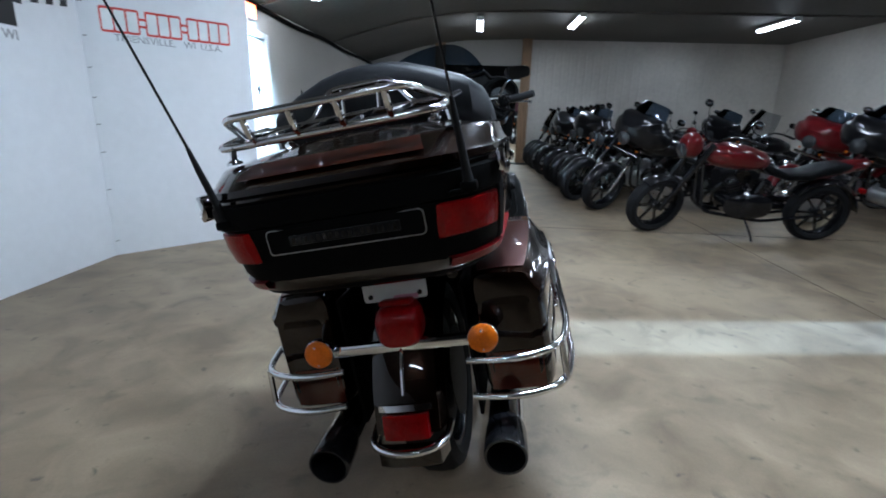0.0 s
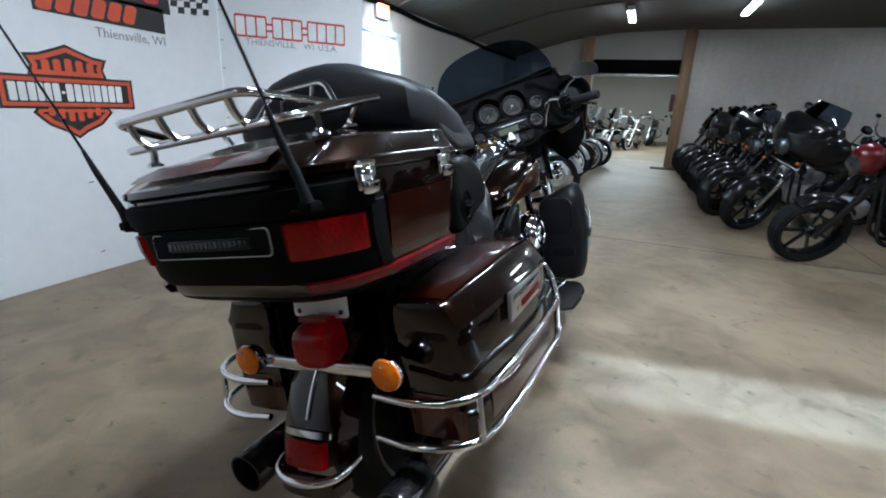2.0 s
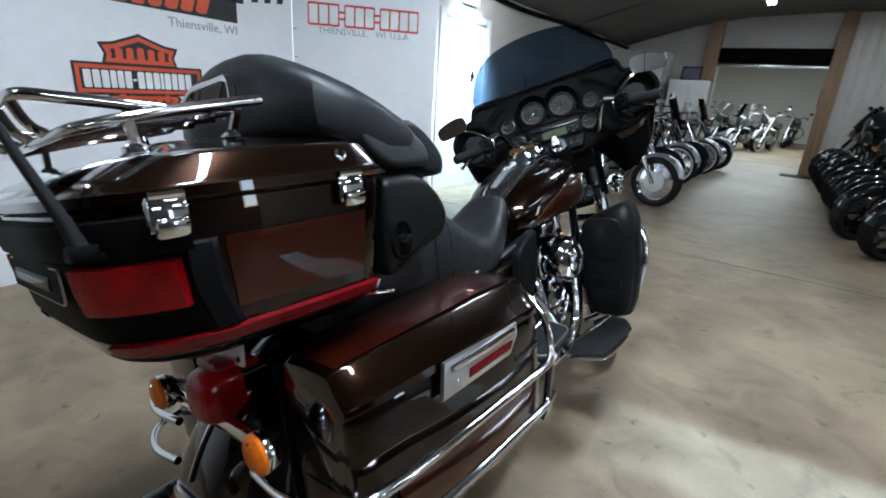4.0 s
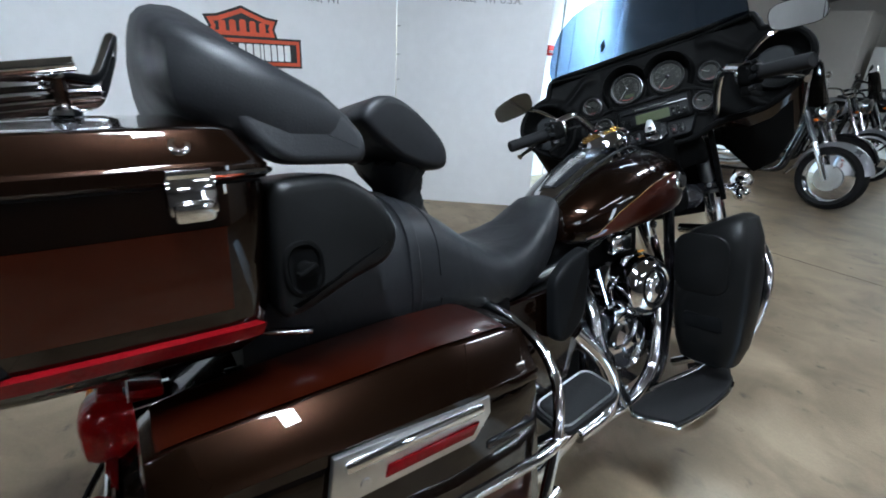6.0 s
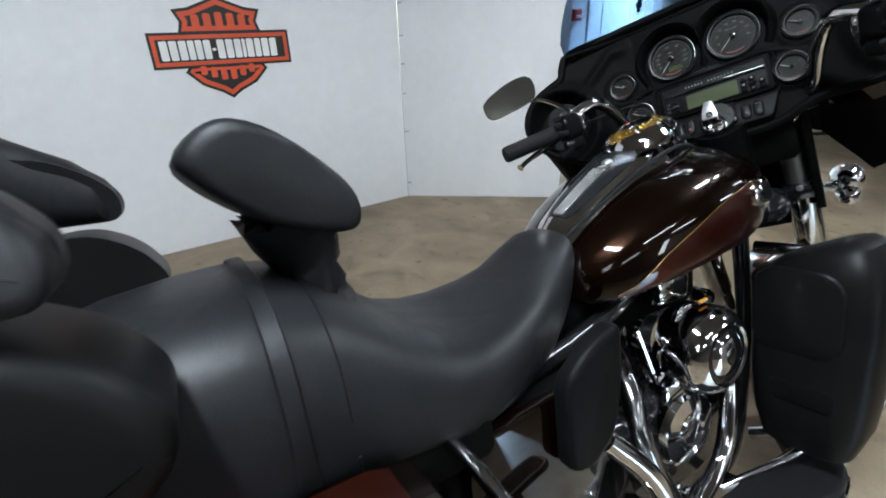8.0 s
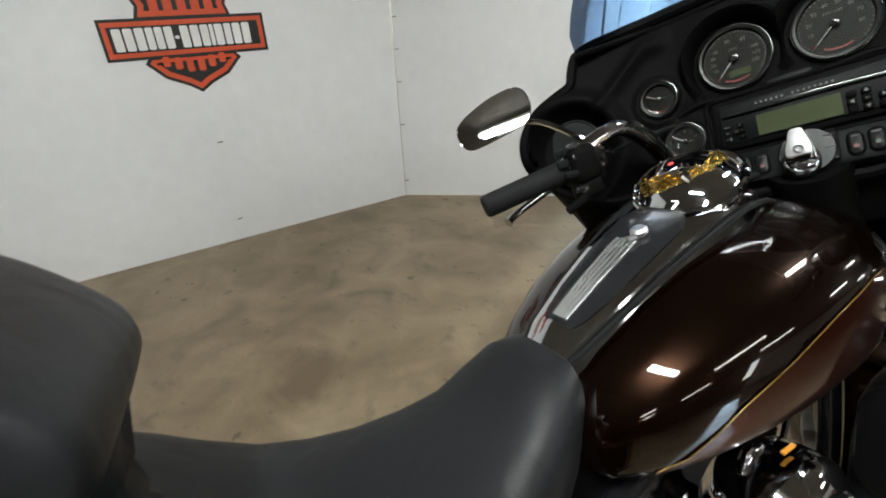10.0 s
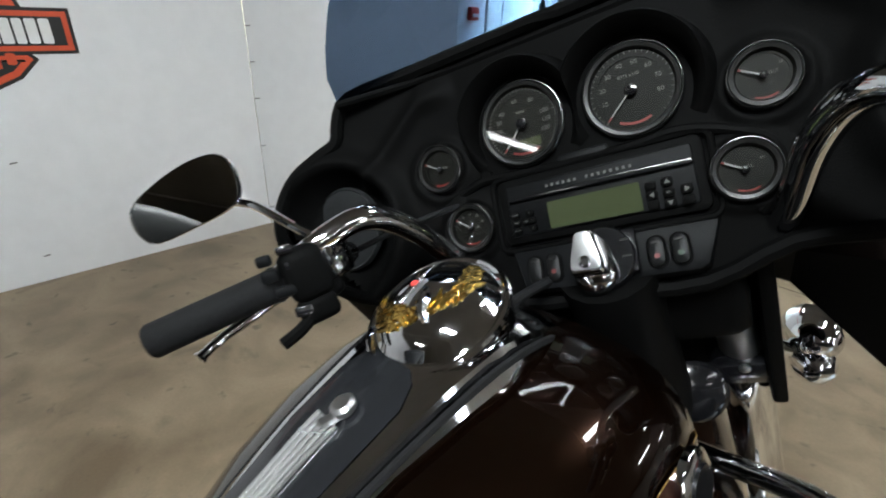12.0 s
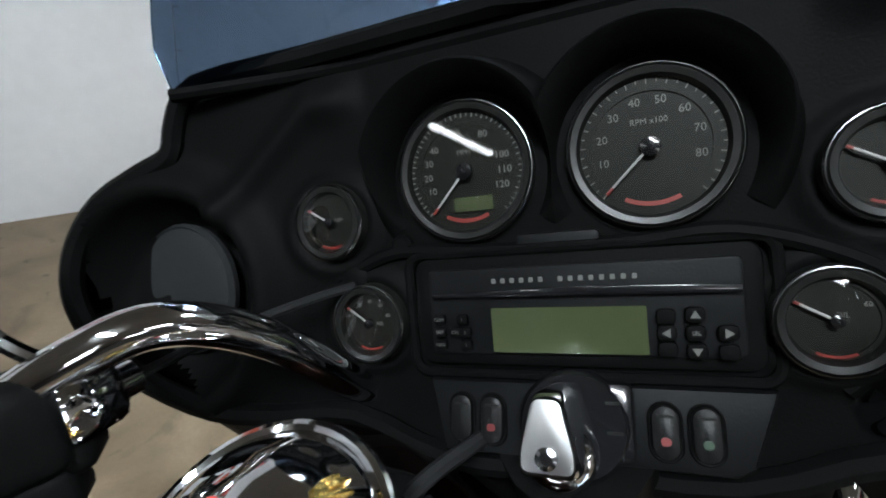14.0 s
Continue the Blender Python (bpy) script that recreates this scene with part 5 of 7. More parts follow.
hp("oil_filter", tube([(0.05, 1.20, 0.33), (0.05, 1.29, 0.33)], 0.038, 18), CHROME, "chrome oil filter")
hp("regulator", boxb(0.16, 0.05, 0.20, 0.01, Matrix.Translation((0.0, 1.25, 0.44))), GLOSS_BLACK, "black oil cooler and regulator")
hp("starter", tube([(0.13, 0.66, 0.53), (0.13, 0.82, 0.53)], 0.036, 16), GLOSS_BLACK, "starter motor")
hp("oil_line", tube(glide([(0.12, 0.90, 0.44), (0.17, 0.93, 0.47), (0.175, 0.97, 0.52), (0.14, 1.0, 0.55)], 5), 0.006, 8), DARK_METAL, "thin metal oil line")
hp("gear_cover", lathe([(0.085, 0), (0.082, 0.02), (0.06, 0.03), (0.02, 0.034)], 26, aim((0.112, 0.72, 0.42), (1, 0, 0))), GLOSS_BLACK, "black gearbox side cover")
hp("coil_cover", boxb(0.05, 0.10, 0.06, 0.014, Matrix.Translation((0.09, 0.99, 0.76))), CHROME, "chrome coil cover")
for sx in (1, -1):
    def sided(bm):
        return flip_x(bm) if sx < 0 else bm
    hp("frame_tube", sided(bar([(0.06, 1.30, 0.95), (0.10, 1.28, 0.55), (0.12, 1.20, 0.24), (0.13, 0.70, 0.22), (0.14, 0.35, 0.30)], 0.019, 0.1)), GLOSS_BLACK, "black frame tube")
    hp("frame_tube", sided(bar([(0.05, 1.24, 0.90), (0.10, 0.75, 0.74), (0.13, 0.35, 0.70), (0.14, -0.15, 0.72)], 0.019, 0.1)), GLOSS_BLACK, "black frame tube")
    hp("side_cover", sided(prism([(0.40, 0.44), (0.66, 0.46), (0.72, 0.60), (0.69, 0.72), (0.42, 0.71)], 0.02, 0.008, Matrix(((0, 0, 1, 0.165), (1, 0, 0, 0), (0, 1, 0, 0), (0, 0, 0, 1))))), PAINT_DARK, "dark brown side cover")
    if sx > 0:
        leaf = [(p.x, p.y) for p in fillet([(0.575, 0.755, 0), (0.632, 0.800, 0), (0.700, 0.822, 0), (0.700, 0.735, 0), (0.682, 0.635, 0), (0.62, 0.585, 0), (0.572, 0.600, 0)], 0.025, 4, True)]
        hp("heat_deflector", prism(leaf, 0.030, 0.012, Matrix(((0, 0, 1, 0.195), (1, 0, 0, 0), (0, 1, 0, 0), (0, 0, 0, 1))), 3), GREY_PLASTIC, "dark grey heat deflector under the tank")
    # lower fairing with its glove box
    lf = hp("lower_fairing", sided(loft([[(cx + a, cy + b, z + a * min(0.45, max(0.0, (z - 0.66) * 4))) for a, b in oval(hx, hy, 3.2, 28)] for z, cx, hx, cy, hy in (
        (0.345, 0.262, 0.05, 1.24, 0.03), (0.36, 0.260, 0.085, 1.245, 0.055), (0.42, 0.260, 0.104, 1.255, 0.075), (0.52, 0.258, 0.116, 1.265, 0.085), (0.64, 0.257, 0.119, 1.275, 0.085), (0.73, 0.253, 0.114, 1.283, 0.08), (0.776, 0.246, 0.099, 1.292, 0.072), (0.796, 0.242, 0.080, 1.296, 0.056), (0.802, 0.240, 0.060, 1.297, 0.040))])), SATIN_BLACK, "black lower fairing with a storage lid")
    hp("glove_lid", sided(prism(round_rect(0.17, 0.19, 0.05, 5), 0.010, 0.008, Matrix(((1, 0, 0, 0.245), (0, 0, -1, 1.194), (0, 1, 0, 0.68), (0, 0, 0, 1))))), SATIN_BLACK, "matt black storage lid", lf)
    hp("vent_lid", sided(prism(round_rect(0.12, 0.05, 0.012, 3), 0.008, 0.004, Matrix(((1, 0, 0, 0.265), (0, 0, -1, 1.186), (0, 1, 0, 0.50), (0, 0, 0, 1))))), GREY_PLASTIC, "small grey flap", lf)
    hp("engine_guard", sided(bar([(0.05, 1.41, 0.74), (0.26, 1.42, 0.75), (0.352, 1.37, 0.71), (0.380, 1.330, 0.60), (0.340, 1.315, 0.40), (0.12, 1.28, 0.28)], 0.016, 0.12, 12)), CHROME, "chrome engine guard bar")
    board = [(0.215, 0.90), (0.33, 0.905), (0.352, 0.94), (0.355, 1.10), (0.335, 1.24), (0.29, 1.315), (0.235, 1.32), (0.215, 1.26)]
    board = [(p.x, p.y) for p in glide([(x, y, 0) for x, y in board], 4, True)]
    fb = hp("rider_footboard", sided(prism(board, 0.014, 0.005, Matrix.Translation((0, 0, 0.288)))), RUBBER, "black rubber rider footboard with a chrome rim")
    hp("rim", sided(tube([(x, y, 0.286) for x, y in board], 0.008, 8, True)), CHROME, "", fb)
    hp("support", sided(bar([(0.22, 1.1, 0.28), (0.13, 1.1, 0.26)], 0.014, 0.02)), GLOSS_BLACK, "", fb)
    pb = hp("passenger_footboard", sided(prism(round_rect(0.11, 0.20, 0.03, 4), 0.014, 0.005, Matrix.Translation((0.315, 0.54, 0.49)) @ Matrix.Rotation(radians(10), 4, "X") @ Matrix.Rotation(radians(12), 4, "Y"))), RUBBER, "small black passenger footboard with a bright edge line")
    hp("edge_line", sided(tube([Matrix.Translation((0.315, 0.54, 0.505)) @ Matrix.Rotation(radians(10), 4, "X") @ Matrix.Rotation(radians(12), 4, "Y") @ Vector((x, y, 0)) for x, y in round_rect(0.092, 0.18, 0.025, 4)], 0.0026, 5, True)), STEEL, "", pb)
    hp("arm", sided(bar([(0.30, 0.54, 0.48), (0.22, 0.55, 0.46), (0.15, 0.56, 0.46)], 0.012, 0.02)), CHROME, "", pb)
hp("brake_pedal", merge(bar([(0.17, 1.06, 0.27), (0.25, 1.20, 0.33), (0.275, 1.27, 0.38)], 0.009, 0.03), boxb(0.05, 0.05, 0.012, 0.004, Matrix.Translation((0.275, 1.27, 0.39)))), CHROME, "chrome brake pedal")
hp("primary_cover", loft([[(x, 0.86 + a, 0.40 + b) for a, b in oval(ra, rbv, 2.5, 28)] for x, ra, rbv in ((-0.12, 0.30, 0.115), (-0.17, 0.30, 0.115), (-0.19, 0.28, 0.10), (-0.195, 0.2, 0.06))]), CHROME, "long chrome primary cover")
hp("side_stand", merge(bar([(-0.14, 0.92, 0.24), (-0.24, 0.82, 0.12), (-0.335, 0.80, -0.068)], 0.012, 0.04), boxb(0.06, 0.05, 0.01, 0.003, Matrix.Translation((-0.335, 0.80, -0.0685)) @ Matrix.Rotation(radians(12), 4, "Y"))), STEEL, "side stand holding the bike up")


def wheel(parent, c, r, width, steer, rim_mat=CHROME, spokes=9, label="black tyre on a bright alloy rim"):
    m = aim(c, (1, 0, 0))
    tread = [(r - 0.075, -width / 2 + 0.012), (r - 0.05, -width / 2), (r - 0.018, -width / 2 + 0.012), (r - 0.004, -width / 4), (r, 0), (r - 0.004, width / 4), (r - 0.018, width / 2 - 0.012), (r - 0.05, width / 2), (r - 0.075, width / 2 - 0.012)]
    w = part("wheel", lathe(tread + [(r - 0.085, 0), tread[0]], 40, m, False), RUBBER, parent, label, STEER if steer else None)
    rim = lathe([(r - 0.072, -width / 2 + 0.016), (r - 0.09, -width / 2 + 0.02), (r - 0.105, 0), (r - 0.09, width / 2 - 0.02), (r - 0.072, width / 2 - 0.016), (r - 0.08, 0), (r - 0.072, -width / 2 + 0.016)], 40, m, False)
    part("rim", rim, rim_mat, w, "", STEER if steer else None)
    for k in range(spokes):
        a = 2 * math.pi * k / spokes
        part("spoke", boxb(r - 0.12, 0.028, 0.03, 0.008, m @ Matrix.Rotation(a, 4, "Z") @ Matrix.Translation(((r - 0.12) / 2 + 0.02, 0, 0))), rim_mat, w, "", STEER if steer else None)
    part("hub", lathe([(0.05, -0.06), (0.055, 0), (0.05, 0.06)], 20, m), rim_mat, w, "", STEER if steer else None)
    for s in (-0.055, 0.055):
        # rear discs take flat black, the shade put into their colour
        part("brake_disc", lathe([(0.15, -0.002), (0.15, 0.002)], 36, m @ Matrix.Translation((0, 0, s + (0.02 if s > 0 else -0.02)))), STEEL if steer else RUBBER, w, "", STEER if steer else None)
    return w


# rim blackened and a dark disc added in place of the shade there
rear_wheel = wheel(hero, (0, 0.0, 0.325), 0.325, 0.15, False, GLOSS_BLACK)
hp("shade_disc", lathe([(0.235, -0.012), (0.20, -0.03), (0.06, -0.045), (0.06, 0.045), (0.20, 0.03), (0.235, 0.012)], 32, aim((0, 0, 0.325), (1, 0, 0))), RUBBER, "", rear_wheel)

# ---- fork, fairing, dash, handlebar ----
def sp(name, bm, material, label="", parent=None, sharp=38):
    return hp(name, bm, material, label, parent, True, sharp)


FA = Vector((0, 1.66, 0.315))
wheel(hero, tuple(FA), 0.315, 0.12, True)
up = AXIS_D
for sx in (1, -1):
    base = Vector((sx * 0.120, FA.y + 0.01, FA.z))
    fk = sp("fork_leg", tube([base - up * 0.03, base + up * 0.40], 0.028, 16), CHROME, "chrome fork leg")
    sp("fork_cover", tube([base + up * 0.30, base + up * 0.31, base + up * 0.59, base + up * 0.60], 0.032, 18, False, [0.028, 0.033, 0.033, 0.030]), CHROME, "polished fork cover", fk)
    sp("fork_tube", tube([base + up * 0.60, base + up * 0.82], 0.026, 16), SATIN_METAL, "dull steel fork tube", fk)
    sp("fork_clamp", boxb(0.085, 0.075, 0.045, 0.014, aim(base + up * 0.615, up)), GLOSS_BLACK, "", fk)
    sp("clamp_bolt", lathe([(0.007, 0), (0.007, 0.004), (0.004, 0.006)], 10, aim(base + up * 0.615 + Vector((0, -0.038, 0)), (0, -1, -0.4))), STEEL, "", fk)
    sp("side_plate", boxb(0.018, 0.060, 0.29, 0.005, aim(base + up * 0.705 + Vector((sx * 0.034, -0.02, 0)), up)), PLASTIC, "black bracket plate beside the fork", fk)
    sp("caliper", boxb(0.05, 0.09, 0.12, 0.015, Matrix.Translation((sx * 0.085, FA.y - 0.13, FA.z + 0.08))), ALU, "", fk)
rings = []
for i in range(22):
    a = radians(18 + 160 * i / 21)
    rings.append([(0.085 * t, FA.y + (0.345 - 0.03 * abs(t) ** 3 - (0.10 * max(0, abs(t) - 0.8) / 0.2)) * math.cos(a), FA.z + (0.345 - 0.03 * abs(t) ** 3 - (0.10 * max(0, abs(t) - 0.8) / 0.2)) * math.sin(a)) for t in np.linspace(-1, 1, 13)])
sp("front_fender", shell(rings), PAINT_DARK, "dark brown front fender")

# fairing shell, seen from behind as an inner panel
HALF = [(0.0, 1.360), (0.10, 1.360), (0.20, 1.358), (0.300, 1.352), (0.322, 1.325), (0.330, 1.297), (0.358, 1.285), (0.398, 1.266), (0.424, 1.235), (0.434, 1.20), (0.427, 1.165), (0.402, 1.128), (0.366, 1.098), (0.31, 1.070), (0.25, 1.062), (0.18, 1.06), (0.10, 1.03), (0.0, 1.03)]
OUT = HALF + [(-x, z) for x, z in HALF[-2:0:-1]]


def skirt(x, z, k):
    """Height of the outer shell: stretched downwards by k under the ears."""
    k = 1.0 + (k - 1.0) * min(1.0, max(0.0, (abs(x) - 0.14) / 0.10))
    return 1.19 + (z - 1.19) * (1.0 if z > 1.15 else k)


def panel_y(x, z):
    """How far ahead the inner panel lies."""
    return 1.274 + (z - 1.19) * 0.20 - 0.36 * max(0, abs(x) - 0.15) ** 1.3


rim_ring = [(x, panel_y(x, z), z) for x, z in OUT]
fair = sp("fairing", loft([rim_ring, [(x * 1.012, y + 0.02, skirt(x, z, 1.30)) for x, y, z in rim_ring], [(x * 1.0, y + 0.09, skirt(x, z, 2.4)) for x, y, z in rim_ring],
                           [(x * 0.90, 1.42, skirt(x, 1.19 + (z - 1.19) * 0.92, 1.95) - 0.01) for x, y, z in rim_ring], [(x * 0.62, 1.49, 1.16 + (z - 1.19) * 0.66) for x, y, z in rim_ring], [(x * 0.36, 1.53, 1.14 + (z - 1.19) * 0.42) for x, y, z in rim_ring]], cap=(False, True)), PAINT_DARK, "dark brown fork-mounted fairing")
# low faces turn black: the dark under the fairing is put into colour
fair.data.materials.append(PLASTIC)
for poly in fair.data.polygons:
    if poly.center.z < 1.075 and poly.normal.z < 0.2:
        poly.material_index = 1
hl = sp("headlight", lathe([(0.095, -0.05), (0.098, 0.0), (0.09, 0.012), (0.085, 0.014), (0.05, 0.026), (0.004, 0.032)], 32, aim((0, 1.535, 1.12), (0, 1, -0.05))), CLEAR_LENS, "round headlight", fair)

# inner panel as a fine grid inside the outline
def inside(x, z):
    hit_any = False
    n = len(OUT)
    for i in range(n):
        (x0, z0), (x1, z1) = OUT[i], OUT[(i + 1) % n]
        if (z0 > z) != (z1 > z) and x < (x1 - x0) * (z - z0) / (z1 - z0) + x0:
            hit_any = not hit_any
    return hit_any


PODS = [(-0.352, 1.170, 0.074), (0.352, 1.170, 0.074)]


def relief(x, z):
    """Depth of the moulded panel towards the rider."""
    d = 0.0
    for px, pz, r in PODS:
        q = math.hypot(x - px, (z - pz) * 0.95)
        if q < r + 0.02:
            d -= 0.035 * min(1.0, max(0.0, (r + 0.015 - q) / 0.03))
        d += 0.016 * math.exp(-((q - r - 0.026) / 0.014) ** 2)
    for gx, gz in ((-0.187, 1.217), (0.180, 1.217), (-0.157, 1.136), (0.151, 1.136)):
        q = math.hypot(x - gx, z - gz)
        d += 0.006 * math.exp(-((q - 0.037) / 0.006) ** 2)
    # raised brow that runs out from the hoods to the ears
    d += 0.010 * math.exp(-((z - (1.318 - 0.9 * max(0, abs(x) - 0.20))) / 0.016) ** 2) * min(1.0, max(0.0, (abs(x) - 0.15) / 0.03))
    return d


NX, NZ = 190, 92
grid = {}
pb = bmesh.new()
for i in range(NX + 1):
    for j in range(NZ + 1):
        x, z = -0.456 + 0.912 * i / NX, 1.022 + 0.340 * j / NZ
        if inside(x * 1.004, 1.19 + (z - 1.19) * 1.004):
            grid[i, j] = pb.verts.new((x, panel_y(x, z) - relief(x, z), z))
for i in range(NX):
    for j in range(NZ):
        q = [grid.get(k) for k in ((i, j), (i + 1, j), (i + 1, j + 1), (i, j + 1))]
        if all(q):
            pb.faces.new(q)
dash = sp("inner_fairing", pb, PLASTIC, "black moulded inner fairing", None, 60)
sp("edge_bead", tube(glide([(x, y - 0.002, z) for x, y, z in rim_ring], 3, True), 0.010, 8, True), PLASTIC, "", dash)
TILT = math.atan(0.20)
DM = Matrix.Translation((-0.003, 1.274, 1.19)) @ Matrix.Rotation(radians(90) - TILT, 4, "X")


def dm(u, v, w=0.0):
    return DM @ Matrix.Translation((u, v, w))


for px, pz, r in PODS:
    v = (pz - 1.19) / math.cos(TILT)
    deep = 0.36 * (abs(px) - 0.15) ** 1.3 - 0.034
    spk = sp("speaker", lathe([(0.062, 0.0), (0.062, 0.006), (0.056, 0.010), (0.034, 0.012), (0.010, 0.013)], 30, dm(px, v, deep)), SPEAKER, "round black dash speaker", dash)
    sp("grille_ring", lathe([(0.057, 0.008), (0.060, 0.011), (0.063, 0.006)], 30, dm(px, v, deep), False), SPEAKER, "", spk)


def hood(u, v, sx):
    """A moulded brow over a gauge: three quarters of a ring that runs out into the panel."""
    rows = []
    for i in range(41):
        a = radians(-35 + 250 * i / 40)
        fade = min(1.0, max(0.0, (math.sin(a) + 0.62) / 0.9))
        prof = [(0.089, -0.012), (0.081, 0.012 * fade), (0.0755, 0.034 * fade), (0.0722, 0.040 * fade), (0.069, 0.036 * fade), (0.0645, 0.012 * fade), (0.057, -0.008)]
        rows.append([(u + r * math.cos(a), v + r * math.sin(a), w) for r, w in prof])
    return loft(rows, closed=False)


for u, sx in ((-0.064, -1), (0.064, 1)):
    hb = hood(u, 0.057, sx)
    bmesh.ops.bisect_plane(hb, geom=hb.verts[:] + hb.edges[:] + hb.faces[:], plane_co=(0, 0, 0), plane_no=(-sx, 0, 0), clear_outer=True)
    sp("gauge_hood", moved(hb, DM), PLASTIC, "", dash, 50)


def gauge(u, v, r, name, numbers, texts, needle, label, a0=225, a1=-45, ticks=24, digit=0.009, lcd=False):
    m = dm(u, v, 0.006 if r < 0.04 else 0.0)
    g = sp(name, lathe([(r + 0.004, -0.01), (r + 0.004, 0.006), (r + 0.001, 0.010), (r - 0.003, 0.009), (r - 0.005, 0.004)], 40, m, False), DIAL_GREY, label, dash)
    sp("bezel", lathe([(r + 0.0044, 0.0085), (r + 0.0034, 0.0098), (r + 0.0026, 0.0100)], 40, m, False), BEZEL, "", g)
    sp("face", lathe([(r - 0.002, 0.001), (r - 0.003, 0.002)], 40, m), DIAL, "", g)
    sp("scale_ring", lathe([(r * 0.93, 0.0022), (r * 0.93, 0.0032), (r * 0.74, 0.0032), (r * 0.74, 0.0022)], 40, m, False), DIAL, "", g)
    tk = None
    for k in range(ticks + 1):
        a = radians(a0 + (a1 - a0) * k / ticks)
        long = k % 2 == 0
        b = boxb(r * (0.10 if long else 0.06), 0.0008, 0.0006, 0, m @ Matrix.Rotation(a, 4, "Z") @ Matrix.Translation((r * 0.88, 0, 0.0036)))
        tk = merge(tk, b) if tk else b
    tick_ob = sp("ticks", tk, INK, "", g)
    tick_ob["kind"] = "stuff"
    for k, n in enumerate(numbers):
        if n == "":
            continue
        a = radians(a0 + (a1 - a0) * k / (len(numbers) - 1))
        sp("number", words(n, digit, m @ Matrix.Translation((r * 0.62 * math.cos(a), r * 0.62 * math.sin(a), 0.0034)), 0.0002), INK, "", g)
    for text, tx, ty, size in texts:
        sp("lettering", words(text, size, m @ Matrix.Translation((tx * r, ty * r, 0.0034)), 0.0002), INK, "", g)
    a = radians(needle)
    sp("needle", merge(boxb(r * 0.86, 0.0016, 0.0012, 0.0004, m @ Matrix.Rotation(a, 4, "Z") @ Matrix.Translation((r * 0.36, 0, 0.0062)))), NEEDLE, "", g)
    sp("needle_tip", boxb(r * 0.12, 0.0019, 0.0013, 0.0004, m @ Matrix.Rotation(a, 4, "Z") @ Matrix.Translation((r * 0.76, 0, 0.0062))), INK_RED, "", g)
    sp("needle_hub", lathe([(r * 0.14, 0.004), (r * 0.13, 0.008), (r * 0.05, 0.009)], 18, m), GLOSS_BLACK, "", g)
    sp("red_arc", moved(loft([[(q * r * math.cos(radians(t)), q * r * math.sin(radians(t)), 0.0038) for t in range(-118, -58, 6)] for q in (0.72, 0.78)], closed=False), m), INK_RED, "", g)
    if lcd:
        sp("lcd", prism(round_rect(r * 0.62, r * 0.22, 0.001, 2), 0.0006, 0, m @ Matrix.Translation((r * 0.1, -r * 0.5, 0.0034))), LCD, "", g)
    gl = sp("glass", lathe([(r - 0.004, 0.0090), (r * 0.5, 0.0092), (0.001, 0.0092)], 32, m, False), GAUGE_GLASS, "", g)
    gl.visible_shadow = False
    return g



gauge(-0.064, 0.057, 0.049, "speedometer", ["", "10", "20", "30", "40", "", "60", "", "80", "", "100", "110", "120", ""], [("MPH", 0, 0.30, 0.0055)], 228, "round speedometer with a dark dial", lcd=True, digit=0.0075, ticks=48)
gauge(0.064, 0.057, 0.049, "tachometer", ["", "10", "20", "30", "40", "50", "60", "70", "80", ""], [("RPM x100", 0, 0.34, 0.0055)], 225, "round rev counter with a dark dial", digit=0.0075, ticks=32)
gauge(-0.184, 0.029, 0.0285, "fuel_gauge", ["E", "", "F"], [("FUEL", 0.25, 0.05, 0.0045)], 150, "small round fuel gauge", 150, 30, 8, 0.0042)
gauge(0.183, 0.030, 0.0285, "volt_gauge", ["8", "", "16"], [("VOLT", 0.25, 0.05, 0.0045)], 150, "small round voltmeter", 150, 30, 8, 0.0042)
gauge(-0.154, -0.056, 0.0285, "air_gauge", ["0", "20", "40", "60", "80"], [("AIR", 0.30, -0.02, 0.0045)], 145, "small round air temperature gauge", 155, 20, 8, 0.004)
gauge(0.154, -0.056, 0.0285, "oil_gauge", ["0", "", "60"], [("OIL", 0.12, 0.1, 0.0045)], 150, "small round oil pressure gauge", 150, 30, 8, 0.0042)
sp("warning_strip", prism(round_rect(0.058, 0.014, 0.004), 0.006, 0.002, dm(0.0, 0.0, 0.0)), GREY_PLASTIC, "small dark warning lamp strip", dash)
sp("dash_button", lathe([(0.009, 0), (0.009, 0.004), (0.006, 0.007)], 16, dm(-0.122, 0.005, 0.0)), PLASTIC, "", dash)
# moulded ridge round the radio and the lower gauges
ridge = fillet([(-0.185, -0.02, 0.004), (-0.13, 0.002, 0.004), (-0.055, -0.004, 0.004), (0.055, -0.004, 0.004), (0.10, 0.002, 0.006), (0.14, -0.008, 0.0042), (0.185, -0.03, 0.006), (0.19, -0.07, 0.004), (0.16, -0.10, 0.002)], 0.02, 4)
sp("ridge", tube([DM @ Vector((p.x, p.y, p.z - 0.002)) for p in ridge], 0.006, 8), PLASTIC, "", dash)

def rm(u, v, w=0.0):
    return dm(u + 0.006, v, w)


radio = sp("radio", prism(round_rect(0.232, 0.082, 0.010), 0.010, 0.004, rm(0.0, -0.048, -0.002)), PLASTIC, "black car-style radio with a green display", dash)
sp("faceplate", prism(round_rect(0.210, 0.064, 0.004), 0.006, 0.002, rm(0.0, -0.048, 0.0042)), GREY_PLASTIC, "", radio)
sp("brow", prism([(-0.10, -0.003), (0.103, -0.004), (0.103, 0.001), (0.0, 0.003), (-0.10, 0.0)], 0.004, 0.001, rm(0.0, -0.0335, 0.012)), GLOSS_BLACK, "", radio)
for k in range(15):
    if k == 6:
        continue
    sp("letter_bar", prism(round_rect(0.0030, 0.0034, 0.0004, 1), 0.0006, 0, rm(-0.052 + 0.0068 * k, -0.0255, 0.012)), INK, "", radio)
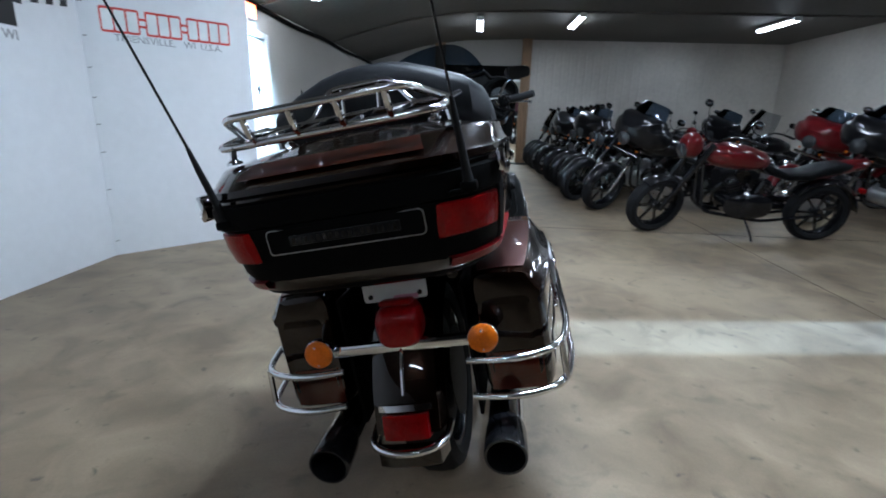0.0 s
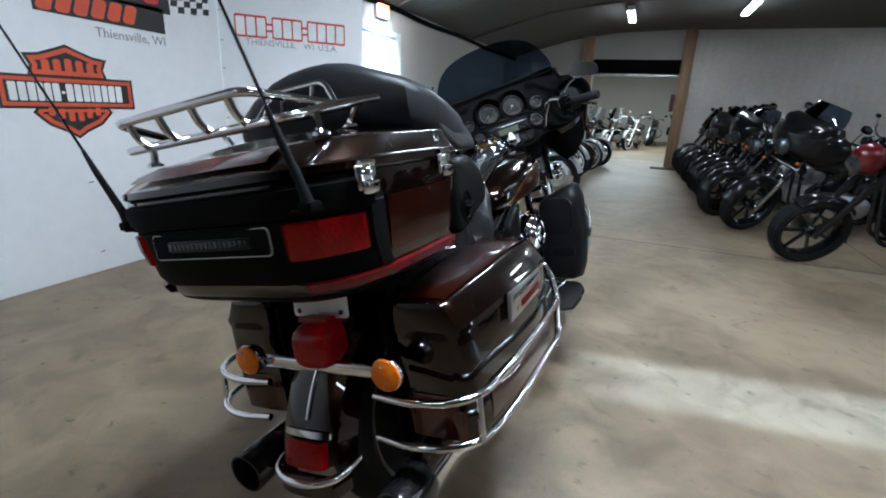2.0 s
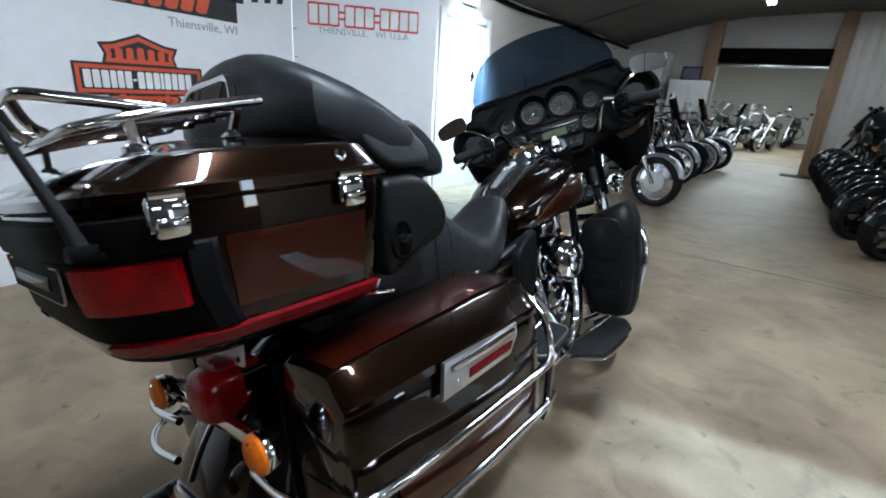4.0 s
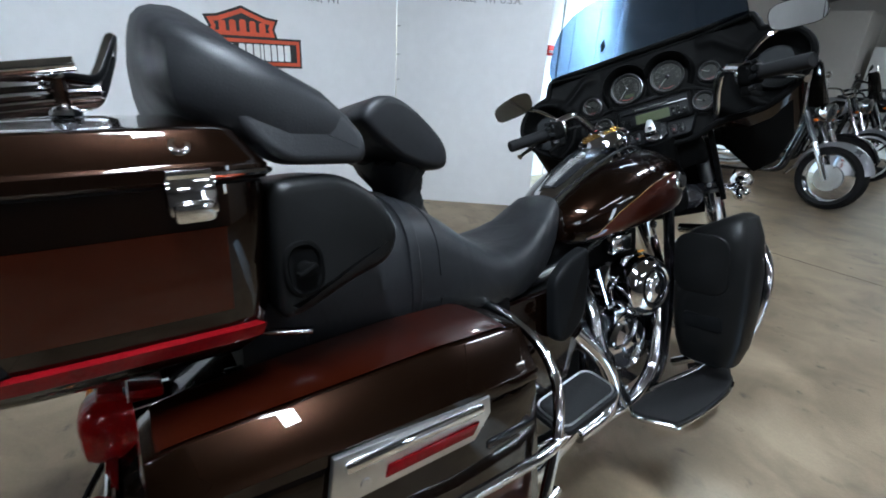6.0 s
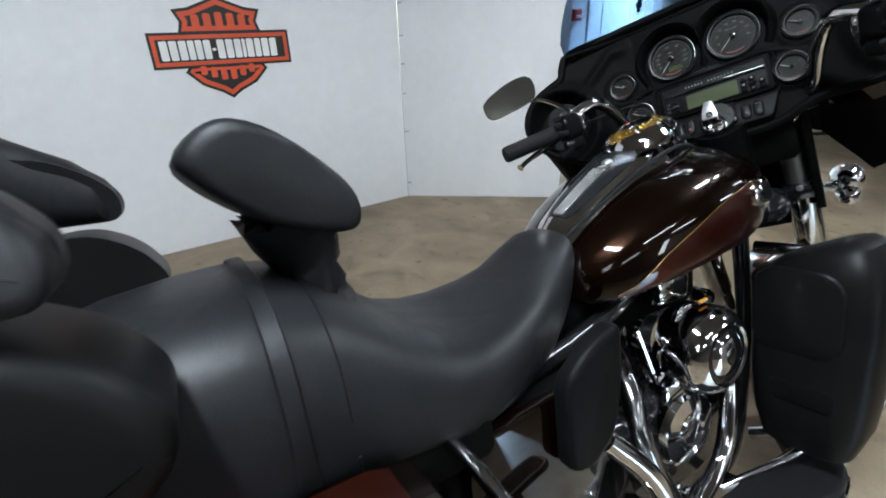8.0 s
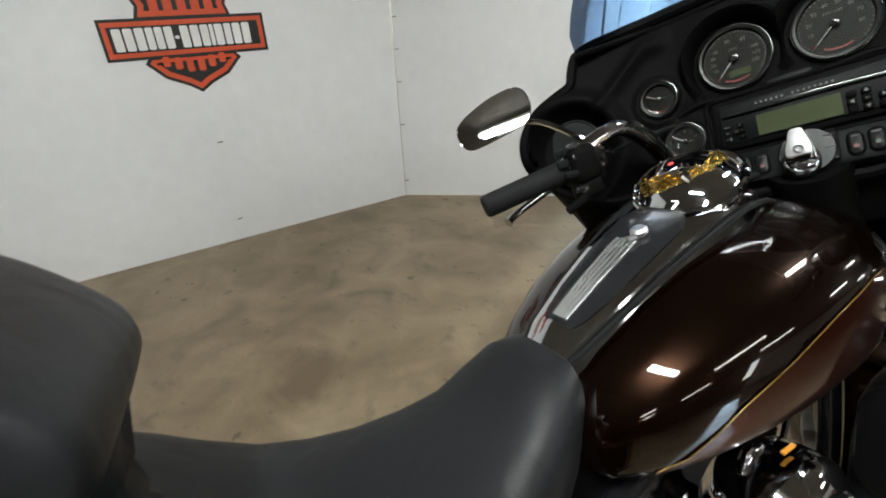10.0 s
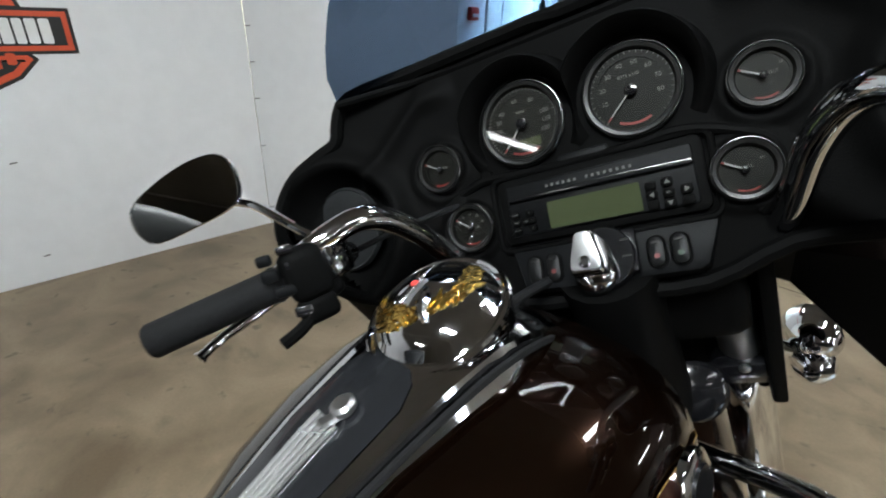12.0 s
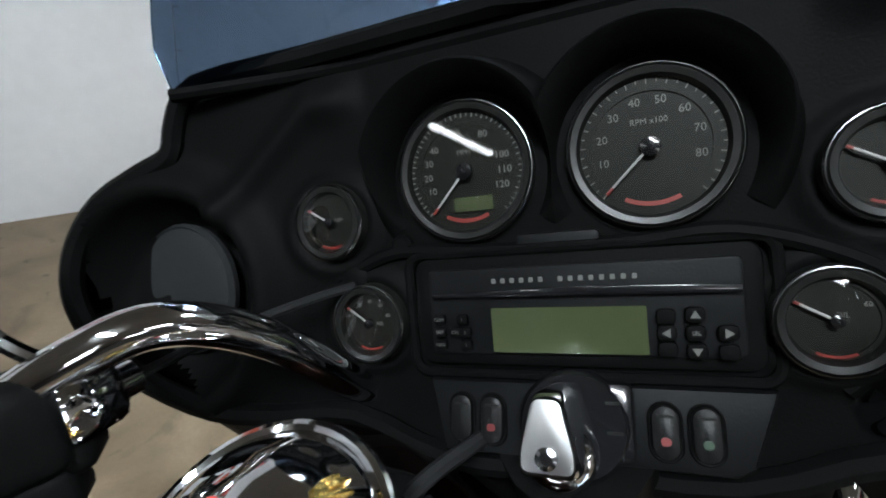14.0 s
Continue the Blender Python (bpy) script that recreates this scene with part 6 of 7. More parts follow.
sp("display", prism(round_rect(0.104, 0.032, 0.001, 2), 0.002, 0, rm(-0.003, -0.0610, 0.012)), LCD, "pale green display", radio)
for u, v, t in ((-0.096, -0.053, "COM"), (-0.078, -0.053, "1"), (-0.096, -0.0625, "INT"), (-0.084, -0.0625, "ON"), (-0.076, -0.0625, "2"), (-0.096, -0.072, "NAV"), (-0.076, -0.072, "3")):
    b = sp("button", prism(round_rect(0.009, 0.0075, 0.002, 2), 0.003, 0.001, rm(u, v, 0.012)), PLASTIC, "", radio)
    sp("legend", words(t, 0.0036, rm(u, v, 0.0153), 0.0001), INK, "", radio)
for u, v, t in ((0.060, -0.052, ""), (0.060, -0.0625, "<"), (0.060, -0.073, ""), (0.0765, -0.051, "^"), (0.0765, -0.0625, "SEL"), (0.0765, -0.074, "v"), (0.094, -0.0625, ">"), (0.094, -0.0745, "")):
    sp("button", prism(round_rect(0.0115, 0.0095, 0.003, 2), 0.004, 0.001, rm(u, v, 0.012)), PLASTIC, "", radio)
    if t in ("<", ">", "^", "v"):
        a = {"^": 90, "v": -90, "<": 180, ">": 0}[t]
        sp("arrow", prism([(0.003, 0), (-0.002, 0.003), (-0.002, -0.003)], 0.0004, 0, rm(u, v, 0.016) @ Matrix.Rotation(radians(a), 4, "Z")), INK, "", radio)
    elif t:
        sp("legend", words(t, 0.0034, rm(u, v, 0.0163), 0.0001), INK, "", radio)

sp("radio_frame", tube([rm(0, -0.050, 0.004) @ Vector((x, y, 0)) for x, y in round_rect(0.246, 0.092, 0.012, 5)], 0.0042, 8, True), PLASTIC, "", radio)

# switch shelf and ignition on the steering head
SH = Matrix.Translation((0, 1.230, 1.076)) @ Matrix.Rotation(radians(66), 4, "X")
shelf = sp("switch_shelf", prism([(-0.105, 0.024), (0.122, 0.024), (0.106, -0.022), (0.096, -0.028), (-0.092, -0.028)], 0.03, 0.006, SH @ Matrix.Translation((0, 0, -0.03))), GREY_PLASTIC, "dark grey switch panel under the radio")
for u, red in ((-0.077, 0), (-0.054, 1), (0.058, 1), (0.081, 2)):
    b = sp("rocker_switch", prism(round_rect(0.0165, 0.033, 0.008, 4), 0.006, 0.003, SH @ Matrix.Translation((u, -0.003, 0.0))), SATIN_BLACK, "", shelf)
    sp("switch_ring", tube([SH @ Vector((u + x, -0.003 + y, 0.001)) for x, y in round_rect(0.0185, 0.035, 0.009, 4)], 0.0012, 5, True), PLASTIC, "", shelf)
    if red:
        sp("switch_mark", prism(round_rect(0.006, 0.005, 0.002, 2), 0.0006, 0, SH @ Matrix.Translation((u, -0.008, 0.0062))), SWITCH_RED if red == 1 else mat("green_mark", (0.004, 0.026, 0.009), 0.5), "", shelf)
    sp("legend", prism(round_rect(0.010, 0.0018, 0.0004, 1), 0.0006, 0, SH @ Matrix.Translation((u, 0.007, 0.0062))), DIAL_GREY, "", shelf)
IG = SH @ Matrix.Translation((-0.005, -0.002, 0.004))
ig = sp("ignition_switch", merge(lathe([(0.030, -0.16), (0.034, -0.10), (0.036, -0.03), (0.036, 0.006), (0.033, 0.010), (0.005, 0.010)], 28, IG @ Matrix.Translation((0.008, 0, 0))), boxb(0.044, 0.05, 0.016, 0.006, IG @ Matrix.Translation((0.024, 0.004, 0.0)))), GLOSS_BLACK, "round black ignition housing with a chrome lever")
LEVER = [(p.x, p.y) for p in fillet([(-0.0095, 0.026, 0), (0.0095, 0.026, 0), (0.0185, -0.010, 0), (0.0185, -0.024, 0), (-0.0185, -0.024, 0), (-0.0185, -0.010, 0)], 0.006, 4, True)]
sp("lever", loft([[IG @ Vector((x * k, (y - 0.001) * k + 0.001, w)) for x, y in LEVER] for w, k in ((0.006, 1.0), (0.040, 0.97), (0.049, 0.93), (0.0535, 0.88), (0.055, 0.84))]), CHROME, "chrome ignition lever", ig)
sp("lever_face", prism([(x * 0.80, y * 0.80 + 0.001) for x, y in LEVER], 0.0012, 0.0005, IG @ Matrix.Translation((0, 0, 0.055))), SATIN_METAL, "satin face", ig)
sp("lever_skirt", lathe([(0.024, 0.004), (0.024, 0.016), (0.020, 0.024), (0.012, 0.028)], 24, IG @ Matrix.Translation((0.0, -0.016, 0.0))), CHROME, "", ig)
sp("key_slot", lathe([(0.0065, 0), (0.0065, 0.002), (0.004, 0.003), (0.0035, 0.001)], 14, IG @ Matrix.Translation((0, -0.010, 0.0562))), DARK_METAL, "", ig)
for k, v in enumerate((0.016, -0.002)):
    sp("ignition_mark", prism(round_rect(0.010, 0.0018, 0.0003, 1), 0.0004, 0, IG @ Matrix.Translation((0.034, v, 0.0102))), DIAL_GREY, "", ig)
sp("steering_head", merge(tube([(0, 1.24, 1.06), (0, 1.36, 0.82)], 0.055, 16)), PLASTIC, "black steering head")
sp("fork_shroud", loft([[(a, y + b, z) for a, b in oval(hx, hy, 7, 32)] for z, y, hx, hy in ((1.078, 1.290, 0.105, 0.040), (1.060, 1.294, 0.118, 0.044), (1.000, 1.309, 0.138, 0.046), (0.955, 1.324, 0.136, 0.044), (0.945, 1.327, 0.126, 0.038))]), PLASTIC, "matt black cover over the fork yoke")
sp("yoke_neck", loft([[(a, y + b, z) for a, b in oval(hx, hy, 3, 24)] for z, y, hx, hy in ((1.03, 1.355, 0.145, 0.03), (0.92, 1.41, 0.138, 0.03), (0.77, 1.48, 0.125, 0.03))]), PLASTIC, "matt black steering neck")
sp("horn", lathe([(0.02, -0.03), (0.04, -0.01), (0.042, 0.012), (0.034, 0.018), (0.01, 0.02)], 20, aim((0.055, 1.36, 0.84), (0.3, -1, 0.2))), GLOSS_BLACK, "")
sp("cable_boss", lathe([(0.012, -0.004), (0.013, 0.006), (0.008, 0.009)], 16, dm(-0.168, -0.020, 0.0)), PLASTIC, "", dash)
sp("brake_line", tube(glide([(-0.168, 1.258, 1.168), (-0.20, 1.22, 1.166), (-0.235, 1.17, 1.160), (-0.27, 1.10, 1.150)], 5), 0.0038, 8), RUBBER, "black rubber hose")
sp("cable", tube(glide([(-0.06, 1.23, 1.06), (-0.10, 1.16, 1.05), (-0.10, 1.12, 1.00), (-0.05, 1.18, 0.95)], 6), 0.006, 8), RUBBER, "black cable")

# windscreen
scr = []
TOPS = [(0.0, 1.572), (0.08, 1.568), (0.15, 1.556), (0.20, 1.536), (0.245, 1.500), (0.275, 1.455), (0.296, 1.410), (0.306, 1.380)]
for j in range(13):
    q = j / 12
    row = []
    for t in np.linspace(-1, 1, 33):
        x = 0.306 * math.sin(t * math.pi / 2)
        zt = float(np.interp(abs(x), [a for a, _ in TOPS], [b for _, b in TOPS]))
        z0 = 1.346
        row.append((x, panel_y(x, 1.352) + 0.006 - 0.05 * q * (zt - z0) / 0.22 - 0.5 * max(0, abs(x) - 0.15) ** 1.6, z0 + (zt - z0) * q))
    scr.append(row)
sb = loft(scr, closed=False)
bmesh.ops.recalc_face_normals(sb, faces=sb.faces)
bmesh.ops.solidify(sb, geom=sb.faces[:], thickness=0.004)
screen = sp("windscreen", sb, SHIELD, "smoked plastic windscreen")
screen.visible_shadow = False
sp("screen_trim", tube([(p[0], p[1] - 0.004, p[2] - 0.002) for p in scr[0]], 0.006, 8), PLASTIC, "", screen)

# handlebar, grips, levers, mirrors
for sx in (1, -1):
    def sided(bm):
        return flip_x(bm) if sx < 0 else bm
    pts = glide([(0.0, 1.315, 1.02), (0.10, 1.315, 1.025), (0.150, 1.297, 1.045), (0.178, 1.245, 1.088), (0.195, 1.180, 1.156), (0.217, 1.125, 1.190), (0.25, 1.085, 1.181), (0.29, 1.05, 1.155)], 6)
    hbar = sp("handlebar", sided(tube(pts, 0.0145, 14)), CHROME, "chrome handlebar")
    g0, g1 = Vector((0.295, 1.047, 1.149)), Vector((0.393, 0.952, 1.131))
    d = (g1 - g0).normalized()
    sp("grip", sided(tube([g0 + d * (-0.01), g0 + d * 0.005, g0 + d * 0.01, g1 - d * 0.004, g1], 0.018, 18, False, [0.017, 0.020, 0.0185, 0.0185, 0.016])), RUBBER, "worn black rubber grip", hbar)
    sp("grip_flange", sided(lathe([(0.0186, -0.003), (0.0203, 0), (0.0186, 0.003)], 18, aim(g0 + d * 0.004, d), False)), RUBBER, "", hbar)
    HM = aim(g0 - d * 0.030, d)
    sp("switch_housing", sided(boxb(0.054, 0.060, 0.050, 0.014, HM, 3)), PLASTIC, "black switch housing with small buttons", hbar)
    sp("housing_collar", sided(boxb(0.040, 0.066, 0.030, 0.010, HM @ Matrix.Translation((0.004, -0.004, -0.016)), 3)), PLASTIC, "", hbar)
    sp("lower_housing", sided(boxb(0.036, 0.030, 0.044, 0.009, HM @ Matrix.Translation((-0.004, -0.040, 0.004)), 3)), PLASTIC, "", hbar)
    away = Vector((0, -1, 0.25)).normalized()
    for k, (da, dz, w, h, lift) in enumerate(((-0.016, 0.019, 0.016, 0.012, 0.031), (0.006, 0.022, 0.018, 0.010, 0.030), (-0.014, 0.002, 0.018, 0.014, 0.032), (0.008, 0.004, 0.013, 0.012, 0.031), (-0.004, -0.018, 0.024, 0.012, 0.030), (0.004, -0.044, 0.020, 0.012, 0.026))):
        c = g0 - d * (0.030 + da) + away * lift + Vector((0, 0, dz))
        sp("button", sided(boxb(w, 0.010, h, 0.0035, Matrix.Translation(c) @ Matrix.Rotation(radians(-42), 4, "Z"))), GLOSS_BLACK if k % 2 else GREY_PLASTIC, "", hbar)
    sp("trigger", sided(bar([g0 - d * 0.045 + Vector((0, -0.012, -0.035)), g0 - d * 0.035 + Vector((0.004, -0.03, -0.055)), g0 - d * 0.012 + Vector((0.006, -0.032, -0.062))], 0.007, 0.012, 8)), PLASTIC, "", hbar)
    sp("clamp_screw", sided(lathe([(0.006, 0), (0.006, 0.004), (0.003, 0.005)], 10, aim(g0 - d * 0.058 + away * 0.022, away))), STEEL, "", hbar)
    sp("perch", sided(merge(boxb(0.03, 0.04, 0.04, 0.01, Matrix.Translation(g0 - d * 0.062)), tube([g0 - d * 0.062, g0 - d * 0.062 + Vector((0.0, 0.03, 0.0))], 0.012, 10))), CHROME, "", hbar)
    lv = [g0 - d * 0.055 + Vector((0, 0.03, -0.008)), g0 + Vector((0.015, 0.038, -0.012)), g1 - d * 0.06 + Vector((0.016, 0.024, -0.030)), g1 - d * 0.03 + Vector((0.010, 0.016, -0.040))]
    sp("lever", sided(tube(glide(lv, 4), 0.006, 10, False, [0.007] * 8 + [0.006] * 4 + [0.009])), CHROME, "", hbar)
    mst = [g0 - d * 0.058 + Vector((0, 0.004, 0.018)), Vector((0.275, 1.075, 1.20)), Vector((0.315, 1.072, 1.232)), Vector((0.345, 1.075, 1.244)), Vector((0.375, 1.066, 1.254))]
    mir = sp("mirror", sided(tube(glide(mst, 5), 0.005, 8)), CHROME, "chrome-backed teardrop mirror")
    MM = Matrix(((0.888, 0, -0.46, 0.388), (-0.46, 0, -0.888, 1.040), (0, 1, 0, 1.262), (0, 0, 0, 1)))
    drop = [(p.x, p.y) for p in glide([(0.066, -0.004, 0), (0.062, -0.026, 0), (0.045, -0.038, 0), (0.0, -0.032, 0), (-0.045, -0.022, 0), (-0.062, -0.008, 0), (-0.065, 0.018, 0), (-0.056, 0.037, 0), (-0.035, 0.042, 0), (0.0, 0.036, 0), (0.04, 0.021, 0), (0.060, 0.008, 0)], 3, True)]
    sp("shell", sided(loft([[MM @ Vector((x * k, y * k, w)) for x, y in drop] for k, w in ((0.35, -0.030), (0.75, -0.024), (0.97, -0.010), (1.0, 0.0), (0.985, 0.003), (0.955, 0.001))])), CHROME, "", mir)
    sp("glass", sided(loft([[MM @ Vector((x * 0.955, y * 0.955, w)) for x, y in drop] for w in (0.0012, 0.0024)])), MIRROR, "dark reflecting glass", mir)
    # passing lamp and turn signal on the fork bracket
    pas = sp("passing_lamp", sided(loft([[(0.215 + a, 1.49 + y, 0.85 + b) for a, b in oval(r, r, 2, 24)] for y, r in ((-0.045, 0.006), (-0.040, 0.018), (-0.022, 0.031), (0.015, 0.037), (0.030, 0.036))])), CHROME, "chrome passing lamp shell")
    sp("lens", sided(lathe([(0.035, 0), (0.025, 0.008), (0.004, 0.012)], 24, aim((0.215, 1.519, 0.85), (0, 1, 0)))), CLEAR_LENS, "", pas)
    sgn = sp("front_signal", sided(loft([[(0.208 + a, 1.48 + y, 0.812 + b) for a, b in oval(r, r, 2, 20)] for y, r in ((-0.04, 0.006), (-0.034, 0.018), (-0.01, 0.027), (0.02, 0.029))])), CHROME, "chrome front turn signal")
    sp("lens", sided(lathe([(0.028, 0), (0.02, 0.008), (0.004, 0.01)], 20, aim((0.208, 1.50, 0.812), (0, 1, 0)))), AMBER_LENS, "amber lens", sgn)
    sp("bracket", sided(bar([(0.08, 1.44, 0.86), (0.15, 1.47, 0.85), (0.21, 1.48, 0.825)], 0.012, 0.03)), CHROME, "", pas)

# ---- the other motorcycles in the hall ----
BLACK_CHROME = mat("black_chrome", (0.075, 0.075, 0.08), 0.18, 1.0, 0, 0.1, 8, 60)
RED_PAINT = mat("red_paint", (0.095, 0.004, 0.006), 0.3, 0.0, 1.0, 0.12, 3, 600, spec=0.1)
BLACK_PAINT = mat("black_paint", (0.006, 0.006, 0.007), 0.3, 0.0, 0.7, 0.15, 3, 600, spec=0.05)
SILVER_PAINT = mat("silver_paint", (0.30, 0.31, 0.33), 0.3, 0.6, 1.0, 0.1, 3, 600)
WHITE_PAINT = mat("white_paint", (0.7, 0.7, 0.7), 0.3, 0.0, 0.6, 0.1, 3, 600)
CLEAR_SCREEN = tinted("clear_screen", (0.80, 0.82, 0.84))


def plain_wheel(parent, c, r, width, rim_mat, m, disc=False, whitewall=False):
    wm = m @ aim(c, (1, 0, 0))
    tread = [(r - 0.085, -width / 2 + 0.02), (r - 0.05, -width / 2), (r - 0.015, -width / 2 + 0.02), (r, 0), (r - 0.015, width / 2 - 0.02), (r - 0.05, width / 2), (r - 0.085, width / 2 - 0.02)]
    w = part("wheel", lathe(tread + [tread[0]], 32, wm, False), RUBBER, parent)
    part("rim", lathe([(r - 0.082, -width / 2 + 0.02), (r - 0.105, 0), (r - 0.082, width / 2 - 0.02), (r - 0.09, 0), (r - 0.082, -width / 2 + 0.02)], 32, wm, False), rim_mat, w)
    if disc:
        part("wheel_disc", lathe([(r - 0.09, -0.018), (r - 0.13, -0.03), (0.05, -0.04), (0.05, 0.04), (r - 0.13, 0.03), (r - 0.09, 0.018)], 32, wm), rim_mat, w)
    else:
        for k in range(7):
            part("spoke", boxb(r - 0.12, 0.022, 0.022, 0, wm @ Matrix.Rotation(2 * math.pi * k / 7, 4, "Z") @ Matrix.Translation(((r - 0.12) / 2 + 0.03, 0, 0))), rim_mat, w)
        part("hub", lathe([(0.045, -0.06), (0.05, 0), (0.045, 0.06)], 14, wm), rim_mat, w)
    if whitewall:
        for s in (-1, 1):
            part("white_band", lathe([(r - 0.07, s * (width / 2 - 0.004)), (r - 0.045, s * (width / 2 + 0.002))], 32, wm, False), WHITE_PAINT, w)
    part("brake_disc", lathe([(0.13, 0.058), (0.13, 0.062)], 24, wm), STEEL, w)
    return w


def other_bike(label, paint, style, metal=CHROME, turn=18, wall=False, disc=False, seat_mat=LEATHER, tail=None):
    """A parked motorcycle, front along +y, front wheel's foot at the origin."""
    ob = thing("motorcycle", label, "motorcycle", Matrix(), "parked motorcycles")
    B = Matrix.Translation((0, -1.62, 0)) @ Matrix.Rotation(radians(-8), 4, "Y")
    A = Vector((0, 1.30, 0.95))
    D = Vector((0, -math.sin(radians(30)), math.cos(radians(30))))
    S = B @ Matrix.Translation(A) @ Matrix.Rotation(radians(turn), 4, D) @ Matrix.Translation(-A)
    plain_wheel(ob, (0, 0, 0.31), 0.31, 0.16, metal, B, disc, wall)
    plain_wheel(ob, (0, 1.64, 0.32), 0.32, 0.155, metal, S, disc, wall)

    def p(nm, bm, mt, m=B, lab=""):
        return part(nm, bm, mt, ob, lab, m)
    p("frame", merge(bar([(0.06, 1.28, 0.88), (0.10, 1.2, 0.30), (0.12, 0.6, 0.22), (0.1, 0.0, 0.31)], 0.018, 0.1, 8), bar([(-0.06, 1.28, 0.88), (-0.10, 1.2, 0.30), (-0.12, 0.6, 0.22), (-0.1, 0.0, 0.31)], 0.018, 0.1, 8),
                     bar([(0, 1.28, 0.9), (0, 0.6, 0.72), (0, 0.05, 0.62)], 0.025, 0.1, 8)), GLOSS_BLACK)
    for nm, y, tilt in (("rear_cylinder", 0.66, 22), ("front_cylinder", 0.84, -22)):
        bs = Matrix.Translation((0, y, 0.42)) @ Matrix.Rotation(radians(tilt), 4, "X")
        secs = [(0.045, 0.0)] + [(w, 0.02 + 0.03 * k + dz) for k in range(6) for w, dz in ((0.055, 0.0), (0.075, 0.002), (0.075, 0.014), (0.055, 0.016))] + [(0.055, 0.215), (0.04, 0.24)]
        p(nm, loft([[bs @ Vector((a, b, z)) for a, b in round_rect(2 * w, 1.9 * w, 0.02, 1)] for w, z in secs]), GLOSS_BLACK if style != "cruiser" else ALU)
    p("crankcase", loft([[(x, 0.76 + a, 0.38 + b) for a, b in oval(ra, rb_, 2.6, 20)] for x, ra, rb_ in ((-0.17, 0.16, 0.08), (-0.14, 0.24, 0.13), (0.12, 0.24, 0.13), (0.15, 0.18, 0.09))]), GLOSS_BLACK if style == "sport" else ALU)
    p("air_cleaner", lathe([(0.08, 0), (0.085, 0.05), (0.06, 0.075), (0.01, 0.08)], 20, aim((0.10, 0.76, 0.62), (1, 0, 0))), metal)
    for k, dz in ((1, 0.0), (2, 0.09)):
        p("exhaust", tube(glide([(0.10, 0.95 - 0.25 * (k - 1), 0.55), (0.18, 0.98 - 0.2 * (k - 1), 0.42), (0.19, 0.75, 0.30 + dz), (0.19, 0.2, 0.30 + dz), (0.20, -0.35, 0.32 + dz)], 4), 0.035, 10), metal)
    p("fuel_tank", loft([[(a, y, zc + b) for a, b in oval(hw, hh, 2.4, 22)] for y, hw, zc, hh in ((0.62, 0.05, 0.82, 0.05), (0.68, 0.11, 0.835, 0.09), (0.85, 0.15, 0.86, 0.125), (1.05, 0.16, 0.88, 0.13), (1.18, 0.13, 0.89, 0.11), (1.25, 0.06, 0.90, 0.06))]), paint)
    p("seat", loft([seat_ring(y, hw, zt, zb, 0, 20) for y, hw, zt, zb in ((-0.15, 0.09, 0.86, 0.78), (-0.05, 0.12, 0.86, 0.74), (0.12, 0.14, 0.82, 0.70), (0.25, 0.16, 0.76, 0.66), (0.45, 0.15, 0.74, 0.66), (0.6, 0.10, 0.80, 0.70), (0.66, 0.05, 0.82, 0.76))]), seat_mat)
    p("rear_fender", shell([[(0.10 * t, (0.37 - 0.04 * abs(t) ** 3) * math.cos(radians(a)), 0.31 + (0.37 - 0.04 * abs(t) ** 3) * math.sin(radians(a))) for t in np.linspace(-1, 1, 9)] for a in range(35, 176, 10)]), tail or paint)
    p("front_fender", shell([[(0.08 * t, 1.64 + (0.355 - 0.04 * abs(t) ** 3) * math.cos(radians(a)), 0.32 + (0.355 - 0.04 * abs(t) ** 3) * math.sin(radians(a))) for t in np.linspace(-1, 1, 9)] for a in (range(55, 150, 10) if style == "sport" else range(15, 176, 10))]), paint if style != "sport" else GLOSS_BLACK, S)
    for sx in (1, -1):
        b0 = Vector((sx * 0.10, 1.645, 0.30))
        p("fork_leg", tube([b0, b0 + D * 0.42], 0.028, 10), CHROME if style != "sport" else GLOSS_BLACK, S)
        p("fork_upper", tube([b0 + D * 0.40, b0 + D * 0.82], 0.024 if style == "cruiser" else 0.032, 10), metal if style == "cruiser" else GLOSS_BLACK, S)
        zt = 1.12 if style != "ape" else 1.30
        p("handlebar", tube(glide([(0.0, 1.22, 1.02), (sx * 0.10, 1.20, 1.04), (sx * 0.20, 1.17, zt), (sx * 0.30, 1.06, zt), (sx * 0.40, 0.95, zt - 0.03)], 4), 0.013, 8), metal if style != "sport" else GLOSS_BLACK, S)
        p("grip", tube([(sx * 0.32, 1.035, zt - 0.007), (sx * 0.41, 0.94, zt - 0.032)], 0.019, 10), RUBBER, S)
        p("mirror", merge(tube([(sx * 0.29, 1.07, zt + 0.01), (sx * 0.34, 1.06, zt + 0.14)], 0.005, 6), loft([[(sx * 0.36 + a, 1.06 + y, zt + 0.17 + b) for a, b in oval(0.06 * k, 0.04 * k, 2.4, 16)] for y, k in ((0.025, 0.4), (0.01, 0.95), (0.0, 1.0), (-0.004, 0.95))])), metal if style != "sport" else GLOSS_BLACK, S)
        p("turn_signal", lathe([(0.008, -0.02), (0.014, -0.008), (0.015, 0.008), (0.009, 0.013)], 12, aim((sx * 0.15, 1.42, 0.86), (0, 1, 0))), AMBER_LENS if style != "sport" else GLOSS_BLACK, S)
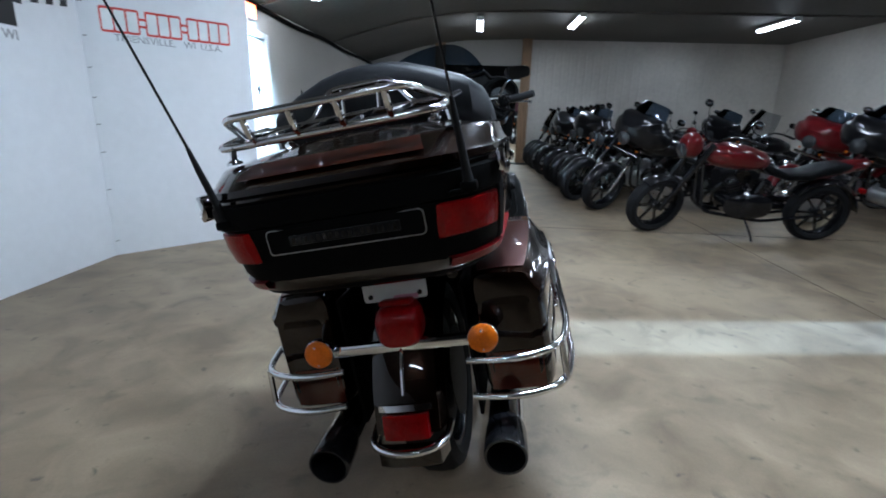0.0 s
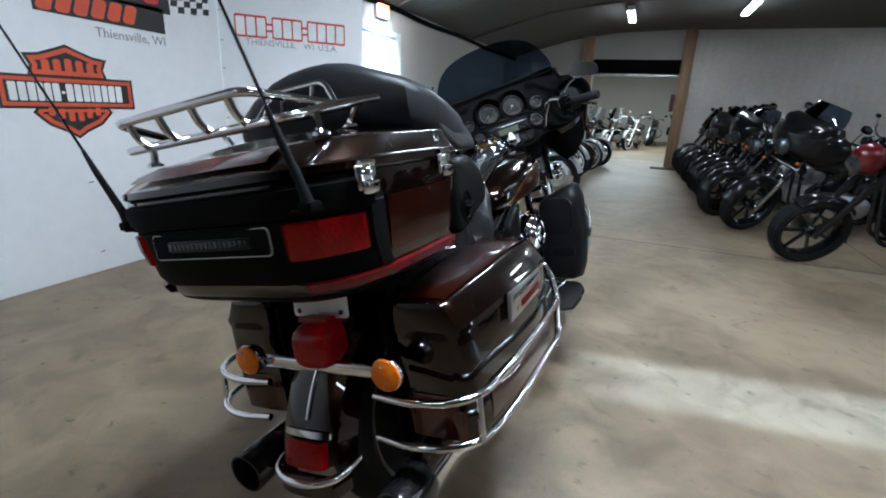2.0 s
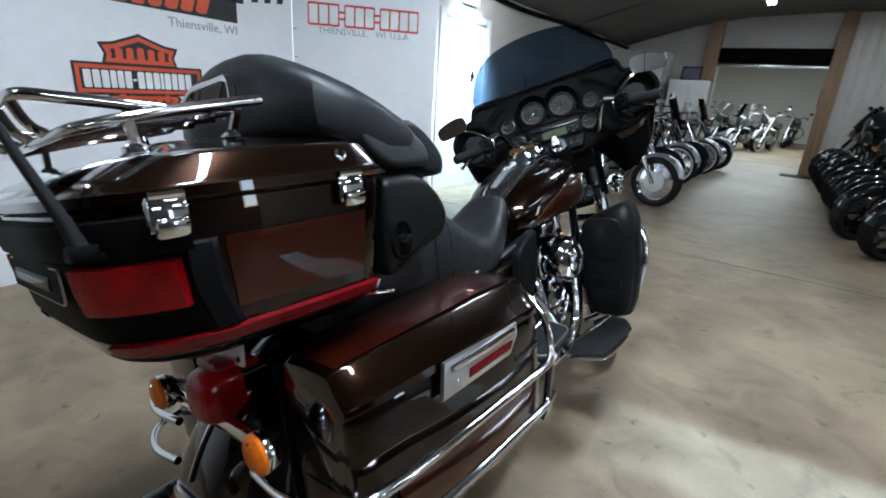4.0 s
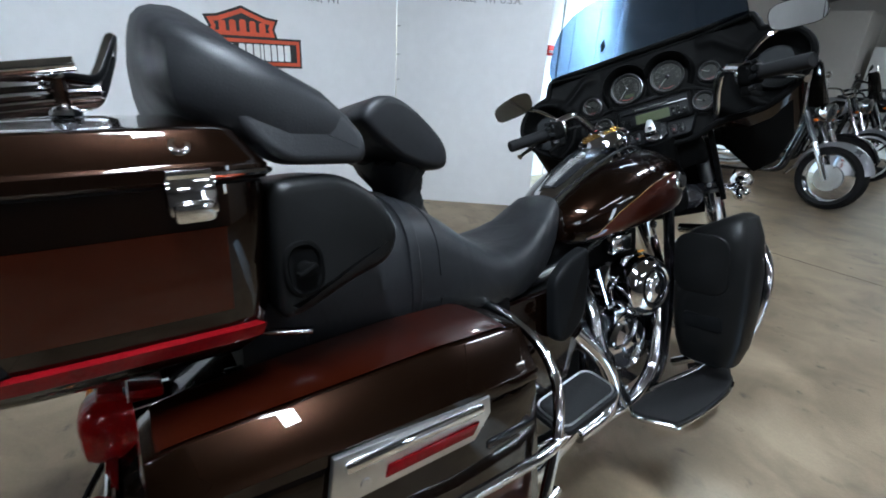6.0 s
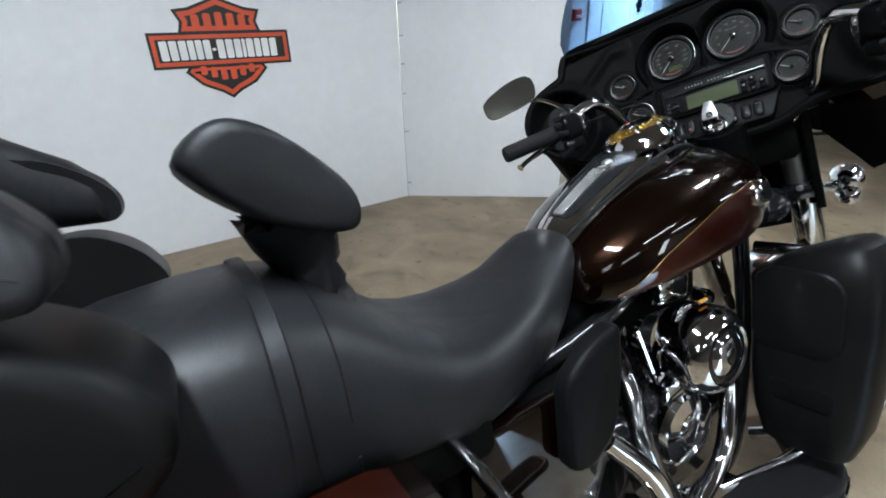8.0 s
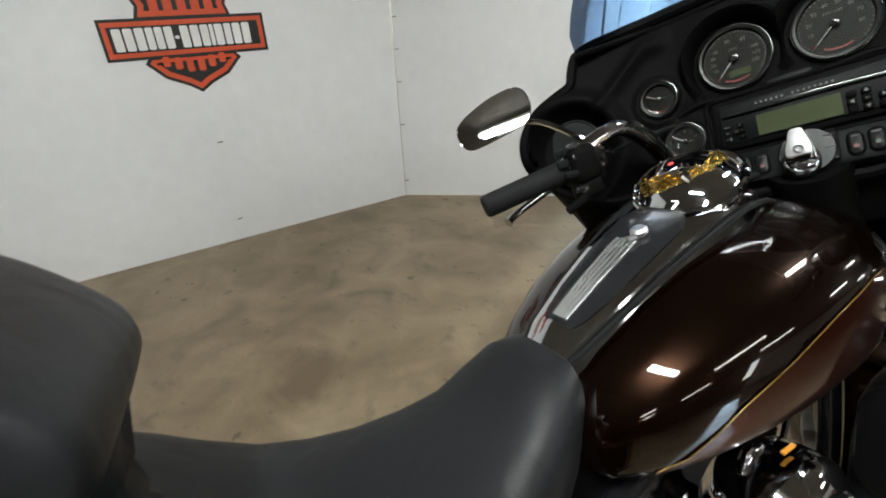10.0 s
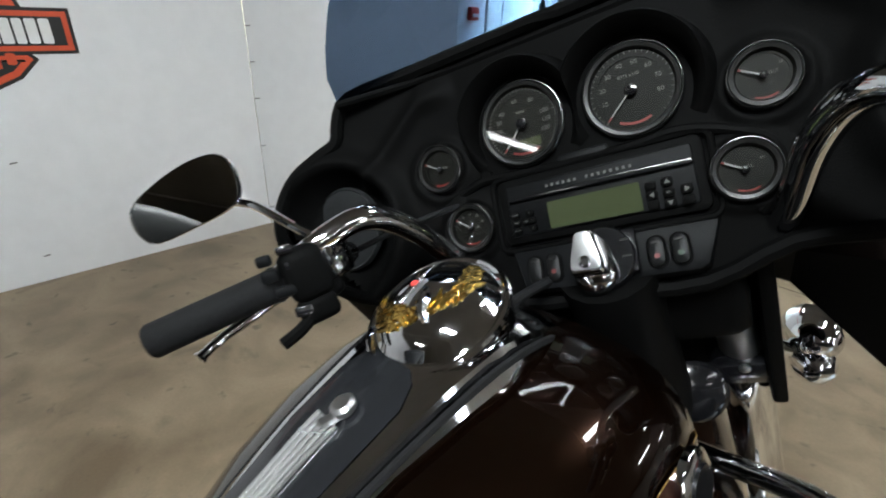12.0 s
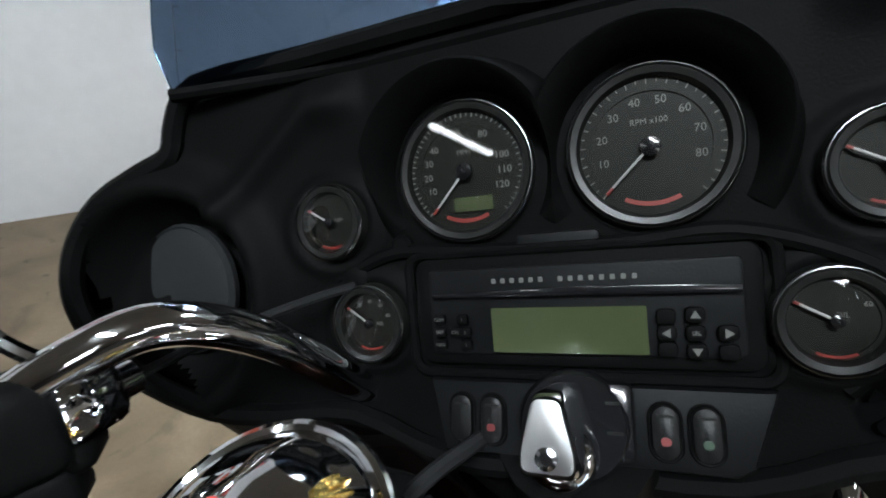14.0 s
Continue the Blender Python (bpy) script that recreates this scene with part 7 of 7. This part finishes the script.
    if style == "bagger":
        o = [(x * 0.98, 1.19 + (z - 1.19) * 1.25) for x, z in OUT]
        p("fairing", loft([[(x * k, 1.24 + dy - 0.4 * max(0, abs(x) - 0.2) ** 1.2, 1.07 + (z - 1.19) * k) for x, z in o] for k, dy in ((0.98, 0.0), (1.0, 0.03), (0.95, 0.14), (0.75, 0.24), (0.4, 0.31))]), paint, S)
        sc = p("windscreen", shell([[(0.26 * t * (1 - 0.25 * q * q), 1.30 - 0.08 * t * t - 0.09 * q, 1.24 + (0.17 if wall is False else 0.30) * q + 0.03 * (1 - t * t)) for t in np.linspace(-1, 1, 13)] for q in np.linspace(0, 1, 6)], 0.004), SHIELD if not wall else CLEAR_SCREEN, S)
        for sx in (1, -1):
            p("saddlebag", loft([[(sx * (0.28 + a), y, 0.52 + b) for a, b in oval(0.10 * k, 0.17 * k, 4, 20)] for y, k in ((-0.36, 0.8), (-0.33, 1.0), (0.2, 1.0), (0.24, 0.8))]), paint)
        p("headlight", lathe([(0.09, 0), (0.085, 0.02), (0.04, 0.035), (0.005, 0.04)], 22, aim((0, 1.54, 1.0), (0, 1, -0.05))), CLEAR_LENS, S)
        p("lower_fender_trim", bar([(-0.2, 1.42, 0.80), (0.2, 1.42, 0.80)], 0.02, 0.02, 8), metal, S)
    elif style == "sport":
        p("headlight_cowl", loft([[(a, 1.34 + y, 0.98 + b) for a, b in oval(0.11 * k, 0.13 * k, 2.6, 20)] for y, k in ((0.0, 0.7), (0.06, 1.0), (0.14, 0.9), (0.18, 0.6))]), paint, S)
        p("headlight", lathe([(0.08, 0), (0.075, 0.02), (0.01, 0.03)], 20, aim((0, 1.51, 0.93), (0, 1, -0.15))), CLEAR_LENS, S)
        p("tail_section", loft([[(a, y, 0.72 + zc + b) for a, b in oval(0.10 * k, 0.07 * k, 3, 18)] for y, k, zc in ((-0.34, 0.3, 0.14), (-0.28, 0.8, 0.12), (-0.05, 1.0, 0.07), (0.18, 0.9, 0.0))]), paint)
    else:
        p("headlight", lathe([(0.03, -0.14), (0.085, -0.08), (0.095, 0.0), (0.09, 0.01)], 22, aim((0, 1.46, 0.93), (0, 1, -0.05))), metal, S)
        p("headlight_lens", lathe([(0.088, 0), (0.05, 0.015), (0.005, 0.02)], 22, aim((0, 1.47, 0.93), (0, 1, -0.05))), CLEAR_LENS, S)
        if style == "screen":
            p("windscreen", shell([[(0.25 * t * (1 - 0.3 * q * q), 1.38 - 0.07 * t * t - 0.16 * q, 0.98 + 0.42 * q) for t in np.linspace(-1, 1, 11)] for q in np.linspace(0, 1, 6)], 0.004), CLEAR_SCREEN, S)
        p("engine_guard", bar([(-0.05, 1.3, 0.75), (-0.33, 1.3, 0.70), (-0.36, 1.28, 0.45), (-0.12, 1.22, 0.28)], 0.015, 0.1, 8), metal)
    p("side_stand", bar([(-0.1, 0.75, 0.25), (-0.22, 0.70, 0.09), (-0.29, 0.68, -0.035)], 0.012, 0.03, 6), GLOSS_BLACK)
    p("tail_light", boxb(0.08, 0.04, 0.05, 0.01, Matrix.Translation((0, -0.37, 0.56))), RED_LENS)
    return ob


def parked(ob, x, y, heading):
    """Front wheel's foot at x, y; heading: degrees, 0 is towards +y."""
    ob.matrix_world = pose(x, y, 0, 0, 0, heading)
    return ob


def again(ob, x, y, heading):
    return copy_thing(ob, pose(x, y, 0, 0, 0, heading))


red_sport = parked(other_bike("red and black naked motorcycle on its side stand", RED_PAINT, "sport", GLOSS_BLACK, 20, tail=GLOSS_BLACK, seat_mat=GREY_PLASTIC), 2.42, 5.62, 88)
black_bagger = parked(other_bike("black touring motorcycle with a fork-mounted fairing", BLACK_PAINT, "bagger", BLACK_CHROME, 20), 2.15, 6.82, 104)
black_cruiser = parked(other_bike("black and chrome cruiser motorcycle", BLACK_PAINT, "cruiser", BLACK_CHROME, 20), 2.05, 8.22, 106)
screen_bike = parked(other_bike("black cruiser motorcycle with a tall clear windscreen", BLACK_PAINT, "screen", BLACK_CHROME, 20), 1.98, 9.5, 106)
red_bagger = parked(other_bike("red touring motorcycle with a fairing", RED_PAINT, "bagger", CHROME, 20), 4.9, 7.6, 100)
silver_bike = parked(other_bike("silver cruiser motorcycle with bright disc wheels", SILVER_PAINT, "screen", CHROME, -16, False, True), -0.12, 7.5, -88)
white_wall = parked(other_bike("silver cruiser motorcycle with whitewall tyres", SILVER_PAINT, "cruiser", CHROME, -16, True), -0.24, 9.6, -88)
again(black_bagger, 1.95, 10.7, 106)
again(black_cruiser, 1.92, 11.75, 106)
again(screen_bike, 1.9, 12.75, 108)
again(black_cruiser, 1.98, 7.55, 106)
again(black_bagger, 2.02, 8.9, 105)
again(black_bagger, 4.75, 6.5, 96)
again(screen_bike, 4.6, 8.7, 100)
again(black_bagger, 4.6, 9.9, 102)
again(red_sport, 4.7, 11.1, 100)
again(black_cruiser, 4.6, 12.2, 100)
again(black_bagger, 7.2, 6.9, 96)
again(black_cruiser, 7.1, 8.3, 96)
again(red_bagger, 7.0, 9.8, 96)
again(black_cruiser, -0.30, 8.55, -88)
again(screen_bike, -0.22, 10.5, -86)
again(white_wall, -0.12, 11.4, -84)
again(silver_bike, 0.0, 12.4, -82)
again(silver_bike, -0.25, 18.0, 165)
again(white_wall, 0.4, 18.6, 168)
again(screen_bike, -0.9, 18.4, 165)
again(black_cruiser, 1.15, 21.8, 176)
again(black_bagger, 2.1, 22.6, 178)
again(black_cruiser, 0.2, 22.5, 176)

# notice board on the pale wall beyond, mat by the post
nb = thing("notice_board", "small dark red notice on the pale wall", "notice board", pose(2.3, 25.78, 1.75))
part("panel", boxb(0.9, 0.02, 0.75, 0.005, Matrix.Translation((0, -0.012, 0))), mat("maroon", (0.12, 0.03, 0.05), 0.6), nb)
thing("floor_mat", "flat dark rubber mat on the concrete", "mat", pose(1.55, 13.1, 0.006), bm=prism(round_rect(0.7, 0.45, 0.04), 0.012, 0.004), material=RUBBER)
